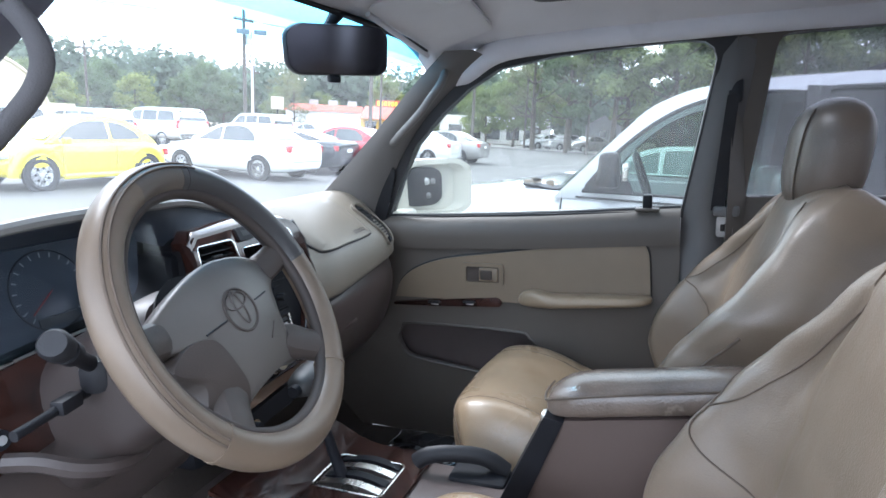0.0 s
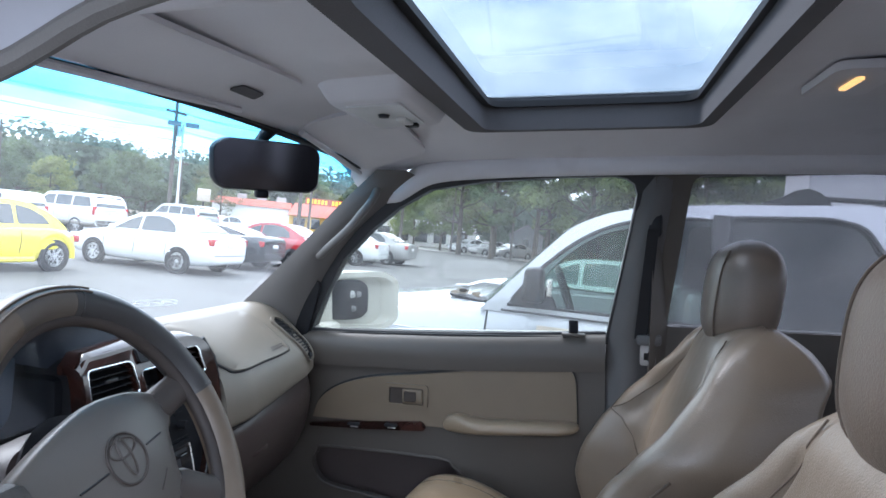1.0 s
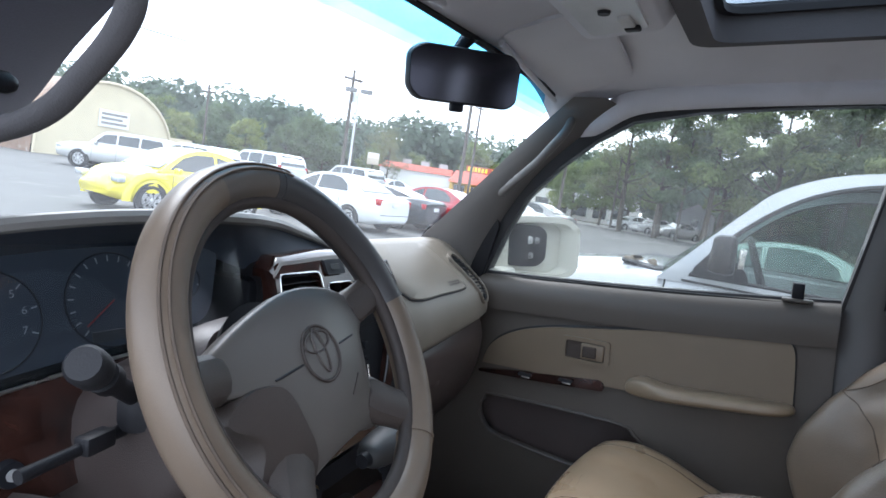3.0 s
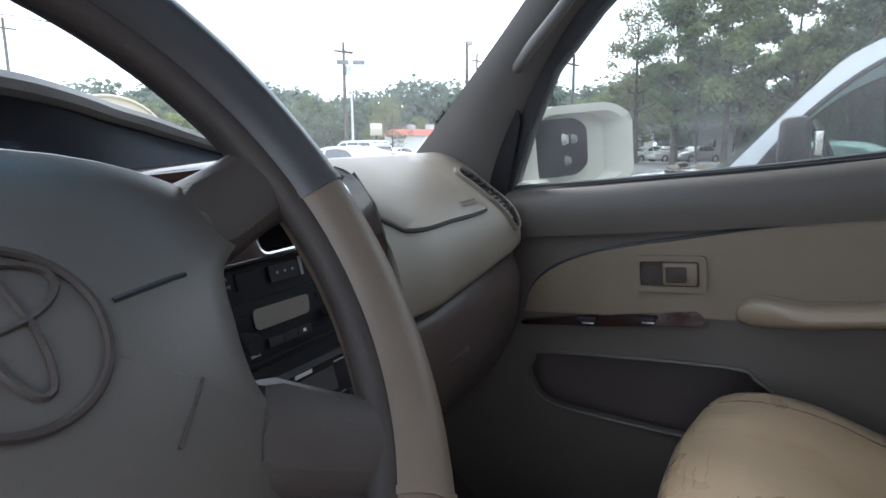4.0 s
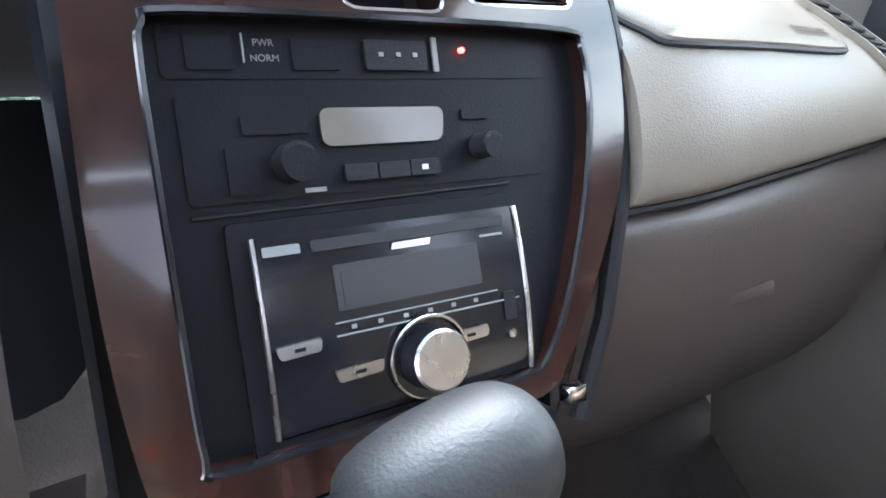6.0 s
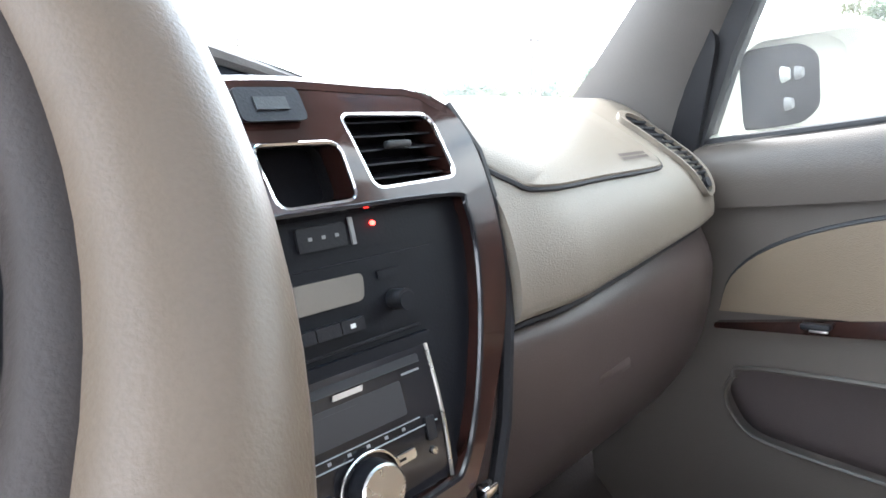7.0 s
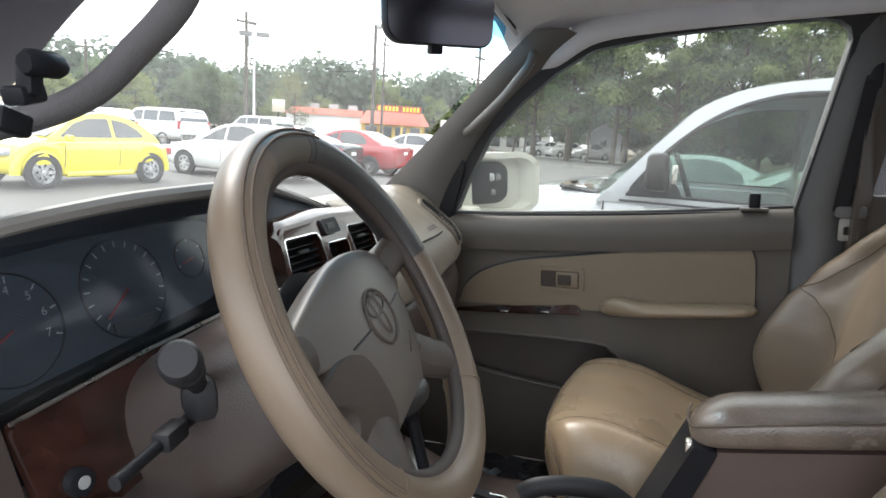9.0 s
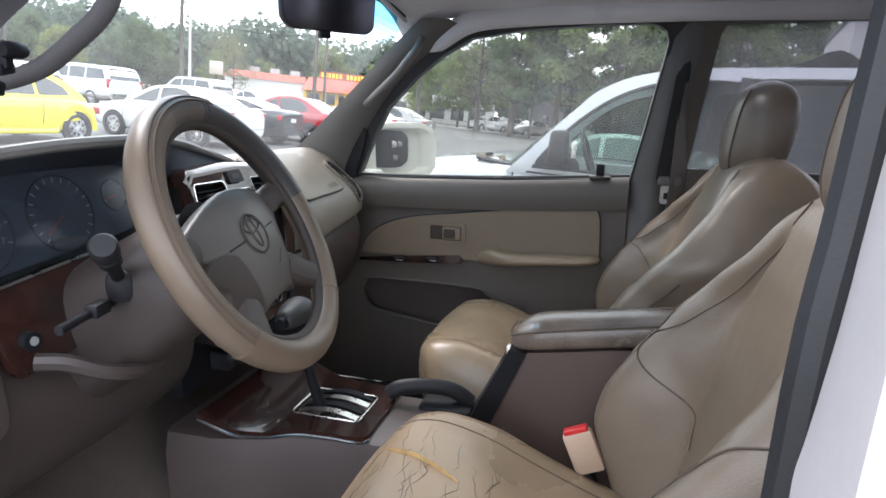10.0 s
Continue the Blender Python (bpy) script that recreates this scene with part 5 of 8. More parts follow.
HUB = HALF + [(-a, b) for a, b in HALF[-2:0:-1]]
hub_line = smooth_path([(a, b, 0) for a, b in HUB], 3, True)
def pad_h(u, v):
    """Height of the pad's domed face over the wheel's plane."""
    r = math.hypot(u * 0.8, v)
    return 0.0455 - PAD_N - 0.030 * min(1.3, r / 0.12) ** 2.2


rings = [[on_wheel(p.x * s, p.y * s - 0.005, pad_h(p.x * s, p.y * s) - d) for p in hub_line] for s, d in ((0.96, 0.030), (1.0, 0.014), (1.0, 0.007), (0.985, 0.002), (0.95, 0.0), (0.8, 0.0), (0.6, 0.0), (0.4, 0.0), (0.2, 0.0), (0.05, 0.0))]
part("airbag_pad", loft(rings), M_PAD, wheel, "smooth grey-brown airbag pad", angle=70)


# round emblem reduced to plain rings
part("emblem_ring", tube([on_wheel(-0.005 + 0.0305 * math.cos(a), -0.005 + 0.0295 * math.sin(a), pad_h(0.02, 0.018) + 0.0008) for a in [i * math.pi / 20 for i in range(40)]], 0.0017, 6, True), M_BAND_LEATHER, wheel, "dark moulded emblem ring")
part("emblem_bar", tube([on_wheel(-0.005 + 0.008 * math.cos(a), -0.002 + 0.0235 * math.sin(a), pad_h(0.008, 0.01) + 0.0006) for a in [i * math.pi / 12 for i in range(24)]], 0.0014, 5, True), M_PAD_LOW, wheel)
part("emblem_bar", tube([on_wheel(-0.005 + 0.0225 * math.cos(a), 0.008 + 0.0105 * math.sin(a), pad_h(0.015, 0.005) + 0.0006) for a in [i * math.pi / 12 for i in range(24)]], 0.0014, 5, True), M_PAD_LOW, wheel)
for s in (1, -1):
    part("tear_line", tube([on_wheel(s * (0.036 + 0.008 * i) - 0.003, -0.006, pad_h(0.035 + 0.008 * i, 0) - 0.0002) for i in range(6)], 0.0013, 5), M_RUBBER, wheel)
part("pad_print", tube([on_wheel(0.026, -0.062, pad_h(0.026, -0.057) + 0.0003), on_wheel(0.050, -0.046, pad_h(0.05, -0.041) + 0.0003)], 0.0008, 5), M_PAD_LOW, wheel)
# lower left cover
low_cover = smooth_path([(a, b, 0) for a, b in [(-0.140, -0.018), (-0.118, -0.004), (-0.096, -0.004), (-0.074, -0.016), (-0.062, -0.055), (-0.054, -0.090), (-0.064, -0.116), (-0.082, -0.122), (-0.104, -0.118), (-0.130, -0.098), (-0.122, -0.075), (-0.116, -0.050)]], 4, True)
rings = [[on_wheel(-0.09 + (p.x + 0.09) * s, -0.065 + (p.y + 0.065) * s, pad_h(-0.09 + (p.x + 0.09) * s, -0.065 + (p.y + 0.065) * s) + h) for p in low_cover] for s, h in ((1.03, -0.022), (1.01, -0.002), (0.96, 0.004), (0.6, 0.006), (0.1, 0.007))]
part("lower_cover", loft(rings), M_PAD_LOW, wheel, "dark brown lower spoke cover")
for ang in (9, 171, -45, -135):
    a = radians(ang)
    d = Vector((math.cos(a), math.sin(a)))
    t = Vector((-d.y, d.x))
    rings = []
    for r, wd, h0, h1 in (((0.112, 0.026, -0.024, 0.006), (0.140, 0.023, -0.022, 0.005), (0.166, 0.022, -0.018, 0.005), (0.192, 0.027, -0.014, 0.009)) if ang > 0 else ((0.100, 0.030, -0.026, 0.008), (0.130, 0.027, -0.022, 0.008), (0.160, 0.024, -0.018, 0.007), (0.192, 0.027, -0.014, 0.009))):
        rings.append([on_wheel(d.x * r + t.x * w, d.y * r + t.y * w, h - 0.012 * (r < 0.15)) for w, h in ((-wd, h0), (-wd * 1.05, (h0 + h1) / 2), (-wd * 0.8, h1), (0, h1 + 0.003), (wd * 0.8, h1), (wd * 1.05, (h0 + h1) / 2), (wd, h0))])
    part("spoke", loft(rings), M_PAD_LOW, wheel, "brown spoke, darkened by painted shade", subsurf=1)
part("hub_back", loft([[WC - W_N * d + r * (math.cos(k) * W_R + math.sin(k) * W_U) for k in [i * math.pi / 14 for i in range(28)]] for d, r in ((0.058, 0.075), (0.070, 0.07), (0.08, 0.06))]), M_BLACK, wheel)

# ---- column shroud and stalks ----
col = thing("steering_column", (-0.33, 0.08, 1.05), "brown plastic steering column shroud with two control stalks", "steering column")
rings = []
for d, rx, rz, dz in ((0.072, 0.066, 0.062, -0.004), (0.085, 0.080, 0.078, -0.008), (0.12, 0.090, 0.086, -0.014), (0.20, 0.097, 0.092, -0.020), (0.28, 0.100, 0.096, -0.024), (0.36, 0.102, 0.10, -0.03)):
    c = Vector((-0.341, -0.087, 1.122 + dz)) + Vector((-0.07, 0.87, -0.487)) * d
    rings.append([c + W_R * rx * 0.95 * math.copysign(abs(math.cos(k)) ** 0.7, math.cos(k)) + W_U * rz * math.copysign(abs(math.sin(k)) ** 0.7, math.sin(k)) for k in [i * math.pi / 14 for i in range(28)]])
part("shroud", loft(rings), M_KNEE, col, "brown shroud")


def stalk(root, tip, r, name, label):
    root, tip = Vector(root), Vector(tip)
    return part(name, tube([root, lerp(root, tip, 0.4), lerp(root, tip, 0.75), tip], [r * 1.25, r, r * 0.95, r * 1.05], 12, flat=0.85), M_STALK, col, label)


light = stalk((-0.40, 0.075, 1.045), (-0.522, -0.022, 1.128), 0.0105, "light_stalk", "black light stalk with a turn knob")
lt_dir = Vector((-0.022, -0.018, 0.016)).normalized()
lt_tip = Vector((-0.520, -0.021, 1.127))
part("turn_knob", tube([lt_tip, lt_tip + lt_dir * 0.003, lt_tip + lt_dir * 0.024, lt_tip + lt_dir * 0.029], [0.012, 0.0165, 0.0165, 0.0135], 18), M_DARK, light, "dark ridged turn knob")
part("knob_collar", tube([lerp(Vector((-0.40, 0.075, 1.045)), lt_tip, 0.80), lerp(Vector((-0.40, 0.075, 1.045)), lt_tip, 0.92)], [0.0145, 0.0145], 16), M_STALK, light)
part("stalk_gate", box(-0.022, -0.020, -0.030, 0.020, 0.020, 0.020, 0.016, pose(-0.430, 0.046, 1.062, 0, 0, 30)), M_STALK, col, "black rubber stalk gate")
lower = stalk((-0.42, 0.06, 1.036), (-0.553, 0.026, 1.036), 0.0062, "cruise_stalk", "thin black lower stalk")
part("stalk_slot", box(-0.017, -0.009, -0.009, 0.017, 0.009, 0.009, 0.003, pose(-0.478, 0.043, 1.038, 0, 0, 14)), M_STALK, lower)

settle(col, -0.004, 0.187, 0.021)

# ---- centre console ----
con = thing("centre_console", (0.02, -0.1, 0.55), "brown centre console with burl wood shifter plate", "centre console")
body_l = [(0.30, -0.175, 0.185), (0.20, -0.172, 0.18), (0.12, -0.150, 0.165), (0.04, -0.118, 0.14), (-0.09, -0.098, 0.13), (-0.20, -0.095, 0.13), (-0.34, -0.085, 0.15)]
rings = [[(l, y, 0.46), (l - 0.004, y, 0.64), (l + 0.006, y, 0.683), (l + 0.02, y, 0.69), (r - 0.02, y, 0.69), (r - 0.006, y, 0.683), (r + 0.004, y, 0.64), (r, y, 0.46)] for y, l, r in body_l]
part("console_body", loft(rings), M_CONSOLE, con, "dark brown console body")
plate_out = smooth_path([(p[0], p[1], 0) for p in [(-0.172, 0.225), (-0.168, 0.150), (-0.140, 0.105), (-0.108, 0.05), (-0.100, -0.02), (-0.094, -0.088), (-0.03, -0.094), (0.05, -0.094), (0.128, -0.088), (0.132, -0.02), (0.140, 0.05), (0.165, 0.12), (0.18, 0.225)]], 4)
plate_out = [(p.x, p.y) for p in plate_out]


def on_console(u, v, w):
    return Vector((u, v, 0.688 + 0.30 * max(0.0, v - 0.10) + w))


gate = rounded([(-0.045, -0.055), (0.075, -0.055), (0.075, 0.095), (-0.045, 0.095)], 0.015)
part("shifter_plate", plate(plate_out, [gate], -0.004, 0.010, on_console, edge=0.004), M_WOOD, con, "glossy burl wood shifter plate")
part("plate_edge", tube([on_console(u, v, 0.004) + Vector((0, 0, -0.006)) for u, v in plate_out], 0.0035, 6), M_EDGE, con, "dark edge moulding")
part("gate_rim", tube([on_console(u, v, 0.010) for u, v in gate], 0.0018, 6, True), M_STEEL, con)
part("gate_floor", plate(gate, [], -0.012, -0.004, on_console), M_BLACK, con)
for i in range(4):
    x = -0.03 + i * 0.03
    part("gate_blade", loft([[(x, y, 0.690 + 0.014 * math.sin(math.pi * (y + 0.055) / 0.15)), (x + 0.018, y, 0.690 + 0.014 * math.sin(math.pi * (y + 0.055) / 0.15)), (x + 0.018, y, 0.688), (x, y, 0.688)] for y in [-0.045 + 0.0135 * k for k in range(11)]]), M_BLACK if i % 2 else M_STEEL, con, "curved gate blade")
lever = thing("gear_lever", (0.012, 0.055, 0.70), "black gear lever with a worn grey T-shaped knob", "gear lever")
part("rod", tube([(0.006, 0.052, 0.692), (-0.002, 0.070, 0.76), (-0.018, 0.088, 0.885)], [0.013, 0.010, 0.010], 12), M_BLACK, lever)
rings = []
for x, ry, rz in ((-0.044, 0.012, 0.012), (-0.037, 0.021, 0.020), (-0.018, 0.027, 0.025), (0.008, 0.029, 0.027), (0.026, 0.029, 0.027), (0.037, 0.024, 0.023), (0.042, 0.013, 0.013)):
    rings.append([(-0.026 + x, 0.092 + ry * math.cos(k) * 1.15, 0.908 + 0.10 * x + rz * math.copysign(abs(math.sin(k)) ** 0.8, math.sin(k))) for k in [i * math.pi / 9 for i in range(18)]])
part("knob", loft(rings), M_SHIFT, lever, "worn grey grip", subsurf=1)
part("release_button", disc((-0.062, 0.092, 0.902), (-1, 0, 0), 0.014, 0.018, 18, 0.011), M_BLACK, lever, "black release button")
part("collar", tube([(-0.016, 0.086, 0.868), (-0.020, 0.090, 0.892)], [0.013, 0.021], 12), M_BLACK, lever)

settle(con, 0.0, 0.115)
settle(lever, 0.0, 0.115)

# armrest bin
binb = thing("console_bin", (0.075, -0.5, 0.6), "brown console bin with a padded leather armrest lid", "armrest")
part("bin", plate([(-0.350, 0.855), (-0.66, 0.905), (-0.66, 0.48), (-0.21, 0.48), (-0.22, 0.60)], [], 0.0, 0.118, lambda u, v, w: (0.052 + w, u, v), edge=0.012), M_BIN, binb, "brown plastic bin")
part("bin_front", plate([(-0.335, 0.865), (-0.368, 0.858), (-0.262, 0.60), (-0.21, 0.60)], [], -0.004, 0.128, lambda u, v, w: (0.047 + w, u, v), edge=0.006), M_BLACK, binb, "black sloping front panel")
rings = []
for i in range(15):
    t = i / 14
    y = lerp(-0.328, -0.68, t)
    z1 = 0.922 + 0.150 * (-0.36 - y)
    z0 = 0.853 + 0.165 * (-0.35 - y)
    k = (0.55, 0.85, 0.97)[i] if i < 3 else (0.6 if i == 14 else 1.0)
    inset = (0.030, 0.010, 0.002)[i] if i < 3 else 0.0
    c, h = (z1 + z0) / 2, (z1 - z0) / 2
    zt, zb = c + h * (2 * k - 1), c - h * (0.9 if i == 0 else 1.0)
    a, b = 0.044 + inset, 0.176 - inset
    d = zt - zb
    rings.append([(a + 0.006, y, zb), (a, y, zb + d * 0.25), (a + 0.001, y, zb + d * 0.60), (a + 0.010, y, zb + d * 0.84), (lerp(a, b, 0.3), y, zb + d), (lerp(a, b, 0.6), y, zb + d * 0.99), (b - 0.012, y, zb + d * 0.80), (b - 0.001, y, zb + d * 0.5), (b, y, zb + d * 0.25), (b - 0.006, y, zb)])
part("lid", loft(rings), M_LID, binb, "worn brown leather lid", subsurf=2)
part("lid_seam", tube(smooth_path([(0.0440, -0.675, 0.957), (0.0425, -0.58, 0.942), (0.0425, -0.46, 0.921), (0.0440, -0.39, 0.907), (0.050, -0.352, 0.897), (0.066, -0.334, 0.888), (0.11, -0.327, 0.884), (0.15, -0.334, 0.888)], 5), 0.0022, 6), M_SEAM, binb)
part("catch", box(0.062, -0.345, 0.835, 0.085, -0.325, 0.862, 0.004), M_STEEL, binb, "bright lid catch")
settle(binb, -0.01, 0.105)
# hand brake between the seats
hb2 = thing("hand_brake", (0.085, -0.2, 0.69), "black plastic hand brake lever beside the shifter", "hand brake")
part("grip", tube(smooth_path([(0.072, -0.075, 0.712), (0.075, -0.10, 0.728), (0.085, -0.15, 0.735), (0.10, -0.21, 0.728), (0.11, -0.25, 0.70)], 4), 0.017, 10, flat=0.75), M_DARK, hb2)
part("boot", box(0.06, -0.26, 0.655, 0.135, -0.14, 0.70, 0.014), M_BLACK, hb2)

settle(hb2, 0.0, 0.11)

# crumpled plastic over the passenger footwell mat
def bag(u, v):
    x, y = lerp(0.34, 0.68, u), lerp(0.06, 0.36, v)
    e = min(u, 1 - u, v, 1 - v)
    z = 0.43 + 0.03 * min(1, e * 6) * (0.6 + 0.8 * abs(noise.noise((x * 13, y * 13, 2.0)))) + 0.010 * noise.noise((x * 30, y * 30, 5))
    return (x + 0.01 * noise.noise((u * 8, v * 8, 1)), y, z)


tagged(part("plastic_sheet", grid(bag, 70, 70), M_BAG, angle=25), "crumpled shiny black plastic sheet on the passenger floor", "plastic sheet")


# ---- seats ----
def soft_table(z, rows):
    return sum(table(z + d, rows) for d in (-0.045, -0.03, -0.015, 0.0, 0.015, 0.03, 0.045)) / 7


CUSH = smooth_path([(a, b, 0) for a, b in [(-0.50, 0.655), (-0.38, 0.672), (-0.25, 0.715), (-0.16, 0.752), (-0.08, 0.768), (-0.01, 0.760), (0.026, 0.734), (0.038, 0.690), (0.034, 0.630), (0.01, 0.575)]], 4)


def seat(cx, y0, driver):
    nm = "driver_seat" if driver else "passenger_seat"
    lab = "driver seat in cracked tan leather with a split cushion" if driver else "passenger seat in smooth worn tan leather with a tall headrest"
    e = thing(nm, (cx, y0 - 0.25, 0.45), lab, "car seat", "front seats")
    sgn = -1 if driver else 1

    def cushion(u, s, lift=0.0):
        """u across -1..1, s from 0 at the back to 1 under the front edge."""
        k = s * (len(CUSH) - 1)
        i = min(int(k), len(CUSH) - 2)
        y, z, _ = CUSH[i].lerp(CUSH[i + 1], k - i)
        half = table(s, [(0, 0.225), (0.3, 0.255), (0.55, 0.252), (0.75, 0.235), (1.0, 0.225)])
        a = abs(u)
        bol = 0.024 * max(0.0, min(1.0, (a - 0.55) / 0.25)) ** 1.5 * (1 - 0.5 * s) * (1 if s < 0.55 else max(0.0, 1 - (s - 0.55) * 3))
        drop = 0.13 * max(0.0, (a - 0.62) / 0.38) ** 2.6
        yy = y - 0.085 * a ** 3.5 * min(1.0, max(0.0, (s - 0.4) * 3))
        return Vector((cx + u * half, y0 - (0.06 if driver else 0.0) + yy, z + bol - drop + lift + (0.014 if driver else 0.0) + 0.0035 * noise.noise((u * 3 + cx, s * 6, 3))))

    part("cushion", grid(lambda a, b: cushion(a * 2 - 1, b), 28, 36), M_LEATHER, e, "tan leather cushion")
    part("cushion_base", box(cx - 0.225, y0 - 0.48, 0.47, cx + 0.225, y0 - 0.07, 0.63, 0.03), M_LEATHER_BACK, e)
    for u in (-0.62, 0.62):
        part("cushion_seam", tube([cushion(u, s / 20, 0.0005) for s in range(0, 13)], 0.0013, 5), M_SEAM, e)
    part("front_seam", tube([cushion(-1 + i / 12, 0.70 + 0.03 * abs(-1 + i / 12) ** 2, 0.0) + Vector((0, 0.001, 0)) for i in range(25)], 0.0015, 5), M_SEAM, e)

    def back(u, s, lift=0.0):
        """u across -1..1, s from 0 at the cushion to 1 at the top; the front face of the backrest."""
        z = 0.66 + 0.58 * s
        half = soft_table(z, [(0.60, 0.225), (0.66, 0.232), (0.75, 0.252), (0.83, 0.258), (0.907, 0.262), (0.984, 0.268), (1.06, 0.270), (1.095, 0.262), (1.13, 0.205), (1.16, 0.192), (1.206, 0.178), (1.28, 0.145)])
        mid = soft_table(z, [(0.60, -0.47), (0.66, -0.485), (0.75, -0.51), (0.83, -0.53), (0.907, -0.548), (0.984, -0.565), (1.05, -0.590), (1.138, -0.618), (1.206, -0.648), (1.28, -0.69)])
        edge = soft_table(z, [(0.60, -0.46), (0.66, -0.44), (0.735, -0.415), (0.79, -0.390), (0.84, -0.388), (0.907, -0.418), (0.984, -0.468), (1.05, -0.525), (1.138, -0.594), (1.206, -0.640), (1.28, -0.69)])
        top = max(0.0, min(1.0, (z - 0.98) / 0.17))
        a = abs(u)
        ramp = max(0.0, min(1.0, (a - 0.50) / 0.32))
        ramp = ramp * ramp * (3 - 2 * ramp)
        y = lerp(mid, edge, ramp) - 0.05 * max(0.0, (a - 0.88) / 0.12) ** 2
        su = table(s, [(0.0, 0.50), (0.22, 0.52), (0.36, 0.57), (0.45, 0.64), (0.52, 0.70), (0.68, 0.60), (0.84, 0.56), (0.97, 0.55)])
        y -= 0.010 * math.exp(-((a - su) / 0.045) ** 2) * (1.0 if s < 0.9 else 0.4)
        if driver:
            up = max(0.0, s - 0.6) / 0.4
            y, z = y + 0.025 * up, z + 0.0 * up
        if u * sgn < 0 and not driver:
            half += 0.045 * top
        x = cx + u * half - (0.0 if driver else 0.032 * top)
        return Vector((x, y0 + y + lift, z - (0.03 if u * sgn > 0 else 0.05) * a ** 3.5 * s + lift * 0.5 + 0.003 * noise.noise((u * 3, s * 7, cx)) + 0.0012 * noise.noise((u * 11, s * 19, cx + 4))))

    rings = []
    for i in range(44):
        s = i / 40
        k = 1.0 if s <= 0.93 else max(0.15, 1 - ((s - 0.93) / 0.15) ** 2)
        ss = min(1.0, s)
        front = [back((-1 + j / 30) * (1.0 if s <= 0.93 else 0.6 + 0.4 * k), ss) for j in range(61)]
        thick = lerp(0.24, 0.17, ss)
        c = back(0.0, ss)
        rear = [Vector((lerp(front[60].x, front[0].x, j / 12), lerp(front[60].y, c.y, 0.6) - thick * (0.72 + 0.28 * math.sin(math.pi * j / 12) ** 0.6), front[0].z)) for j in range(13)]
        mid_y = c.y - thick * 0.4
        ring = []
        for p in front + rear:
            ring.append(Vector((p.x, lerp(mid_y, p.y, k), p.z + (0.0 if s <= 1 else (s - 1) * 0.35) - 0.02 * (1 - k))))
        rings.append(ring)
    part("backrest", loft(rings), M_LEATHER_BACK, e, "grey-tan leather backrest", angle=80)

    def seam(nm, line, r=0.0015):
        part(nm, tube([back(p.x, p.y, 0.0006) for p in smooth_path([(a, b, 0) for a, b in line], 8)], r, 5), M_SEAM, e)
    for su in (-1, 1):
        if driver or su > 0:
            seam("shoulder_seam", [(su * 0.95, 0.69), (su * 0.88, 0.655), (su * 0.83, 0.61), (su * 0.80, 0.565)])
            seam("bolster_seam", [(su * 0.80, 0.565), (su * 0.79, 0.51), (su * 0.68, 0.44), (su * 0.54, 0.37), (su * 0.40, 0.30)] if driver else [(su * 0.80, 0.565), (su * 0.72, 0.54), (su * 0.63, 0.48), (su * 0.57, 0.41), (su * 0.53, 0.32)])
        seam("panel_seam", [(su * 0.80, 0.565), (su * 0.72, 0.60), (su * 0.64, 0.70), (su * 0.58, 0.84), (su * 0.55, 0.97)])
        seam("side_piping", [(su * 1.0, 0.18), (su * 1.0, 0.30), (su * 1.0, 0.42), (su * 1.0, 0.54), (su * 1.0, 0.64)], 0.0030)
    # headrest
    hc = Vector((cx + (-0.015 if driver else -0.017), y0 - (0.70 if driver else 0.718), 1.300 if driver else 1.290))
    rings = []
    for i in range(15):
        t = i / 14
        z = lerp(-0.112, 0.110, t)
        sh = math.sqrt(max(0.03, 1 - (abs(2 * t - 1)) ** 3.2))
        ring = []
        for k in range(26):
            a = 2 * math.pi * k / 26
            ca, sa = math.cos(a), math.sin(a)
            w = 0.124 * sh * (0.93 + 0.07 * t)
            d = 0.058 * sh
            ring.append(hc + Vector((w * math.copysign(abs(ca) ** 0.62, ca), d * math.copysign(abs(sa) ** 0.75, sa) - 0.12 * z + (0.018 * (1 - abs(ca)) if sa > 0 else 0), z)))
        rings.append(ring)
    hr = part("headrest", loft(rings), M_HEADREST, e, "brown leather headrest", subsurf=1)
    for u in (-0.6, 0.6):
        line = []
        for i in range(13):
            t = 0.10 + 0.8 * i / 12
            z = lerp(-0.112, 0.110, t)
            sh = math.sqrt(max(0.03, 1 - (abs(2 * t - 1)) ** 3.2))
            ca = abs(u) ** (1 / 0.62)
            line.append(hc + Vector((0.124 * sh * (0.93 + 0.07 * t) * u, 0.058 * sh * (1 - ca * ca) ** 0.375 - 0.12 * z + 0.018 * (1 - ca) + 0.0005, z)))
        part("headrest_seam", tube(line, 0.0018, 5), M_SEAM, hr)
    for s in (-0.05, 0.05):
        part("headrest_post", tube([hc + Vector((s, -0.01, -0.16)), hc + Vector((s, -0.005, -0.06))], 0.006, 8), M_STEEL, e, "steel headrest post")
    part("rail", box(cx - 0.20, y0 - 0.52, 0.40, cx - 0.16, y0 - 0.02, 0.47, 0.005), M_BLACK, e)
    part("rail", box(cx + 0.16, y0 - 0.52, 0.40, cx + 0.20, y0 - 0.02, 0.47, 0.005), M_BLACK, e)
    return e, cushion, back


p_seat, p_cush, p_back = seat(0.437, 0.015, False)
d_seat, d_cush, d_back = seat(-0.300, -0.01, True)
# wear on the driver cushion: cracks and a long split showing foam
rng = random.Random(7)
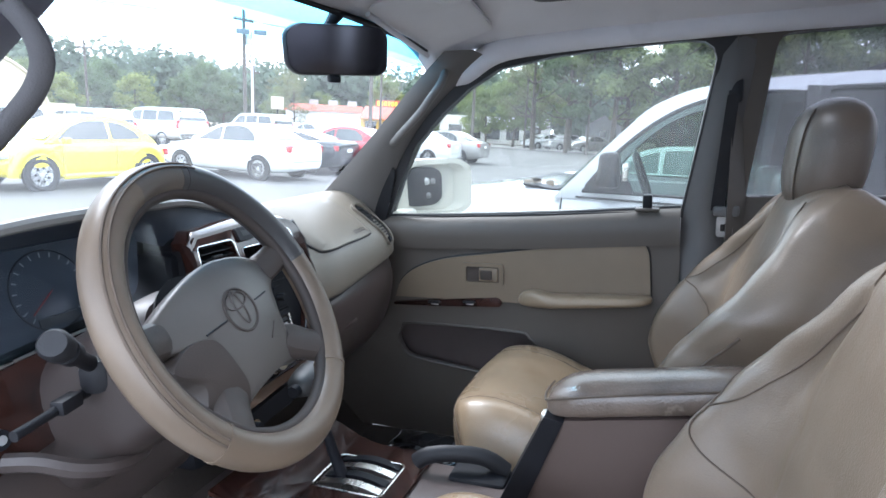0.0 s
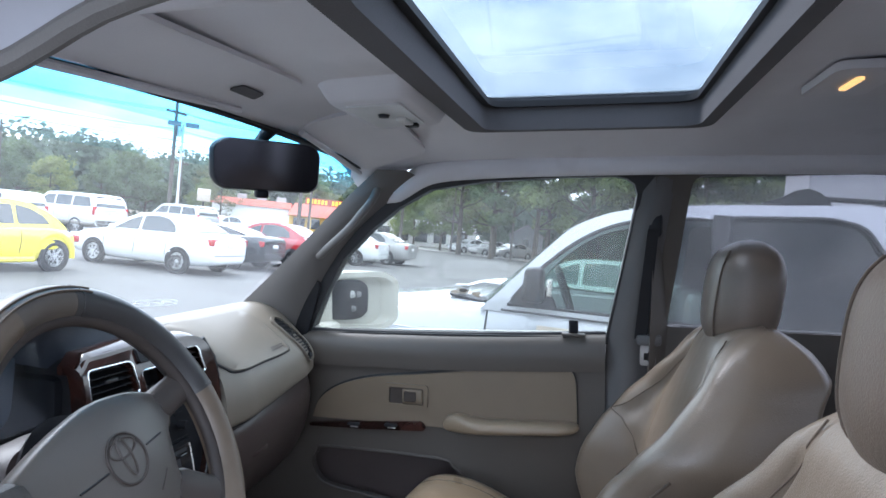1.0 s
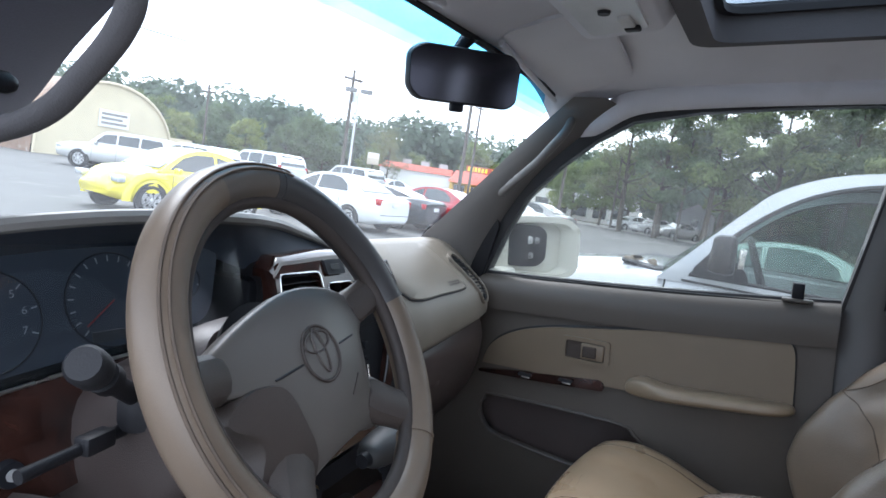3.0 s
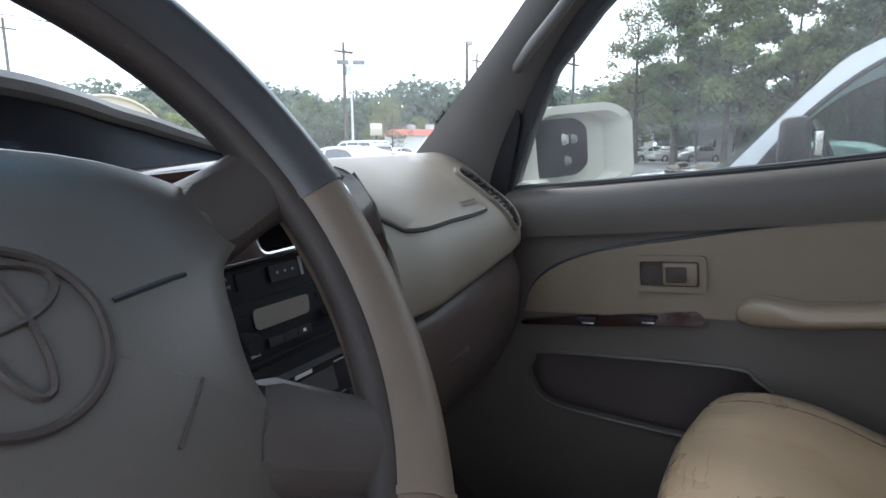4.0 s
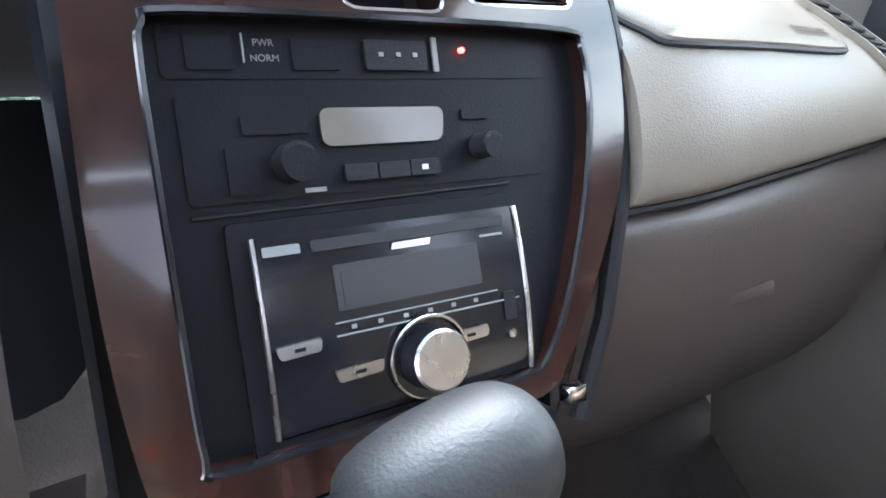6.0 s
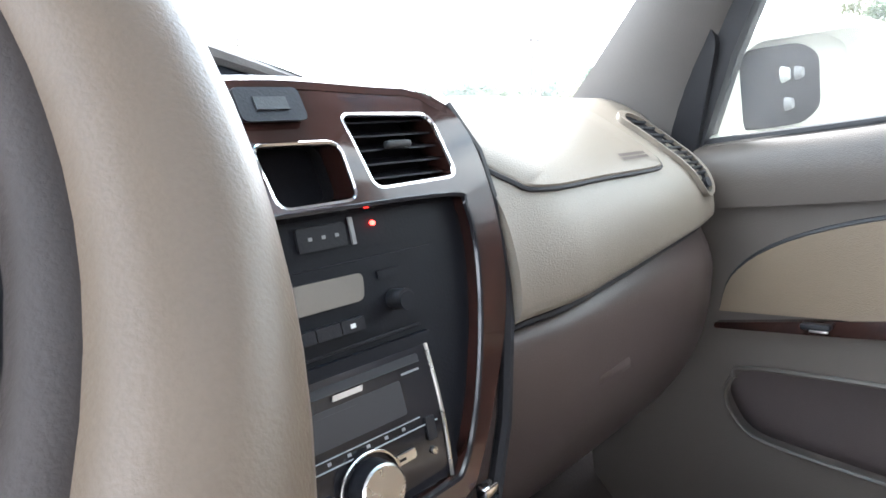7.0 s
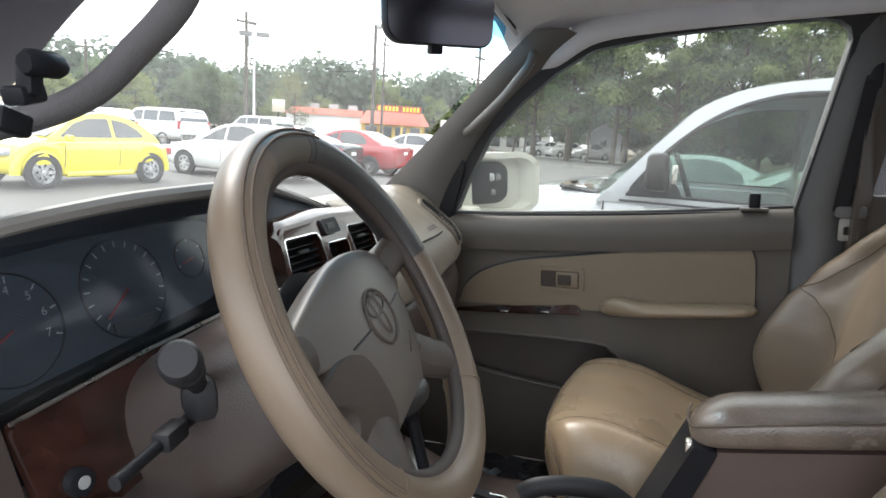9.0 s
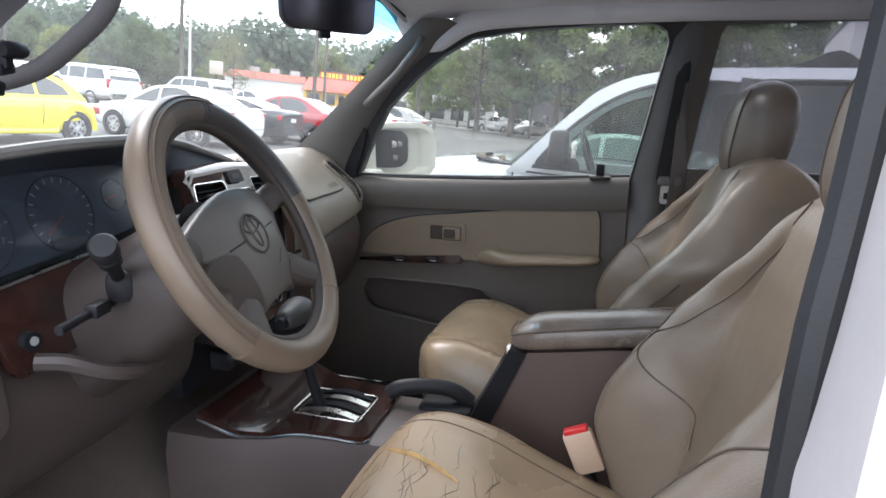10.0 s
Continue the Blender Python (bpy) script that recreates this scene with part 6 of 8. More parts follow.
for i in range(34):
    u, s = rng.uniform(-0.5, 0.35), rng.uniform(0.28, 0.62)
    pts = []
    for k in range(7):
        pts.append(d_cush(max(-0.9, min(0.9, u)), s, 0.0003))
        u += rng.uniform(0.03, 0.08)
        s += rng.uniform(-0.010, 0.012)
    part("leather_crack", tube(pts, [0.0001, 0.0003, 0.0004, 0.0005, 0.0004, 0.0003, 0.0001], 5), M_SEAM, d_seat)
sp = [d_cush(0.27 - 0.22 * t, 0.57 - 0.21 * t, 0.0012) for t in [i / 12 for i in range(13)]]
part("split", tube(sp, [0.001 + 0.0055 * math.sin(math.pi * i / 12) ** 0.8 for i in range(13)], 8, flat=0.25), M_TORN, d_seat, "open split showing yellow foam")

for i in range(5):
    u, s = rng.uniform(-0.6, 0.2), rng.uniform(0.52, 0.66)
    pts = []
    for k in range(6):
        pts.append(p_cush(u, s, 0.0002))
        u += rng.uniform(0.03, 0.07)
        s += rng.uniform(-0.004, 0.008)
    part("leather_crease", tube(pts, [0.0001, 0.0003, 0.0004, 0.0004, 0.0003, 0.0001], 5), M_SEAM, p_seat)

buckle = thing("belt_buckle", (-0.085, -0.53, 0.70), "tan seat belt buckle with a red release button", "belt buckle")
bm_ = box(-0.011, -0.026, -0.048, 0.011, 0.026, 0.030, 0.006, pose(-0.092, -0.515, 0.79, -24, 0, 0))
part("case", bm_, M_BUCKLE, buckle, "tan plastic case")
part("red_button", box(-0.0085, -0.021, 0.0, 0.0085, 0.021, 0.010, 0.002, pose(-0.092, -0.515, 0.79, -24, 0, 0) @ Matrix.Translation((0, 0, 0.027))), M_RED, buckle, "red release button")
part("stem", tube([(-0.092, -0.535, 0.745), (-0.088, -0.565, 0.68), (-0.085, -0.58, 0.60)], 0.012, 8, flat=0.4), M_BLACK, buckle)

settle(buckle, -0.008, 0.13, -0.032)

# ---- things on the ceiling and windscreen ----
mirr = thing("rearview_mirror", (0.13, 0.12, 1.59), "dark rearview mirror on a stalk below the windscreen header", "mirror")
MM = look((0.152, 0.108, 1.525), (-0.62, -0.75, 1.40))
shape = rounded([(-0.102, -0.036), (-0.086, -0.049), (0.086, -0.049), (0.106, -0.030), (0.108, 0.030), (0.086, 0.047), (-0.086, 0.047), (-0.104, 0.030)], 0.024, 4)
rings = [[MM @ Vector((u * s, v * s, h)) for u, v in shape] for s, h in ((0.55, 0.036), (0.9, 0.026), (1.0, 0.006), (1.0, -0.006), (0.965, -0.011))]
part("housing", loft(rings), M_DARK, mirr, "dark grey housing")
part("glass", plate([(u * 0.955, v * 0.93) for u, v in shape], [], 0.0, 0.002, lambda u, v, w: MM @ Vector((u, v, -0.0108 - w))), M_MIRROR, mirr, "mirror glass")
part("dip_lever", box(-0.012, -0.008, -0.012, 0.012, 0.008, 0.008, 0.004, MM @ Matrix.Translation((0.01, -0.055, 0.0))), M_BLACK, mirr, "black dip lever")
part("stalk", tube([MM @ Vector((0, 0.0, 0.034)), Vector((0.165, 0.135, 1.572)), Vector((0.155, 0.10, 1.600))], [0.012, 0.011, 0.016], 10), M_DARK, mirr)
settle(mirr, 0.0, 0.095)

for x0, x1, lab in ((-0.50, 0.02, "taupe sun visor folded up on the driver side"), (0.20, 0.555, "taupe sun visor folded up on the passenger side")):
    v = thing("sun_visor", ((x0 + x1) / 2, 0.02, 1.60), lab, "sun visor", "sun visors")
    part("flap", plate(rounded([(x0, 0.095), (x1, 0.095), (x1 - 0.01, -0.075 if x0 > 0 else -0.02), (x0 + 0.01, -0.085 if x0 > 0 else -0.02)], 0.03, 5), [], 0.0, 0.007, lambda a, b, w: (a, b + 0.07, head_z(a, b + 0.07) + 0.003 - w), edge=0.005), M_HEAD, v)
    part("hinge", tube([(x0 + 0.02, 0.168, head_z(x0, 0.16) - 0.010), (x1 - 0.02, 0.168, head_z(x1, 0.16) - 0.010)], 0.006, 8), M_HEAD, v)
    if x0 < 0:
        part("label", plate(rounded([(-0.10, 0.062), (-0.03, 0.062), (-0.035, 0.040), (-0.095, 0.040)], 0.006), [], 0.0, 0.0015, lambda a, b, w: (a, b + 0.06, head_z(a, b + 0.06) - 0.0125 - w)), M_LINER_DARK, v, "dark brown warning label")

oh = thing("map_light", (0.15, -0.04, 1.63), "pale overhead map light with two rocker switches", "map light")
pod = [(0.015, -0.120), (0.265, -0.112), (0.300, 0.035), (0.035, 0.030)]
rings = []
for k, z in ((1.22, 1.650), (1.08, 1.628), (1.0, 1.617), (0.94, 1.6135)):
    rings.append([Vector((0.155 + (u - 0.155) * k, -0.042 + (v + 0.042) * k, z)) for u, v in rounded(pod, 0.025)])
part("body", loft(rings), M_HEAD, oh, "cloth-grey housing")
part("lens", plate(rounded([(0.045, -0.098), (0.225, -0.090), (0.255, 0.012), (0.062, 0.008)], 0.012), [], 0.0, 0.005, lambda a, b, w: (a, b, 1.6145 - w), edge=0.002), M_MAPLENS, oh, "pale grey plastic lens")
part("rocker", disc((0.125, -0.042, 1.6105), (0, 0, -1), 0.011, 0.006, 18, 0.009), M_DARK, oh, "dark round switch")
part("rocker", box(0.150, -0.075, 1.603, 0.200, -0.055, 1.6105, 0.003), M_PRINT, oh, "white rocker switch")
part("rocker", box(0.203, -0.080, 1.602, 0.222, -0.055, 1.6105, 0.003), M_DARK, oh, "dark rocker switch")
dome = thing("dome_light", (0.17, -0.88, 1.64), "lit dome light in the headliner behind the sunroof", "dome light")
part("base", plate(rect(0.09, -0.93, 0.26, -0.84, 0.02), [], 0.0, 0.012, lambda a, b, w: (a, b, 1.640 - w), edge=0.004), M_HEAD, dome)
part("lens", plate(rect(0.135, -0.888, 0.205, -0.878, 0.004), [], 0.0, 0.006, lambda a, b, w: (a, b, 1.630 - w), edge=0.004), M_AMBER, dome, "glowing warm lens")

settle(dome, -0.08, 0.12)

clip = thing("phone_holder", (-0.585, 0.0, 1.37), "black plastic phone holder clipped to the pillar handle", "phone holder")
part("arm", tube([(-0.606, 0.016, 1.3855), (-0.602, 0.0165, 1.386), (-0.580, 0.024, 1.3865), (-0.574, 0.026, 1.386)], [0.006, 0.0085, 0.0085, 0.006], 10), M_BLACK, clip)
part("jaw", box(-0.011, -0.008, -0.006, 0.011, 0.008, 0.006, 0.003, pose(-0.598, 0.03, 1.368, 0, -10, 15)), M_BLACK, clip)
part("foot", box(-0.014, -0.006, -0.009, 0.010, 0.006, 0.006, 0.003, pose(-0.600, 0.04, 1.352, 0, 18, 10)), M_BLACK, clip)


part("neck", box(-0.006, -0.006, -0.012, 0.006, 0.006, 0.012, 0.003, pose(-0.597, 0.025, 1.378, 0, 8, 15)), M_BLACK, clip)
settle(clip, -0.002, 0.165, -0.018)


# ---- outside: the car park, sloping gently, in its own upright frame ----
G_N = Vector((0.0335, -0.0717, 1.0)).normalized()
GROUND = Matrix.Translation((0.047, 0.126, -0.22)) @ Matrix.Rotation(radians(-9.8), 4, "Z") @ Vector((0, 0, 1)).rotation_difference(G_N).to_matrix().to_4x4()


def at(x, y, turn=0.0, z=0.0):
    """Pose on the car park; turn in degrees, 0 faces +y."""
    return GROUND @ pose(x, y, z, 0, 0, turn)


def outdoor(name, m, label, category, group="", kind=""):
    e = new(name)
    e.empty_display_size = 0.3
    e.matrix_world = m
    return tagged(e, label, category, group, kind)


def opart(name, bm, mat, parent, label="", smooth=True, angle=40):
    """A part in its thing's own frame."""
    o = part(name, bm, mat, None, label, smooth, 0, angle)
    o.parent = parent
    return o


def paint(name, c, flake=0.0):
    return material(name, c, 0.22, flake, 0.04, 2.0, 90, 0.0, 0.9)


M_ASPHALT = material("worn_grey_asphalt", (0.098, 0.096, 0.092), 0.92, 0, 0.25, 0.35, 45, 0.9, second=(0.145, 0.140, 0.130), wear=0.02)
M_ROAD = material("pale_concrete_road", (0.33, 0.32, 0.30), 0.9, 0, 0.12, 0.5, 30, 0.4)
M_VERGE = material("leaf_litter_verge", (0.13, 0.10, 0.065), 0.98, 0, 0.4, 0.8, 12, 0.6, second=(0.09, 0.12, 0.04), wear=0.05)
M_LINE = material("worn_white_line_paint", (0.42, 0.42, 0.41), 0.8, 0, 0.25, 6, 60, 0.2)
M_YELLOW = paint("yellow_car_paint", (0.78, 0.66, 0.05))
M_CARWHITE = paint("white_car_paint", (0.68, 0.69, 0.70))
M_SILVER = paint("silver_car_paint", (0.56, 0.56, 0.55), 0.2)
M_PALEBLUE = paint("pale_silver_blue_car_paint", (0.42, 0.432, 0.455), 0.1)
M_TAUPE = paint("taupe_lower_body_paint", (0.30, 0.28, 0.25), 0.2)
M_CARBLACK = paint("black_car_paint", (0.018, 0.02, 0.026))
M_CARRED = paint("dark_red_car_paint", (0.30, 0.022, 0.026))
M_CARGREY = paint("grey_car_paint", (0.33, 0.32, 0.31), 0.2)
M_CARGLASS = material("dark_car_glass", (0.02, 0.025, 0.028), 0.05, 0, 0.1, 2.0, 40, 0.0, 1.0)
# paler copy of the car glass, reflected sky painted into the base colour
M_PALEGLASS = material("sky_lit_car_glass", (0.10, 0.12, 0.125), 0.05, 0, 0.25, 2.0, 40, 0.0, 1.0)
M_TYRE = material("black_tyre_rubber", (0.018, 0.018, 0.019), 0.8, 0, 0.2, 8, 90, 0.3)
M_RIM = material("silver_alloy_rim", (0.62, 0.62, 0.62), 0.35, 0.25, 0.1, 8, 60, 0.0)
M_TAIL = material("red_tail_lamp", (0.38, 0.015, 0.02), 0.15, 0, 0.15, 14, 60, 0.0, 0.8)
M_HEADLAMP = material("clear_headlamp", (0.5, 0.52, 0.54), 0.08, 0.3, 0.15, 14, 60, 0.0, 0.8)


def foliage(name, c, vary):
    """Leaves: matt, with some light coming through from behind."""
    m = material(name, c, 0.8, 0, vary, 0.9, 9, 0.0, spec=0.12)
    t = m.node_tree
    b, out = t.nodes["Principled BSDF"], t.nodes["Material Output"]
    tl = t.nodes.new("ShaderNodeBsdfTranslucent")
    mx = t.nodes.new("ShaderNodeMixShader")
    mx.inputs["Fac"].default_value = 0.5
    t.links.new(b.inputs["Base Color"].links[0].from_socket, tl.inputs["Color"])
    t.links.new(b.outputs["BSDF"], mx.inputs[1])
    t.links.new(tl.outputs["BSDF"], mx.inputs[2])
    t.links.new(mx.outputs["Shader"], out.inputs["Surface"])
    return m


M_LEAF = foliage("green_leaves", (0.195, 0.238, 0.110), 0.35)
M_LEAF_LIGHT = foliage("spring_green_leaves", (0.25, 0.285, 0.115), 0.3)
M_LEAF_DARK = foliage("dark_green_leaves", (0.145, 0.188, 0.110), 0.35)
# distance haze is mixed into this leaf colour
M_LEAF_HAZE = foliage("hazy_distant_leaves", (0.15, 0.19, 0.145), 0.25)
M_LEAF_PALE = foliage("pale_sparse_leaves", (0.19, 0.20, 0.12), 0.3)
M_BARK = material("grey_brown_bark", (0.085, 0.070, 0.055), 0.95, 0, 0.35, 3, 30, 0.8)
M_TANWALL = material("tan_rendered_wall", (0.60, 0.52, 0.37), 0.85, 0, 0.08, 0.7, 20, 0.2)
M_RUST = material("rusted_roof_sheet", (0.25, 0.16, 0.11), 0.7, 0.1, 0.3, 0.9, 12, 0.3, second=(0.36, 0.30, 0.25), wear=0.05)
M_WHITEWALL = material("white_painted_wall", (0.74, 0.73, 0.70), 0.8, 0, 0.06, 0.6, 15, 0.2)
M_PALEWALL = material("pale_grey_rendered_wall", (0.33, 0.33, 0.34), 0.85, 0, 0.06, 0.6, 15, 0.2)
M_REDROOF = material("red_metal_roof", (0.42, 0.10, 0.065), 0.6, 0, 0.15, 0.8, 15, 0.2)
M_YELLOWWALL = material("yellow_painted_wall", (0.66, 0.45, 0.14), 0.8, 0, 0.1, 0.6, 15, 0.2)
M_SIGNYELLOW = material("yellow_sign_letters", (0.85, 0.62, 0.05), 0.5, 0, 0.05, 3, 20, 0.0)
M_POLE = material("weathered_wood_pole", (0.105, 0.092, 0.08), 0.95, 0, 0.25, 2, 30, 0.5)
M_LAMPHEAD = material("weathered_grey_lamp_head", (0.17, 0.17, 0.17), 0.6, 0.2, 0.12, 2, 30, 0.1)
M_METALPOLE = material("galvanised_pole", (0.55, 0.56, 0.56), 0.5, 0.6, 0.1, 2, 30, 0.1)
M_CABLE = material("black_cable", (0.03, 0.03, 0.03), 0.7, 0, 0.1, 2, 20, 0.0)


def ground_fn(u, v):
    x, y = lerp(-1, 1, u), lerp(-1, 1, v)
    x, y = 900 * x * abs(x), 900 * y * abs(y)
    r = math.hypot(x, y)
    return GROUND @ Vector((x, y, (0.03 * noise.noise((x * 0.13, y * 0.13, 0)) if r > 6 else 0.0)))


tagged(part("ground", grid(ground_fn, 90, 90), M_ASPHALT), "worn grey asphalt of a large car park", "ground", kind="structure")
tagged(part("road", plate([(47, -60), (55, -60), (58, 30), (54, 70), (46, 70), (50, 28)], [], 0.05, 0.075, lambda u, v, w: GROUND @ Vector((u, v, w))), M_ROAD), "pale concrete street beyond the car park", "road", kind="structure")
tagged(part("verge", plate([(57, -90), (300, -90), (300, 160), (44, 160), (50, 75), (60, 32)], [], 0.06, 0.12, lambda u, v, w: GROUND @ Vector((u, v, w))), M_VERGE), "brown verge with leaf litter under the trees", "verge", kind="structure")
chalk = outdoor("chalk_mark", at(6.55, 7.9), "faint white chalk scrawl on the asphalt", "road marking", kind="structure")
opart("stroke", tube([Vector((0.45 * math.cos(a) + 0.12 * math.sin(3 * a), 0.28 * math.sin(a), 0.005)) for a in [i * math.pi / 16 for i in range(30)]], 0.022, 4, flat=0.2), M_LINE, chalk)
opart("stroke", tube([Vector((-0.7 + 0.05 * i, 0.10 * math.sin(i * 1.1), 0.005)) for i in range(24)], 0.018, 4, flat=0.2), M_LINE, chalk)



# ---- cars ----
def body_half(w, zb, zt, crown):
    half = [(0.0, zb), (w * 0.84, zb), (w * 0.965, zb + 0.09), (w, zb + (zt - zb) * 0.42), (w * 0.992, zb + (zt - zb) * 0.72), (w * 0.965, zt - 0.045), (w * 0.90, zt), (w * 0.5, zt + crown * 0.8), (0.0, zt + crown)]
    return half + [(-x, z) for x, z in reversed(half[1:-1])]


def make_car(name, label, m, spec, col, group="parked cars", lower=None, window=None, hub=None):
    e = outdoor(name, m, label, "car", group)
    W = spec["W"] / 2
    st = spec["stations"]
    fine = smooth_path([(y, w, zb) for y, w, zb, zt, cr in st], 3)
    fine2 = smooth_path([(y, zt, cr) for y, w, zb, zt, cr in st], 3)
    rings = []
    for a, b in zip(fine, fine2):
        rings.append([Vector((x, a.x, z)) for x, z in body_half(a.y * W, a.z, b.y, b.z)])
    opart("body", loft(rings), col, e, angle=50)
    if lower:
        opart("lower_cladding", loft([[Vector((x * 1.006, a.x, z)) for x, z in body_half(a.y * W, a.z, min(b.y, spec["clad"]), 0.0)] for a, b in zip(fine, fine2)]), lower, e, "darker lower body colour", angle=50)
    roof = spec["roof"]
    zb0 = min(p[1] for p in roof)
    zr = max(p[1] for p in roof)

    def hw(z):
        return W * lerp(spec.get("gw", 0.93), spec.get("rw", 0.70), max(0.0, min(1.0, (z - zb0) / (zr - zb0))) ** 1.25)
    sil = [(p.x, p.y) for p in smooth_path([(a, b, 0) for a, b in roof], 4)]
    L = [Vector((-hw(z), y, z)) for y, z in sil]
    R = [Vector((hw(z), y, z)) for y, z in sil]
    mid = [Vector((0, y, z + 0.02 * (z - zb0) / (zr - zb0))) for y, z in sil]
    bm = bmesh.new()
    loft([L, mid, R], cap=False, closed=False, bm=bm)
    vl = [bm.verts.new(p) for p in L]
    vr = [bm.verts.new(p) for p in R]
    bm.faces.new(vl)
    bm.faces.new(list(reversed(vr)))
    opart("cabin", bm, col, e, "roof and pillars", angle=35)
    gl = window or M_CARGLASS
    for poly in spec["windows"]:
        for s in (-1, 1):
            opart("side_window", plate(rounded(poly, 0.05, 3), [], -0.004, 0.006, lambda u, v, w: Vector((s * (hw(v) + w), u, v))), gl, e, "side window glass")
    for nm, (y0, z0), (y1, z1) in (("windscreen", *spec["front"]), ("rear_window", *spec["rear"])):
        s = 1 if nm == "windscreen" else -1
        nrm = Vector((0, s * (z1 - z0), s * (y0 - y1))).normalized()
        if nrm.z < 0:
            nrm = -nrm
        q = [Vector((-hw(z0) * 0.9, y0, z0)), Vector((hw(z0) * 0.9, y0, z0)), Vector((hw(z1) * 0.86, y1, z1)), Vector((-hw(z1) * 0.86, y1, z1))]
        bm = bmesh.new()
        loft([[p + nrm * 0.012 for p in q], [p + nrm * 0.030 for p in q]], bm=bm)
        opart(nm, bm, gl, e, "sloping window glass")
    r = spec["r"]
    for y in (spec["wb"] / 2 + spec.get("off", 0), -spec["wb"] / 2 + spec.get("off", 0)):
        for s in (-1, 1):
            x = s * (W * 0.93)
            opart("arch", disc((x - s * 0.02, y, r * 1.02), (s, 0, 0), r * 1.13, 0.075, 28), M_TYRE, e, "dark wheel arch")
            if "fender" in spec:
                fl = spec["fender"]
                opart("fender", tube([Vector((x - s * 0.05, y + r * 1.50 * math.cos(a), r * 1.0 + r * 1.50 * math.sin(a))) for a in [math.pi * (i / 18 * 1.06 - 0.03) for i in range(19)]], [fl * (0.78 + 0.22 * math.sin(math.pi * i / 18)) for i in range(19)], 12), col, e, "bulging rounded fender")
            wv = opart("wheel", tube([Vector((x + s * 0.02, y + r * 0.84 * math.cos(a), r + r * 0.84 * math.sin(a))) for a in [i * math.pi / 14 for i in range(28)]], r * 0.165, 10, True), M_TYRE, e, "tyre")
            rim = opart("rim", disc((x + s * 0.035, y, r), (s, 0, 0), r * 0.74, 0.02, 28, r * 0.70), hub or M_RIM, wv, "silver wheel rim")
            opart("hub_cap", disc((x + s * 0.05, y, r), (s, 0, 0), r * 0.16, 0.02, 14, r * 0.1), M_RIM, rim)
            for k in range(7):
                a = 2 * math.pi * k / 7
                opart("spoke_gap", disc((x + s * 0.054, y + r * 0.42 * math.cos(a), r + r * 0.42 * math.sin(a)), (s, 0, 0), r * 0.085, 0.004, 10), M_TYRE, rim)
    if "fender" in spec:
        for s in (-1, 1):
            opart("running_board", tube([Vector((s * W * 0.95, y * 0.78, 0.27)) for y in (-1, -0.5, 0, 0.5, 1)], 0.06, 10, flat=0.8), col, e, "yellow running board")
    zt = spec["lamp_z"]
    yb, yf = st[0][0], st[-1][0]
    wr = st[1][1] * W
    for s in (-1, 1):
        a, b, c = spec["tail"]
        opart("tail_lamp", box(s * (wr - a), yb + 0.01, zt - b, s * (wr + 0.012), yb + 0.10 + c, zt + b, 0.02), M_TAIL, e, "red tail lamp")
        opart("headlamp", box(s * (st[-2][1] * W - 0.26), yf - 0.22, spec["head_z"] - 0.06, s * (st[-2][1] * W + 0.005), yf - 0.03, spec["head_z"] + 0.07, 0.03), M_HEADLAMP, e, "clear headlamp")
        fy = spec["front"][0][0] - 0.28
        opart("door_mirror", box(s * (W * 0.95), fy - 0.06, zb0 + 0.02, s * (W * 0.95 + 0.17), fy + 0.05, zb0 + 0.15, 0.03), spec.get("mirror") or col, e, "door mirror")
        for y in spec["cuts"]:
            opart("door_gap", tube([Vector((s * (W * 0.985), y, zb0 - 0.02)), Vector((s * (W * 1.002), y, zb0 - 0.25)), Vector((s * (W * 1.0), y + 0.03, 0.42))], 0.006, 5), M_RUBBER, e)
        opart("door_handle", box(s * W * 0.985, spec["cuts"][-1] + 0.08, zb0 - 0.13, s * (W * 0.985 + 0.03), spec["cuts"][-1] + 0.26, zb0 - 0.10, 0.01), col, e)
    opart("number_plate", box(-0.16, yb - 0.012, zt - 0.13, 0.16, yb + 0.03, zt - 0.02, 0.008), M_PRINT, e, "plain white number plate")
    opart("bumper_gap", tube([Vector((-wr * 0.9, yb - 0.002, 0.52)), Vector((wr * 0.9, yb - 0.002, 0.52))], 0.008, 5), M_RUBBER, e)
    return e


SEDAN = dict(W=1.76, r=0.315, wb=2.6, lamp_z=0.86, head_z=0.68, tail=(0.24, 0.09, 0.12), cuts=(-0.95, 0.02, 0.98),
             stations=[(-2.26, 0.70, 0.42, 0.78, 0.02), (-2.20, 0.86, 0.30, 0.98, 0.03), (-1.75, 0.95, 0.22, 1.03, 0.03), (-0.9, 1.0, 0.20, 0.98, 0.02), (0.2, 1.0, 0.20, 0.95, 0.02), (1.0, 0.99, 0.21, 0.94, 0.03), (1.6, 0.96, 0.24, 0.86, 0.05), (2.08, 0.86, 0.28, 0.72, 0.04), (2.26, 0.66, 0.36, 0.58, 0.02)],
             roof=[(1.05, 0.93), (0.75, 1.10), (0.35, 1.32), (0.0, 1.43), (-0.5, 1.465), (-0.9, 1.42), (-1.3, 1.25), (-1.68, 1.04), (-1.75, 0.98)],
             windows=[[(0.72, 1.0), (0.28, 1.26), (-0.02, 1.37), (-0.02, 1.0)], [(-0.10, 1.0), (-0.10, 1.375), (-0.5, 1.405), (-0.82, 1.36), (-1.08, 1.20), (-1.16, 1.02)]],
             front=((0.98, 0.98), (0.06, 1.40)), rear=((-1.62, 1.07), (-0.96, 1.385)))
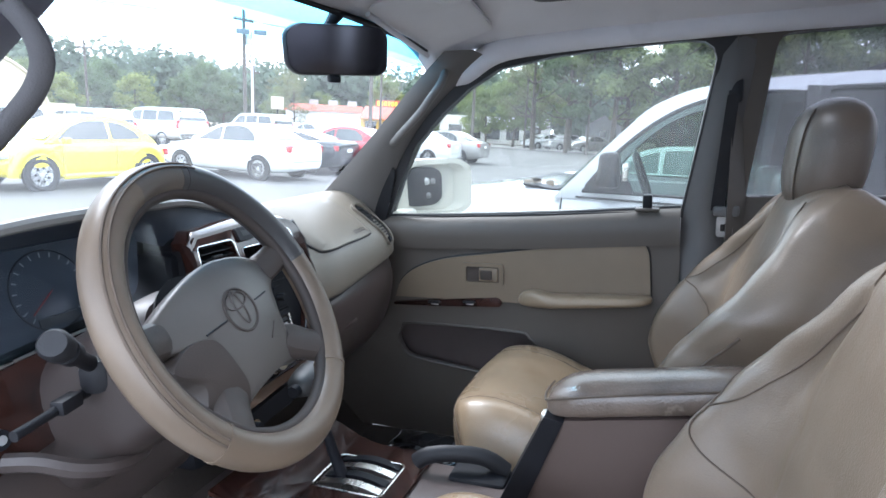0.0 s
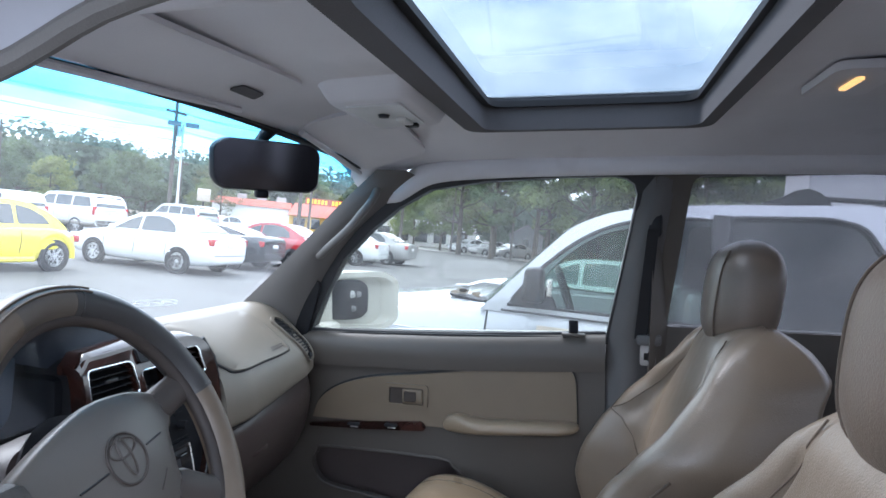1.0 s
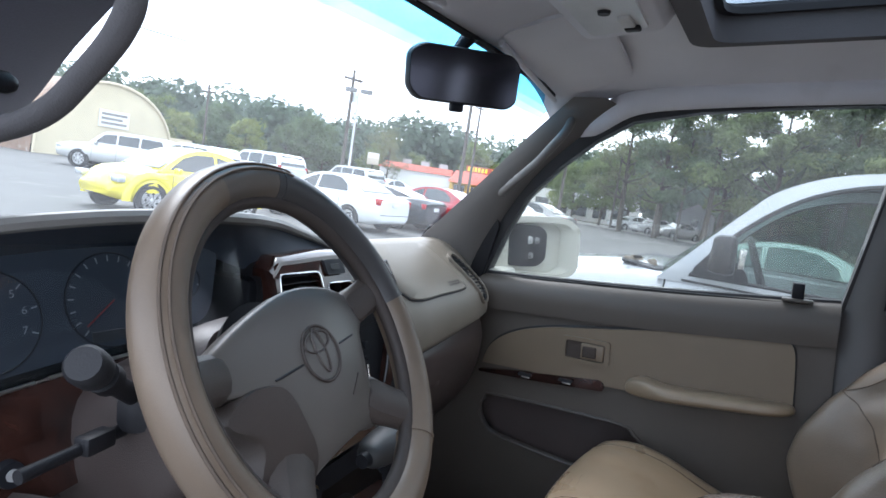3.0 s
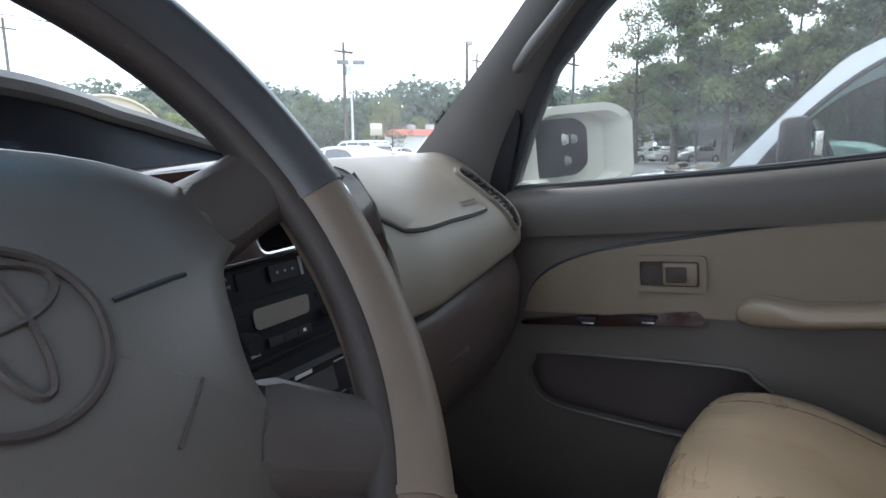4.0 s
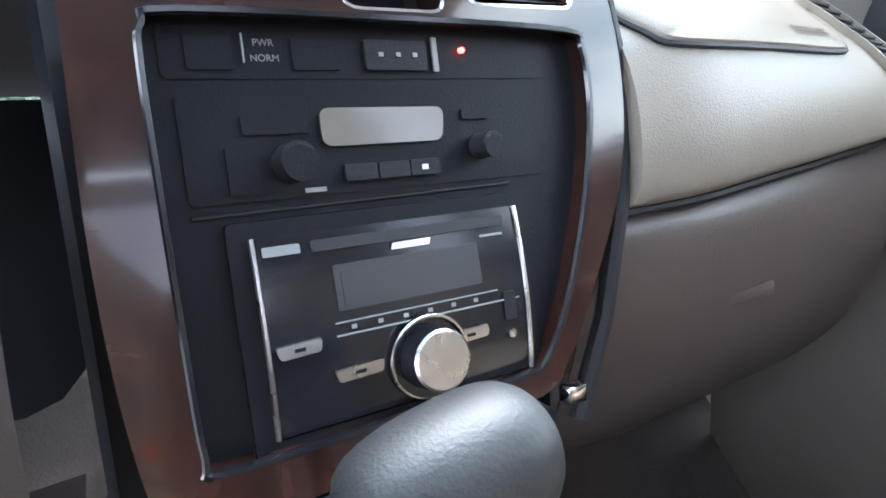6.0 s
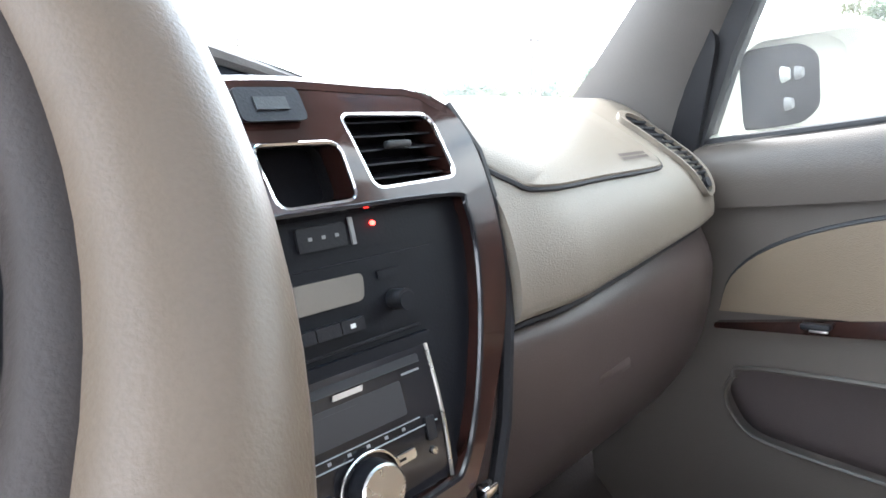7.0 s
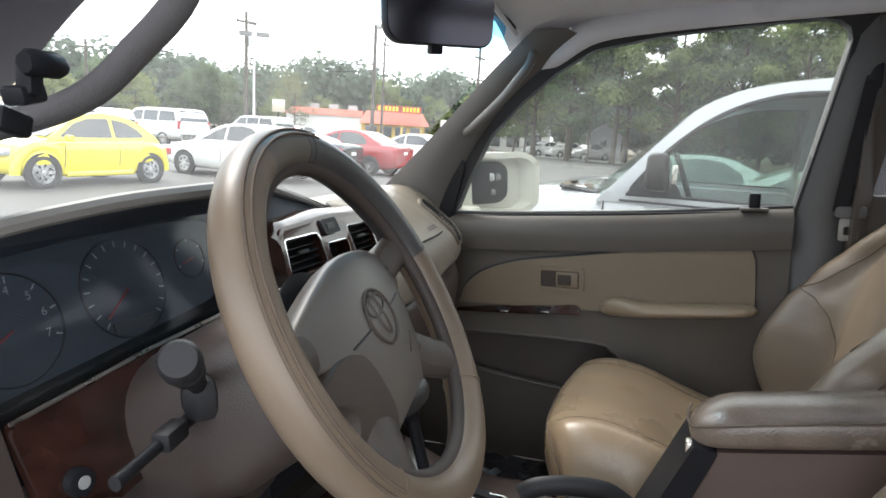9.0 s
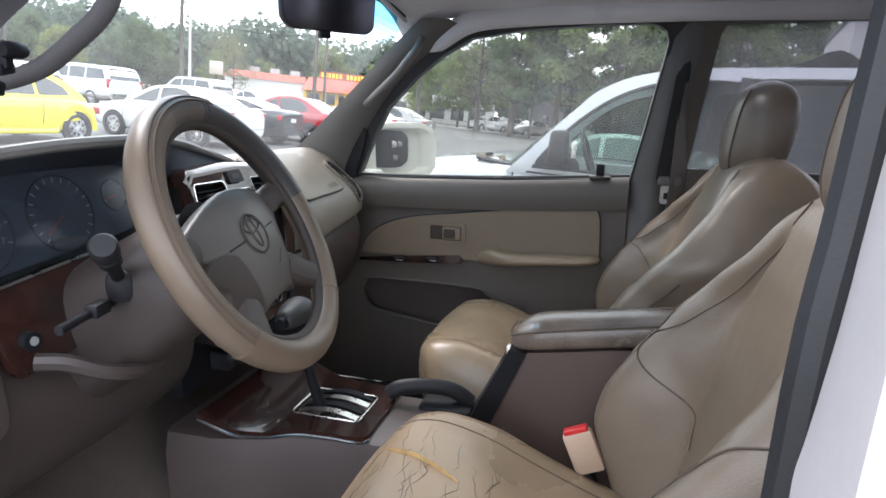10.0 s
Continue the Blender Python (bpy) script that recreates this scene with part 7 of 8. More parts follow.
COUPE = dict(SEDAN, W=1.74, cuts=(-0.6, 0.75), tail=(0.22, 0.08, 0.1), lamp_z=0.82,
             roof=[(0.95, 0.90), (0.6, 1.10), (0.15, 1.27), (-0.3, 1.30), (-0.9, 1.22), (-1.5, 1.05), (-1.8, 0.98)],
             windows=[[(0.55, 0.97), (0.12, 1.20), (-0.3, 1.24), (-0.75, 1.19), (-1.1, 1.02)]], front=((0.9, 0.95), (0.2, 1.245)), rear=((-1.62, 1.03), (-0.8, 1.23)))
BEETLE = dict(W=1.72, r=0.325, wb=2.51, lamp_z=0.72, head_z=0.70, tail=(0.18, 0.08, 0.06), cuts=(-0.45, 0.80), gw=0.86, rw=0.62, fender=0.12,
              stations=[(-2.02, 0.50, 0.42, 0.62, 0.05), (-1.90, 0.80, 0.30, 0.78, 0.14), (-1.5, 0.97, 0.24, 0.90, 0.16), (-1.0, 1.0, 0.22, 0.93, 0.10), (0.0, 0.97, 0.21, 0.92, 0.05), (0.8, 0.98, 0.22, 0.92, 0.08), (1.35, 1.0, 0.24, 0.86, 0.15), (1.75, 0.90, 0.28, 0.74, 0.14), (2.02, 0.60, 0.36, 0.56, 0.06)],
              roof=[(1.10, 0.93), (0.80, 1.13), (0.45, 1.34), (0.05, 1.47), (-0.4, 1.50), (-0.85, 1.43), (-1.25, 1.25), (-1.55, 1.0), (-1.62, 0.90)],
              windows=[[(0.82, 1.0), (0.45, 1.27), (0.10, 1.385), (-0.38, 1.40), (-0.38, 1.0)], [(-0.46, 1.0), (-0.46, 1.395), (-0.8, 1.33), (-1.08, 1.18), (-1.20, 1.02)]],
              front=((1.02, 0.99), (0.15, 1.44)), rear=((-1.48, 1.08), (-0.80, 1.43)))
BIGSUV = dict(W=2.0, r=0.40, wb=3.02, lamp_z=1.16, head_z=0.92, tail=(0.13, 0.20, 0.05), cuts=(-1.15, -0.15, 0.95), clad=0.72, gw=0.96, rw=0.80,
              stations=[(-2.62, 0.90, 0.50, 1.12, 0.02), (-2.58, 0.96, 0.40, 1.28, 0.02), (-2.0, 1.0, 0.36, 1.30, 0.01), (-0.5, 1.0, 0.36, 1.27, 0.01), (0.8, 1.0, 0.36, 1.25, 0.02), (1.5, 0.99, 0.38, 1.20, 0.05), (2.3, 0.95, 0.42, 1.10, 0.05), (2.6, 0.86, 0.50, 0.95, 0.03)],
              roof=[(1.22, 1.22), (0.9, 1.50), (0.6, 1.76), (0.35, 1.88), (-0.6, 1.94), (-1.8, 1.93), (-2.3, 1.88), (-2.50, 1.62), (-2.58, 1.24)],
              windows=[[(0.88, 1.31), (0.55, 1.66), (0.40, 1.75), (-0.08, 1.78), (-0.08, 1.31)], [(-0.17, 1.31), (-0.17, 1.785), (-1.12, 1.795), (-1.12, 1.31)], [(-1.22, 1.31), (-1.22, 1.795), (-2.15, 1.77), (-2.35, 1.34)]],
              front=((1.15, 1.27), (0.48, 1.83)), rear=((-2.56, 1.36), (-2.38, 1.82)))
SUV = dict(BIGSUV, W=1.84, r=0.36, wb=2.7, lamp_z=1.02, clad=0.6,
           stations=[(y * 0.88, w, zb * 0.85, zt * 0.87, c) for y, w, zb, zt, c in BIGSUV["stations"]], roof=[(y * 0.88, z * 0.90 - 0.02 if z > 1.3 else z * 0.87) for y, z in BIGSUV["roof"]],
           windows=[[(y * 0.88, z * 0.885) for y, z in w] for w in BIGSUV["windows"]], front=((1.0, 1.11), (0.42, 1.63)), rear=((-2.25, 1.19), (-2.08, 1.62)), cuts=(-1.0, -0.13, 0.85), head_z=0.82)

make_car("yellow_hatchback", "bright yellow rounded hatchback parked on the asphalt", at(6.5, 13.2, 98), BEETLE, M_YELLOW)
make_car("white_sedan", "clean white four-door sedan with silver wheels", at(11.15, 13.2, 9), SEDAN, M_CARWHITE)
make_car("black_coupe", "black coupe with a rear spoiler parked between two sedans", at(13.85, 14.0, 11), COUPE, M_CARBLACK)
make_car("red_sedan", "dark red four-door sedan", at(16.3, 13.7, 11), SEDAN, M_CARRED)
make_car("white_sedan", "white sedan half hidden behind a red one", at(21.6, 14.5, 10), SEDAN, M_CARWHITE)
make_car("grey_sedan", "silver-grey sedan at the end of the row", at(24.4, 14.5, 8), SEDAN, M_CARGREY)
make_car("white_suv", "large white SUV with taupe lower cladding", at(18.9, 28.2, 6), BIGSUV, M_CARWHITE, lower=M_TAUPE)
make_car("silver_suv", "large silver SUV parked near the street", at(28.6, 31.7, 4), BIGSUV, M_SILVER)
make_car("white_suv", "white SUV parked behind the yellow hatchback", at(14.2, 26.5, 6), SUV, M_CARWHITE)
make_car("silver_suv", "silver SUV in front of the tan building", at(11.6, 28.2, 50), SUV, M_SILVER)
make_car("white_sedan", "small white car near the restaurant", at(34.5, 33.5, 80), SEDAN, M_CARWHITE)
for i, (dx, c) in enumerate(((0, M_CARWHITE), (1.2, M_SILVER), (2.8, M_CARGREY))):
    make_car("white_sedan" if i == 0 else "silver_sedan", "pale sedan parked far off by the shed", at(55.5 - i * 0.6, 21.5 - 2.4 * i, 60), SEDAN, c)
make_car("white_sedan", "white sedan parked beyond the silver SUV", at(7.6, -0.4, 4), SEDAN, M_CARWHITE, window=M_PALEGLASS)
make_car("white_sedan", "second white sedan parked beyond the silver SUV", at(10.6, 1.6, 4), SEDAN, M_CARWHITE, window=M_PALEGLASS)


# ---- the silver-blue SUV alongside, close enough to see into ----
near = outdoor("silver_suv", at(3.198, 0.094, 9.8), "pale silver-blue SUV parked alongside, with black roof rails", "car", "parked cars")
NW = 0.86


def nhw(z):
    return NW - 0.20 * max(0.0, (z - 1.27) / 0.72) ** 1.3


def tall(pts):
    """Stretches the glasshouse above the waist to its height."""
    return [(y, z if z < 1.33 else 1.33 + (z - 1.33) * 1.01) for y, z in pts]


NST = [(-3.0, 0.80, 0.55, 1.12, 0.02), (-2.95, 0.95, 0.46, 1.29, 0.0), (-2.2, 1.0, 0.42, 1.30, 0.0), (-0.6, 1.0, 0.42, 1.29, 0.0), (0.40, 1.0, 0.42, 1.275, 0.0), (0.62, 1.0, 0.42, 1.27, 0.015), (0.80, 0.99, 0.43, 1.255, 0.05), (1.2, 0.97, 0.45, 1.19, 0.05), (1.65, 0.92, 0.48, 1.12, 0.04), (1.82, 0.80, 0.55, 0.98, 0.02)]
fa = smooth_path([(y, w, zb) for y, w, zb, zt, cr in NST], 4)
fb = smooth_path([(y, zt, cr) for y, w, zb, zt, cr in NST], 4)
bm = bmesh.new()
hoodr = [[Vector((x, a.x, z)) for x, z in body_half(a.y * NW, a.z, b.y, b.z)] for a, b in zip(fa, fb) if a.x > 0.55]
loft(hoodr, bm=bm)
opart("hood", bm, M_PALEBLUE, near, "bonnet and front wings", angle=50)
tub = []
for a, b in zip(fa, fb):
    if a.x > 0.62:
        continue
    w = a.y * NW
    half = [(w * 0.84, a.z), (w * 0.965, a.z + 0.09), (w, a.z + (b.y - a.z) * 0.42), (w * 0.997, a.z + (b.y - a.z) * 0.80), (w * 0.99, b.y - 0.02), (w * 0.965, b.y)]
    tub.append([Vector((x, a.x, z)) for x, z in half] + [Vector((w * 0.90, a.x, b.y - 0.02)), Vector((w * 0.88, a.x, a.z + 0.1))])
for s in (-1, 1):
    opart("body_side", loft([[Vector((s * p.x, p.y, p.z)) for p in r] for r in tub]), M_PALEBLUE, near, "doors and body side", angle=50)
opart("cabin_floor", box(-0.8, -2.9, 0.40, 0.8, 0.6, 0.46), M_BLACK, near)
sideline = [(0.62, 1.25), (0.52, 1.36), (0.375, 1.526), (0.27, 1.640), (0.16, 1.748), (-0.05, 1.848), (-0.35, 1.902), (-0.63, 1.932), (-1.0, 1.962), (-1.3, 1.980), (-2.0, 1.980), (-2.6, 1.945), (-2.85, 1.84), (-2.98, 1.5), (-3.0, 1.25)]
sm_side = tall([(p.x, p.y) for p in smooth_path([(a, b, 0) for a, b in sideline], 4)])
fwin = tall([(p.x, p.y) for p in smooth_path([(a, b, 0) for a, b in [(0.47, 1.295), (0.38, 1.42), (0.287, 1.53), (0.15, 1.655), (0.009, 1.745), (-0.15, 1.805), (-0.31, 1.835), (-0.55, 1.845)]], 3)] + [(-0.55, 1.305)])
rwin = rounded(tall([(-0.615, 1.31), (-0.62, 1.866), (-1.10, 1.902), (-1.26, 1.872), (-1.37, 1.68), (-1.31, 1.315)]), 0.06, 4)
qwin = rounded(tall([(-1.50, 1.31), (-1.55, 1.90), (-2.5, 1.88), (-2.72, 1.33)]), 0.05, 4)
for s in (-1, 1):
    opart("side_frame", plate(sm_side, [fwin, rwin, qwin], -0.05, 0.0, lambda u, v, w: Vector((s * (nhw(v) + w), u, v)), edge=0.0), M_PALEBLUE, near, "window frames and pillars")
    for pl, mt in ((fwin, M_SUVGLASS), (rwin, M_PRIVACY), (qwin, M_PRIVACY)):
        gq = opart("side_window", plate(pl, [], -0.03, -0.026, lambda u, v, w: Vector((s * (nhw(v) + w), u, v))), mt, near, "side window glass")
        gq.visible_shadow = False
        opart("window_rubber", tube([Vector((s * (nhw(v) - 0.004), u, v)) for u, v in pl], 0.011, 6, True), M_RUBBER, near, "black window rubber")
    opart("centre_post", loft([[Vector((s * (nhw(z) + w), u, z)) for u, w in ((-0.64, 0.002), (-0.64, 0.014), (-0.545, 0.014), (-0.545, 0.002))] for z in [1.30 + 0.058 * i for i in range(11)]]), M_RUBBER, near, "black centre post")
    foot = rounded([(-0.78, 1.965), (-0.87, 2.0), (-0.94, 2.045), (-1.0, 2.06), (-1.06, 2.04), (-1.10, 2.0), (-1.12, 1.965)], 0.012)
    opart("rail_foot", plate(foot, [], -0.018, 0.018, lambda u, v, w: Vector((s * (0.62 + w), u, v)), edge=0.006), M_BLACK, near, "humped black rail foot")
    opart("roof_rail", tube([Vector((s * 0.62, -1.06, 2.012)), Vector((s * 0.62, -1.8, 2.02)), Vector((s * 0.62, -2.55, 2.005))], 0.014, 8), M_BLACK, near, "black roof rail")
    opart("rail_foot", box(s * 0.62 - 0.018, -2.58, 1.95, s * 0.62 + 0.018, -2.48, 2.015, 0.01), M_BLACK, near)
bm = bmesh.new()
roofl = [p for p in sm_side if p[1] > 1.86]
loft([[Vector((-nhw(z), y, z)) for y, z in roofl], [Vector((-0.45, y, z + 0.025)) for y, z in roofl], [Vector((0, y, z + 0.035)) for y, z in roofl], [Vector((0.45, y, z + 0.025)) for y, z in roofl], [Vector((nhw(z), y, z)) for y, z in roofl]], cap=False, closed=False, bm=bm)
opart("roof", bm, M_PALEBLUE, near, "painted roof")
opart("rack_bar", tube([Vector((-0.62, -1.5, 2.035)), Vector((0.62, -1.5, 2.035))], 0.014, 8), M_BLACK, near, "roof rack cross bar")
wsg = opart("windscreen", grid(lambda u, v: Vector((lerp(-1, 1, u) * lerp(0.80, 0.64, v), lerp(0.70 - 0.10 * (2 * u - 1) ** 2, 0.06, v), lerp(1.27, 1.90, v))), 10, 6), M_SUVGLASS, near, "windscreen glass")
wsg.visible_shadow = False
opart("cowl_cover", plate(rounded([(-0.72, 0.62), (0.72, 0.62), (0.62, 0.86), (-0.62, 0.86)], 0.05), [], 0.0, 0.014, lambda u, v, w: Vector((u, v, 1.30 + w - 0.06 * (abs(u) / 0.72) ** 2 + 0.025))), M_BLACK, near, "black wiper cowl")
for i in range(9):
    rr = random.Random(i)
    opart("dry_leaf", disc((-0.62 + rr.uniform(-0.12, 0.14), 0.74 + rr.uniform(-0.08, 0.08), 1.30 + rr.uniform(0, 0.02)), (rr.uniform(-0.5, 0.5), rr.uniform(-0.5, 0.5), 1), 0.03, 0.004, 6, 0.02), M_VERGE, near, "dry brown leaf")
opart("door_gap", tube([Vector((-NW * 0.985, 0.575, 1.27)), Vector((-NW * 1.002, 0.585, 1.05)), Vector((-NW * 1.002, 0.60, 0.55))], 0.007, 5), M_RUBBER, near, "door shut line")
opart("door_gap", tube([Vector((-NW * 0.985, -0.58, 1.27)), Vector((-NW * 1.002, -0.58, 1.05)), Vector((-NW * 1.002, -0.58, 0.55))], 0.007, 5), M_RUBBER, near, "door shut line")
opart("belt_moulding", tube([Vector((-NW * 1.003, 0.50 - i * 0.14, 1.262)) for i in range(20)], 0.006, 6), M_RUBBER, near, "black waist moulding")
opart("waist_crease", tube([Vector((-NW * 1.004, 1.2 - i * 0.2, 1.10)) for i in range(20)], 0.005, 6), M_PALEBLUE, near)
mm = opart("door_mirror", loft([[Vector((-0.90 - dx, 0.32 + y, 1.425 + z)) for y, z in rounded([(-0.055 * k, -0.095 * k), (0.065 * k, -0.095 * k), (0.06 * k, 0.085 * k), (-0.04 * k, 0.095 * k)], 0.03, 4)] for dx, k in ((0.0, 0.75), (0.02, 0.95), (0.08, 1.0), (0.13, 0.92), (0.155, 0.6))]), M_DARK, near, "dark grey door mirror")
opart("mirror_foot", plate(rounded([(0.46, 1.30), (0.20, 1.30), (0.22, 1.35), (0.35, 1.47)], 0.02), [], 0.0, 0.06, lambda u, v, w: Vector((-0.845 - w, u, v))), M_DARK, mm)
opart("mirror_vent", box(-0.99, 0.235, 1.37, -0.92, 0.262, 1.46, 0.004), M_STEEL, mm)
opart("sill_label", plate(rect(0.09, 1.175, 0.30, 1.203), [], 0.0, 0.002, lambda u, v, w: Vector((-NW * 1.004 - w, u, v))), M_CREAM, near, "cream sticker")
opart("steering_wheel", tube([Vector((-0.36 + 0.18 * math.cos(a), 0.18 + 0.07 * math.sin(a), 1.34 + 0.17 * math.sin(a))) for a in [i * math.pi / 16 for i in range(32)]], 0.015, 8, True), M_DARK, near, "grey steering wheel")
opart("dash_board", box(-0.80, 0.32, 0.85, 0.80, 0.66, 1.27, 0.06), M_DARK, near)
for x in (-0.38, 0.38):
    opart("seat", box(x - 0.23, -0.66, 0.6, x + 0.23, -0.48, 1.46, 0.06), M_CARGREY, near)
for y in (1.15, -2.0):
    for s in (-1, 1):
        x = s * NW * 0.93
        opart("arch", disc((x - s * 0.02, y, 0.42), (s, 0, 0), 0.48, 0.085, 30), M_TYRE, near)
        wv = opart("wheel", tube([Vector((x + s * 0.02, y + 0.32 * math.cos(a), 0.40 + 0.32 * math.sin(a))) for a in [i * math.pi / 14 for i in range(28)]], 0.08, 10, True), M_TYRE, near, "tyre")
        opart("rim", disc((x + s * 0.04, y, 0.40), (s, 0, 0), 0.27, 0.02, 28, 0.22), M_RIM, wv)


tail_poly = [(s * nhw(z), z) for s, z in ((-1, 0.55), (1, 0.55), (1, 1.27), (1, 1.5), (1, 1.74), (1, 1.95), (-1, 1.95), (-1, 1.74), (-1, 1.5), (-1, 1.27))]
twin = rounded([(-0.60, 1.32), (0.60, 1.32), (0.54, 1.74), (-0.54, 1.74)], 0.05)
opart("tailgate", plate(tail_poly, [twin], 0.0, 0.06, lambda u, v, w: Vector((u * 0.985, -2.94 + 0.17 * max(0.0, (v - 1.27) / 0.6) - w, v)), edge=0.02), M_PALEBLUE, near, "painted tailgate")
opart("rear_window", plate(twin, [], 0.02, 0.026, lambda u, v, w: Vector((u * 0.985, -2.94 + 0.17 * max(0.0, (v - 1.27) / 0.6) - w, v))), M_PRIVACY, near, "dark rear glass")
opart("rear_bumper", box(-0.86, -3.12, 0.42, 0.86, -2.94, 0.66, 0.05), M_DARK, near, "grey rear bumper")
for s in (-1, 1):
    opart("tail_lamp", box(s * 0.76 - 0.06, -3.03, 0.90, s * 0.76 + 0.06, -2.98, 1.22, 0.015), M_RED, near, "red tail lamp")

# ---- trees ----
def leaf_cloud(rng, clumps, count, size, spread=0.9):
    """Sprays of leaves over clumps, most of them facing outwards and up, so that each clump has a lit and a shaded side."""
    verts, faces = [], []
    for _ in range(count):
        c, r = clumps[rng.randrange(len(clumps))]
        d = Vector((rng.gauss(0, 1), rng.gauss(0, 1), rng.gauss(0, 1))).normalized()
        p = Vector(c) + Vector((d.x * r, d.y * r, d.z * r * 0.7)) * (rng.random() ** 0.4) * spread
        n = (d + Vector((rng.gauss(0, 0.45), rng.gauss(0, 0.45), 0.55 + rng.gauss(0, 0.45)))).normalized()
        a = n.orthogonal().normalized()
        b = n.cross(a)
        w = rng.uniform(0, 2 * math.pi)
        a, b = a * math.cos(w) + b * math.sin(w), b * math.cos(w) - a * math.sin(w)
        s = size * rng.uniform(0.55, 1.35)
        i = len(verts)
        verts += [p + a * s, p + b * s * 0.5, p - a * s, p - b * s * 0.5]
        faces.append((i, i + 1, i + 2, i + 3))
    me = bpy.data.meshes.new("leaves")
    me.from_pydata([tuple(v) for v in verts], [], faces)
    return me


def make_tree(seed, height, radius, leaf, label, count=2600, size=0.17, clear=0.25):
    rng = random.Random(seed)
    e = outdoor("tree", GROUND, label, "tree", "trees round the car park")
    h = height
    lean = (rng.uniform(-0.03, 0.03) * h, rng.uniform(-0.03, 0.03) * h)
    spine = [Vector((lean[0] * t + 0.12 * math.sin(3 * t + seed), lean[1] * t, h * 0.80 * t)) for t in [i / 8 for i in range(9)]]
    bm = tube(spine, [0.028 * h * 0.62 * (1 - 0.82 * i / 8) for i in range(9)], 8)
    clumps = []
    for k in range(34):
        f = clear + (1 - clear) * rng.random()
        s = spine[min(8, int(f * 8))]
        ang = rng.uniform(0, 2 * math.pi)
        reach = radius * math.sin(math.pi * min(1, (f - clear + 0.15) / (1.15 - clear))) ** 0.6 * rng.uniform(0.45, 1.05)
        tip = s + Vector((math.cos(ang) * reach, math.sin(ang) * reach, rng.uniform(0.04, 0.2) * h))
        mid = lerp(s, tip, 0.5) + Vector((0, 0, -0.02 * h))
        tube([s, mid, tip], [0.009 * h * (1.1 - f), 0.005 * h * (1.1 - f), 0.0015 * h], 5, bm=bm)
        clumps.append((tuple(lerp(mid, tip, 0.75)), radius * rng.uniform(0.20, 0.36)))
    for _ in range(6):
        clumps.append(((lean[0] + rng.uniform(-0.4, 0.4) * radius, lean[1] + rng.uniform(-0.4, 0.4) * radius, h * rng.uniform(0.72, 0.92)), radius * rng.uniform(0.3, 0.42)))
    opart("trunk", bm, M_BARK, e)
    crown = new("crown", leaf_cloud(rng, clumps, count, size * h / 8))
    crown.data.materials.append(leaf)
    crown.parent = e
    return e


kinds = {"oak": make_tree(1, 9.0, 3.6, M_LEAF, "broad green tree in full leaf", 6000, 0.155), "oak2": make_tree(2, 8.0, 3.2, M_LEAF, "rounded green tree in full leaf", 6000, 0.155),
         "light": make_tree(3, 7.0, 3.0, M_LEAF_LIGHT, "bright spring-green tree in young leaf", 6000, 0.16), "sparse": make_tree(6, 8.0, 3.0, M_LEAF_PALE, "sparse pale tree with its branches showing", 2600, 0.11),
         "dark": make_tree(8, 9.0, 3.8, M_LEAF_DARK, "dense dark green broadleaf tree", 7000, 0.155), "tall": make_tree(9, 14.3, 4.3, M_LEAF, "tall green tree with a bare lower trunk", 9000, 0.105, 0.30),
         "tall2": make_tree(10, 13.8, 4.0, M_LEAF_DARK, "tall dark green tree with a bare lower trunk", 9000, 0.105, 0.27), "airy": make_tree(12, 14.0, 3.8, M_LEAF_PALE, "tall airy tree with thin pale leaf and branches showing", 3600, 0.085, 0.30)}
placed = {}


def put_tree(kind, x, y, turn, k=1.0):
    m = at(x, y, turn) @ Matrix.Scale(k, 4)
    if kind not in placed:
        placed[kind] = kinds[kind]
        kinds[kind].matrix_world = m
    else:
        src = kinds[kind]
        made = copy_thing(src, Matrix.Identity(4))
        made.matrix_world = m


rt = random.Random(11)
# left of the view, behind the cars
for kind, x, y, k in (("light", 27.0, 42.5, 0.66), ("dark", 40.5, 52.0, 0.80), ("oak", 21.5, 50.0, 0.62), ("dark", 33.0, 56.0, 0.74), ("oak2", 27.0, 57.0, 0.78), ("dark", 45.5, 55.0, 0.74), ("oak", 16.0, 60.0, 0.75), ("dark", 22.0, 62.0, 0.78), ("dark", 36.5, 50.0, 0.62), ("dark", 28.5, 51.0, 0.62), ("light", 24.0, 46.0, 0.62),
                      ("sparse", 47.0, 46.5, 0.92), ("sparse", 42.0, 41.0, 0.72), ("oak2", 51.0, 52.0, 0.70), ("oak", 55.0, 40.0, 0.80), ("oak2", 59.0, 36.0, 0.72), ("oak", 61.0, 32.0, 0.72), ("oak2", 52.0, 46.0, 0.62), ("light", 57.0, 29.5, 0.6), ("oak", 10.0, 62.0, 0.75), ("dark", 4.0, 60.0, 0.8)):
    put_tree(kind, x, y, rt.uniform(0, 360), k)
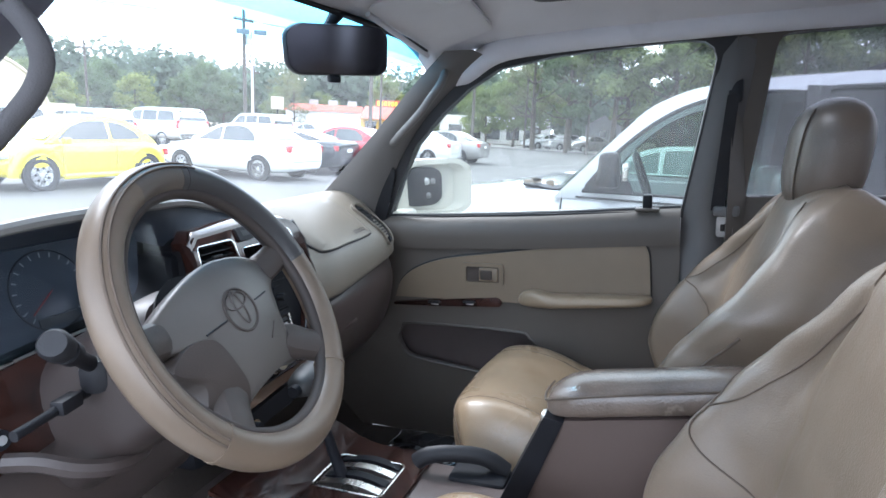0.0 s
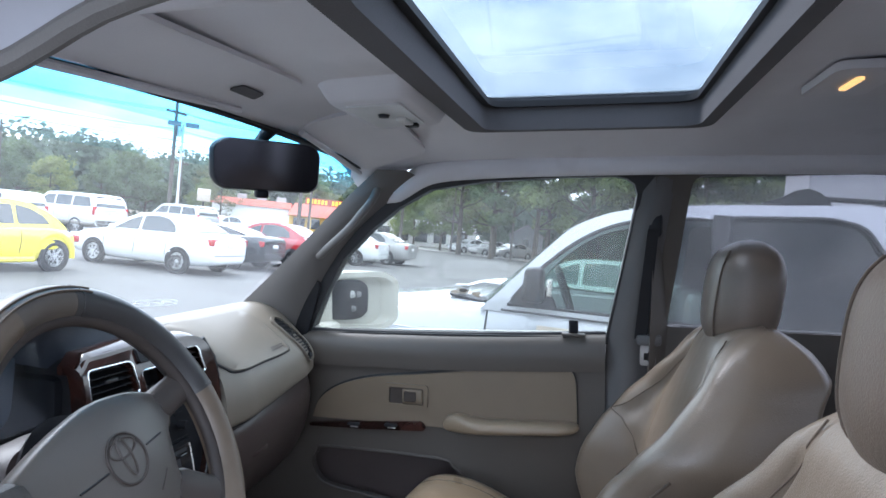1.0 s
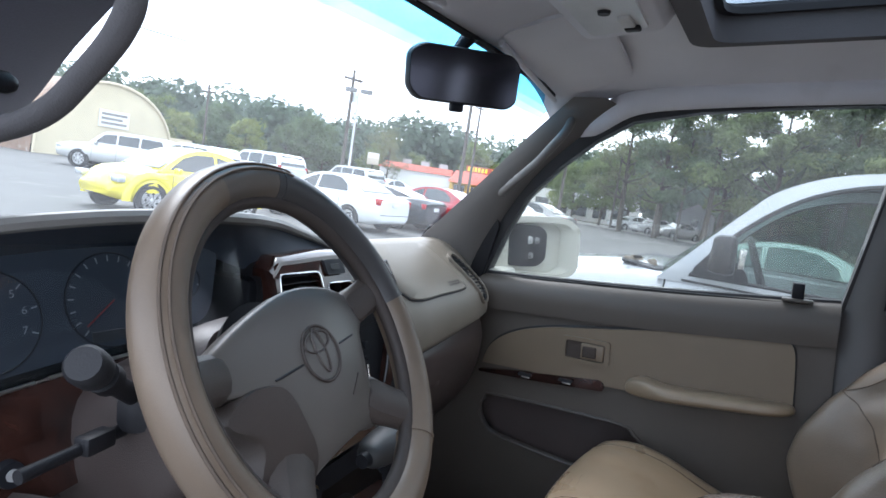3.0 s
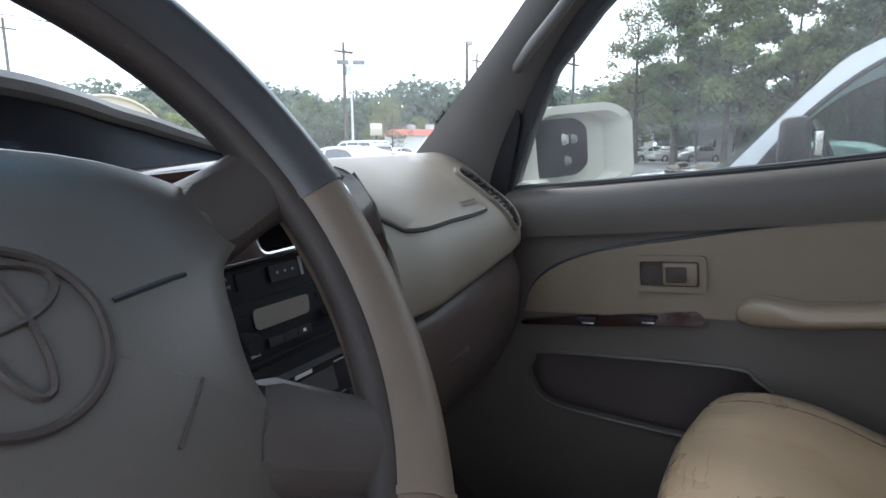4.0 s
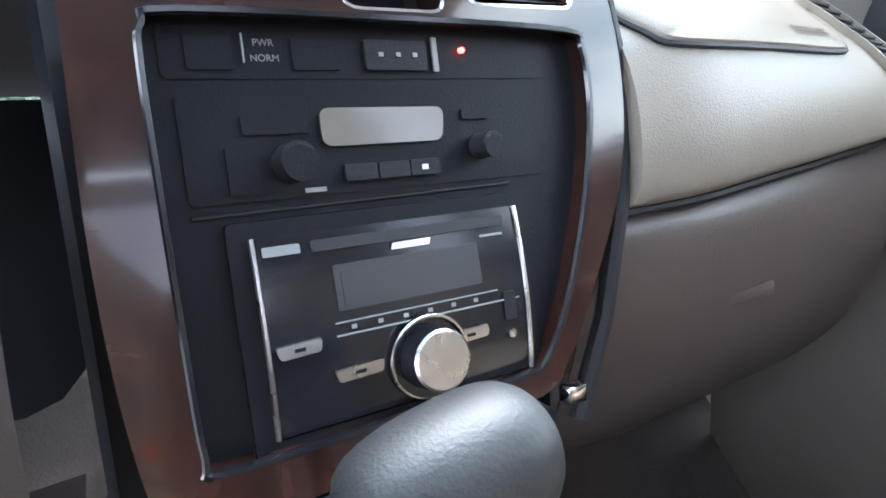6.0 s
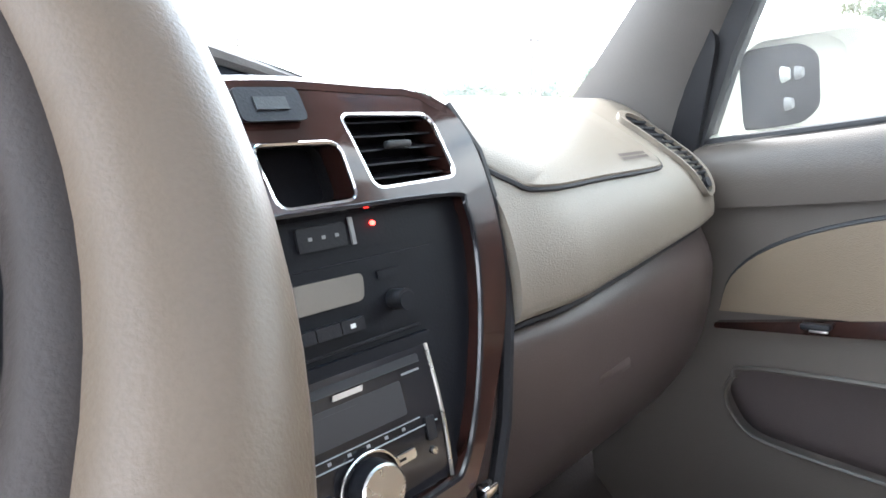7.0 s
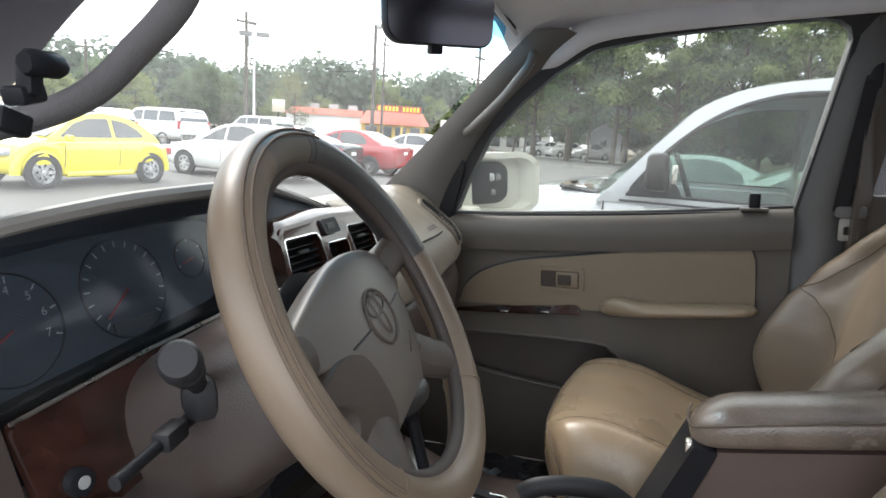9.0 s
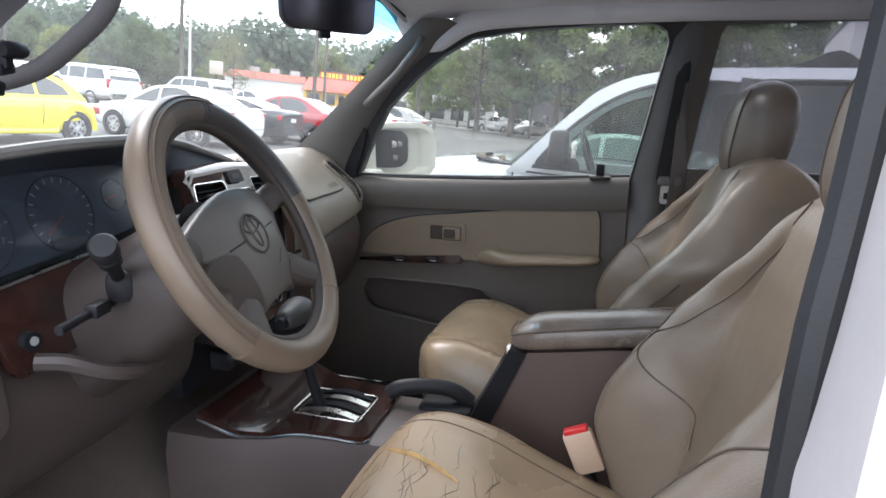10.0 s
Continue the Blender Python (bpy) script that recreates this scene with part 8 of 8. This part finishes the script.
# right of the view, beyond the street
for kind, x, y, k in (("oak", 55.0, 27.5, 0.70), ("oak2", 54.0, 24.0, 0.95), ("oak", 57.0, 22.5, 1.0), ("airy", 49.5, 20.2, 1.0), ("airy", 51.5, 17.6, 1.02), ("tall2", 47.0, 16.2, 0.97), ("tall", 47.4, 12.6, 1.0), ("tall2", 52.5, 13.0, 1.08), ("tall", 48.4, 8.4, 1.02), ("tall2", 49.0, 4.2, 1.0), ("tall", 53.0, 5.5, 1.12),
                      ("tall", 47.0, 0.2, 0.97), ("tall2", 50.0, -3.0, 1.05), ("tall", 47.5, -7.0, 1.0), ("tall2", 48.0, -11.5, 1.0), ("tall", 50.0, -15.5, 1.05), ("tall2", 47.0, -19.5, 1.0), ("tall", 49.0, -24.0, 1.05), ("dark", 61.0, 10.0, 1.3), ("oak", 60.0, 3.0, 1.5), ("dark", 58.0, -4.0, 1.5), ("oak2", 57.0, -10.0, 1.6), ("oak", 57.0, -18.0, 1.5)):
    put_tree(kind, x, y, rt.uniform(0, 360), k)

# far woods closing the horizon
rw = random.Random(21)
vs, fs = [], []
for k in range(420):
    a = radians(lerp(-75, 120, (k % 150 + rw.random()) / 150))
    d = rw.uniform(82, 118)
    r = rw.uniform(2.6, 4.4)
    hz = (7.4 if k < 150 else (3.2 if k < 300 else 5.2)) + 1.6 * noise.noise((a * 9, 3.1, 0)) + rw.uniform(-0.8, 0.8)
    for _ in range(460):
        v = Vector((rw.gauss(0, 1), rw.gauss(0, 1), rw.gauss(0, 1))).normalized() * (rw.random() ** 0.33)
        p = GROUND @ Vector((d * math.cos(a) + v.x * r, d * math.sin(a) + v.y * r, max(0.1, hz + v.z * r * 0.85)))
        s = rw.uniform(0.28, 0.6)
        nn = (v + Vector((rw.gauss(0, 0.3), rw.gauss(0, 0.3), 0.4 + rw.gauss(0, 0.3)))).normalized()
        u = nn.orthogonal().normalized()
        w = nn.cross(u)
        i = len(vs)
        vs += [p + u * s, p + w * s * 0.7, p - u * s, p - w * s * 0.7]
        fs.append((i, i + 1, i + 2, i + 3))
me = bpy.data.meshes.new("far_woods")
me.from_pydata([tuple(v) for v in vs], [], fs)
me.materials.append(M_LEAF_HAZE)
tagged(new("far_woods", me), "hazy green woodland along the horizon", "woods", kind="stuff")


# ---- buildings ----
hall = outdoor("arched_hall", at(15.6, 38.9, 0), "tan arched metal hall with a rusted roof and a wall sign", "building")
HB = Vector((0.97, 0.24, 0)).normalized()
HA = Vector((-0.24, 0.97, 0)).normalized()


def arch(t, d, k=1.0):
    a = math.pi * t
    return HB * (math.cos(a) * 4.5 * k) + HA * d + Vector((0, 0, max(0.0, math.sin(a)) ** 0.8 * 4.6 * k))


def on_hall(u, v, w):
    return HB * u - HA * w + Vector((0, 0, v))


opart("roof", loft([[arch(i / 24, d, 1.02) for i in range(25)] for d in (0.1, 4, 8, 12, 16, 20, 24)], closed=False, cap=False), M_RUST, hall, "curved rusted sheet roof")
bm = bmesh.new()
bm.faces.new([bm.verts.new(arch(i / 24, 0.0)) for i in range(25)])
opart("front_wall", bm, M_TANWALL, hall, "tan front wall", smooth=False)
opart("wall_trim", tube([arch(i / 24, -0.05, 1.0) for i in range(25)], 0.10, 6), M_TANWALL, hall)
sg = opart("wall_sign", plate(rect(-0.9, 2.0, 1.1, 3.0), [], 0.03, 0.09, on_hall), M_WHITEWALL, hall, "white sign board")
for i in range(3):
    opart("sign_bar", plate(rect(-0.75, 2.16 + i * 0.27, 0.95 - 0.3 * (i == 1), 2.30 + i * 0.27), [], 0.09, 0.105, on_hall), M_CARGREY, sg, "plain lettering bar")
opart("annexe", loft([[HB * u + HA * d + Vector((0, 0, z)) for u, d in ((4.4, 0.2), (6.4, 0.2), (6.4, 5), (4.4, 5))] for z in (0, 2.0)]), M_TANWALL, hall, "low tan annexe", smooth=False)

rest = outdoor("restaurant", at(45.5, 40.0, 0), "single-storey restaurant with white walls and a red roof", "building")
RX = Vector((0.60, -0.80, 0)).normalized()
RY = Vector((0.80, 0.60, 0))


def onr(u, d, z):
    return RX * u + RY * d + Vector((0, 0, z))


def slab(u0, u1, d0, d1, z0, z1):
    return loft([[onr(u0, d0, z), onr(u1, d0, z), onr(u1, d1, z), onr(u0, d1, z)] for z in (z0, z1)])


opart("white_wall", slab(-4.0, 3.2, 0, 10, 0, 2.6), M_WHITEWALL, rest, "white side wall", smooth=False)
opart("roof_edge", loft([[onr(-4.2, -0.2, 2.6), onr(3.3, -0.2, 2.6), onr(3.3, 10, 2.6), onr(-4.2, 10, 2.6)], [onr(-3.6, 0.5, 3.25), onr(3.3, 0.5, 3.25), onr(3.3, 9, 3.25), onr(-3.6, 9, 3.25)]]), M_REDROOF, rest, "red roof edge", smooth=False)
opart("yellow_wall", slab(3.2, 9.4, -0.2, 10, 0, 2.3), M_YELLOWWALL, rest, "yellow front wall", smooth=False)
opart("front_roof", loft([[onr(3.0, -1.0, 2.1), onr(9.8, -1.0, 2.1), onr(9.8, 10, 2.1), onr(3.0, 10, 2.1)], [onr(3.6, 1.0, 3.35), onr(9.2, 1.0, 3.35), onr(9.2, 9, 3.35), onr(3.6, 9, 3.35)]]), M_REDROOF, rest, "red mansard roof", smooth=False)
for i in range(4):
    opart("window", slab(3.6 + i * 1.45, 4.7 + i * 1.45, -0.26, -0.2, 0.9, 1.9), M_CARGLASS, rest, "dark window", smooth=False)
    opart("column", slab(3.2 + i * 1.9, 3.4 + i * 1.9, -0.9, -0.7, 0, 2.2), M_YELLOWWALL, rest, smooth=False)
board = opart("sign_board", slab(4.6, 9.0, 0.0, 0.15, 3.3, 3.95), M_REDROOF, rest, "red sign board", smooth=False)
for i in range(12):
    if i != 6:
        opart("sign_bar", slab(4.75 + i * 0.345, 4.98 + i * 0.345, -0.08, 0.0, 3.42, 3.84), M_SIGNYELLOW, board, "plain yellow lettering bar", smooth=False)
for i in range(3):
    opart("roof_unit", slab(-2.0 + i * 1.9, -1.1 + i * 1.9, 2, 3, 3.2, 3.75), M_CARGREY, rest, "grey rooftop unit", smooth=False)

shed = outdoor("gabled_shed", at(56.0, 15.9, 0), "small cream gabled shed under the trees", "building")
SX, SY = Vector((0.3, -0.95, 0)), Vector((0.95, 0.3, 0))


def ons(u, d, z):
    return SX * u + SY * d + Vector((0, 0, z))


opart("walls", loft([[ons(u, d, z) for u, z in ((-1.6, 0), (1.6, 0), (1.6, 2.3), (0, 3.3), (-1.6, 2.3))] for d in (0, 6)]), M_PALEWALL, shed, "cream walls", smooth=False)
for s in (-1, 1):
    opart("roof_side", loft([[ons(u, d, z) for u, z in ((0, 3.32), (s * 1.85, 2.15), (s * 1.85, 2.23), (0, 3.42))] for d in (-0.3, 6.2)]), M_CARGREY, shed, "grey roof slope", smooth=False)
opart("window", loft([[ons(u, -0.03, z) for u, z in ((-0.3, 1.3), (0.25, 1.3), (0.25, 2.0), (-0.3, 2.0))], [ons(u, 0.05, z) for u, z in ((-0.3, 1.3), (0.25, 1.3), (0.25, 2.0), (-0.3, 2.0))]]), M_CARGLASS, shed, "dark window", smooth=False)
shop = outdoor("pale_shop", at(60.0, 29.0, 0), "low pale shop front across the street", "building")
opart("walls", loft([[Vector((0.45 * u + 0.89 * d, -0.89 * u + 0.45 * d, z)) for u, d in ((-6, 0), (6, 0), (6, 6), (-6, 6))] for z in (0, 3.0)]), M_WHITEWALL, shop, smooth=False)
for i in range(5):
    opart("window", loft([[Vector((0.45 * u + 0.89 * d, -0.89 * u + 0.45 * d, z)) for u, d in ((-5 + i * 2.1, -0.05), (-3.6 + i * 2.1, -0.05), (-3.6 + i * 2.1, 0.05), (-5 + i * 2.1, 0.05))] for z in (0.6, 2.0)]), M_CARGLASS, shop, "dark shop window", smooth=False)

pale = outdoor("pale_building", at(28.0, -3.9, 0), "plain pale grey two-storey building beyond the parked cars", "building")
opart("walls", box(0.0, -16.0, 0.0, 10.0, 0.0, 7.0), M_PALEWALL, pale, "pale grey walls", smooth=False)
opart("roof_edge", box(-0.15, -16.15, 7.0, 10.15, 0.15, 7.3), M_CARGREY, pale, "grey roof edge", smooth=False)
for i in range(4):
    opart("window", box(-0.03, -14.5 + i * 3.8, 1.0, 0.05, -13.0 + i * 3.8, 2.4), M_CARGLASS, pale, "dark window", smooth=False)

# ---- poles, lamps, wires, signs ----
wood_pole = outdoor("utility_pole", at(31.6, 35.9), "weathered wooden utility pole with a cross arm", "utility pole", "utility poles")
opart("pole", tube([Vector((0, 0, -0.1)), Vector((0, 0, 9.3))], [0.16, 0.11], 10), M_POLE, wood_pole)
opart("cross_arm", box(-0.9, -0.06, 8.5, 0.9, 0.06, 8.64), M_POLE, wood_pole)
opart("transformer", tube([Vector((0.3, -0.1, 6.9)), Vector((0.3, -0.1, 7.6))], 0.2, 12), M_METALPOLE, wood_pole, "grey transformer can")
for s in (-0.7, -0.3, 0.3, 0.7):
    opart("insulator", tube([Vector((s, 0, 8.64)), Vector((s, 0, 8.80))], 0.04, 6), M_CARGREY, wood_pole)
lampp = outdoor("lamp_post", at(28.4, 31.6), "galvanised lamp post with two flat lamp heads", "lamp post")
opart("pole", tube([Vector((0, 0, -0.1)), Vector((0, 0, 7.15))], [0.10, 0.07], 10), M_METALPOLE, lampp)
for s in (-1, 1):
    dvec = Vector((0.75, -0.66, 0)) * s
    hd = opart("lamp_head", loft([[dvec * r + Vector((0.66, 0.75, 0)) * w * k + Vector((0, 0, z)) for w, z in ((-0.18, 6.98), (0.18, 6.98), (0.16, 7.27), (-0.16, 7.27))] for r, k in ((0.12, 0.6), (0.3, 1.0), (0.85, 1.0), (0.95, 0.7))]), M_LAMPHEAD, lampp, "flat grey lamp head", smooth=False)
pole2 = outdoor("utility_pole", at(30.4, 23.3), "tall plain wooden pole with a floodlight", "utility pole", "utility poles")
opart("pole", tube([Vector((0, 0, -0.1)), Vector((0, 0, 7.8))], [0.14, 0.10], 10), M_POLE, pole2)
opart("floodlight", box(-0.05, -0.35, 7.55, 0.15, 0.05, 7.85, 0.04), M_CARGREY, pole2, "grey floodlight")
for x, y, h in ((33.0, 36.5, 5.6), (38.5, 28.5, 8.5), (31.5, 16.6, 6.5), (52.0, 22.0, 7.0), (24.5, 44.0, 6.5), (11.0, 40.0, 8.5), (47.0, 14.5, 8.5)):
    pp = outdoor("utility_pole", at(x, y), "slim weathered utility pole", "utility pole", "utility poles")
    opart("pole", tube([Vector((0, 0, -0.1)), Vector((0, 0, h))], [0.11, 0.08], 8), M_POLE, pp)
    opart("cross_arm", box(-0.6, -0.05, h - 0.6, 0.6, 0.05, h - 0.5), M_POLE, pp)
post_sign = outdoor("street_sign", at(32.2, 33.2), "blank cream sign box on a dark post", "sign")
opart("post", tube([Vector((0, 0, -0.1)), Vector((0, 0, 3.0))], 0.06, 8), M_BLACK, post_sign)
opart("sign_box", box(-0.45, -0.10, 2.35, 0.45, 0.10, 3.25, 0.03, pose(0, 0, 0, 0, 0, -45)), M_CREAM, post_sign, "cream sign box")
opart("sign_panel", box(-0.40, -0.115, 2.85, 0.40, -0.10, 3.2, 0.0, pose(0, 0, 0, 0, 0, -45)), M_CARWHITE, post_sign)
wires = outdoor("overhead_wires", GROUND, "black overhead wires sagging between the poles", "wire")
for z, sag, dx in ((8.7, 1.0, -0.6), (8.7, 1.1, 0.6), (7.4, 1.0, 0.0), (6.6, 0.9, 0.1), (6.2, 1.2, -0.1)):
    for a, b in (((11.0, 40.0), (31.6, 35.9)), ((31.6, 35.9), (38.5, 28.5)), ((-10.0, 44.0), (11.0, 40.0))):
        opart("wire", tube([Vector((lerp(a[0], b[0], t) + dx, lerp(a[1], b[1], t), z - sag * 4 * t * (1 - t) * 0.5)) for t in [i / 14 for i in range(15)]], 0.022, 4), M_CABLE, wires)

# wiper resting on the cowl in front of the windscreen, and our own bonnet
bonnet = tagged(part("bonnet", grid(lambda u, v: Vector((lerp(-0.74, 0.74, u), lerp(0.88, 2.0, v), 1.085 - 0.05 * (2 * u - 1) ** 4 - 0.10 * v * v)), 20, 12), M_WHITE), "white bonnet ahead of the windscreen", "bonnet", kind="structure")
front_end = thing("front_end", (0, 1.4, -0.2), "white front wings, grille and bumper of the car", "car body", kind="structure")
arch_c = [(1.42 + 0.43 * math.cos(a), 0.16 + 0.43 * math.sin(a)) for a in [math.pi * i / 14 for i in range(15)]]
wing = [(1.96, 0.95), (0.64, 1.06), (0.64, 0.16)] + arch_c[::-1] + [(2.02, 0.16), (2.03, 0.75)]
for s in (-1, 1):
    part("front_wing", plate(wing, [], 0.0, 0.05, lambda u, v, w: (s * (0.745 + w), u, v), edge=0.02), M_WHITE, front_end, "white front wing")
part("nose", plate(rounded([(-0.76, 0.42), (0.76, 0.42), (0.75, 0.93), (-0.75, 0.93)], 0.05), [rect(-0.42, 0.60, 0.42, 0.86, 0.04)], 0.0, 0.06, lambda u, v, w: (u, 1.95 + w, v), edge=0.015), M_WHITE, front_end)
part("grille", box(-0.42, 1.94, 0.60, 0.42, 1.98, 0.86), M_BLACK, front_end, "black grille")
for i in range(4):
    part("grille_bar", box(-0.41, 1.975, 0.635 + i * 0.06, 0.41, 1.995, 0.655 + i * 0.06, 0.004), M_STEEL, front_end, "bright grille bar")
part("bumper", box(-0.80, 1.96, 0.20, 0.80, 2.13, 0.44, 0.05), M_WHITE, front_end)
part("floor_pan", box(-0.70, -2.1, 0.22, 0.70, 1.9, 0.36, 0.03), M_BLACK, front_end)
for s in (-1, 1):
    part("headlamp", box(s * 0.60 - 0.12, 1.985, 0.66, s * 0.60 + 0.12, 2.02, 0.84, 0.015), M_STEEL, front_end, "headlamp")
    part("body_sill", box(s * 0.77 - 0.04, -2.1, 0.22, s * 0.77 + 0.04, 0.66, 0.355, 0.015), M_WHITE, front_end, "white sill")
    for y in (1.42, -1.62):
        wv = part("wheel", tube([Vector((s * 0.70, y + 0.25 * math.cos(a), 0.14 + 0.25 * math.sin(a))) for a in [i * math.pi / 14 for i in range(28)]], 0.10, 10, True), M_TYRE, front_end, "tyre")
        part("rim", disc((s * 0.765, y, 0.14), (s, 0, 0), 0.20, 0.02, 28, 0.17), M_RIM, wv)
wip = thing("wiper", (0.3, 0.82, 1.12), "black windscreen wiper resting at the base of the glass", "wiper")
part("arm", tube([screen(0.55, -0.01) + Vector((0, 0.03, 0.01)), screen(0.2, 0.035) + Vector((0, 0.03, 0.02))], 0.007, 6), M_BLACK, wip)
part("blade", tube([screen(0.62, 0.03) + Vector((0, 0.012, 0.012)), screen(-0.25, 0.035) + Vector((0, 0.012, 0.012))], 0.006, 6), M_BLACK, wip)
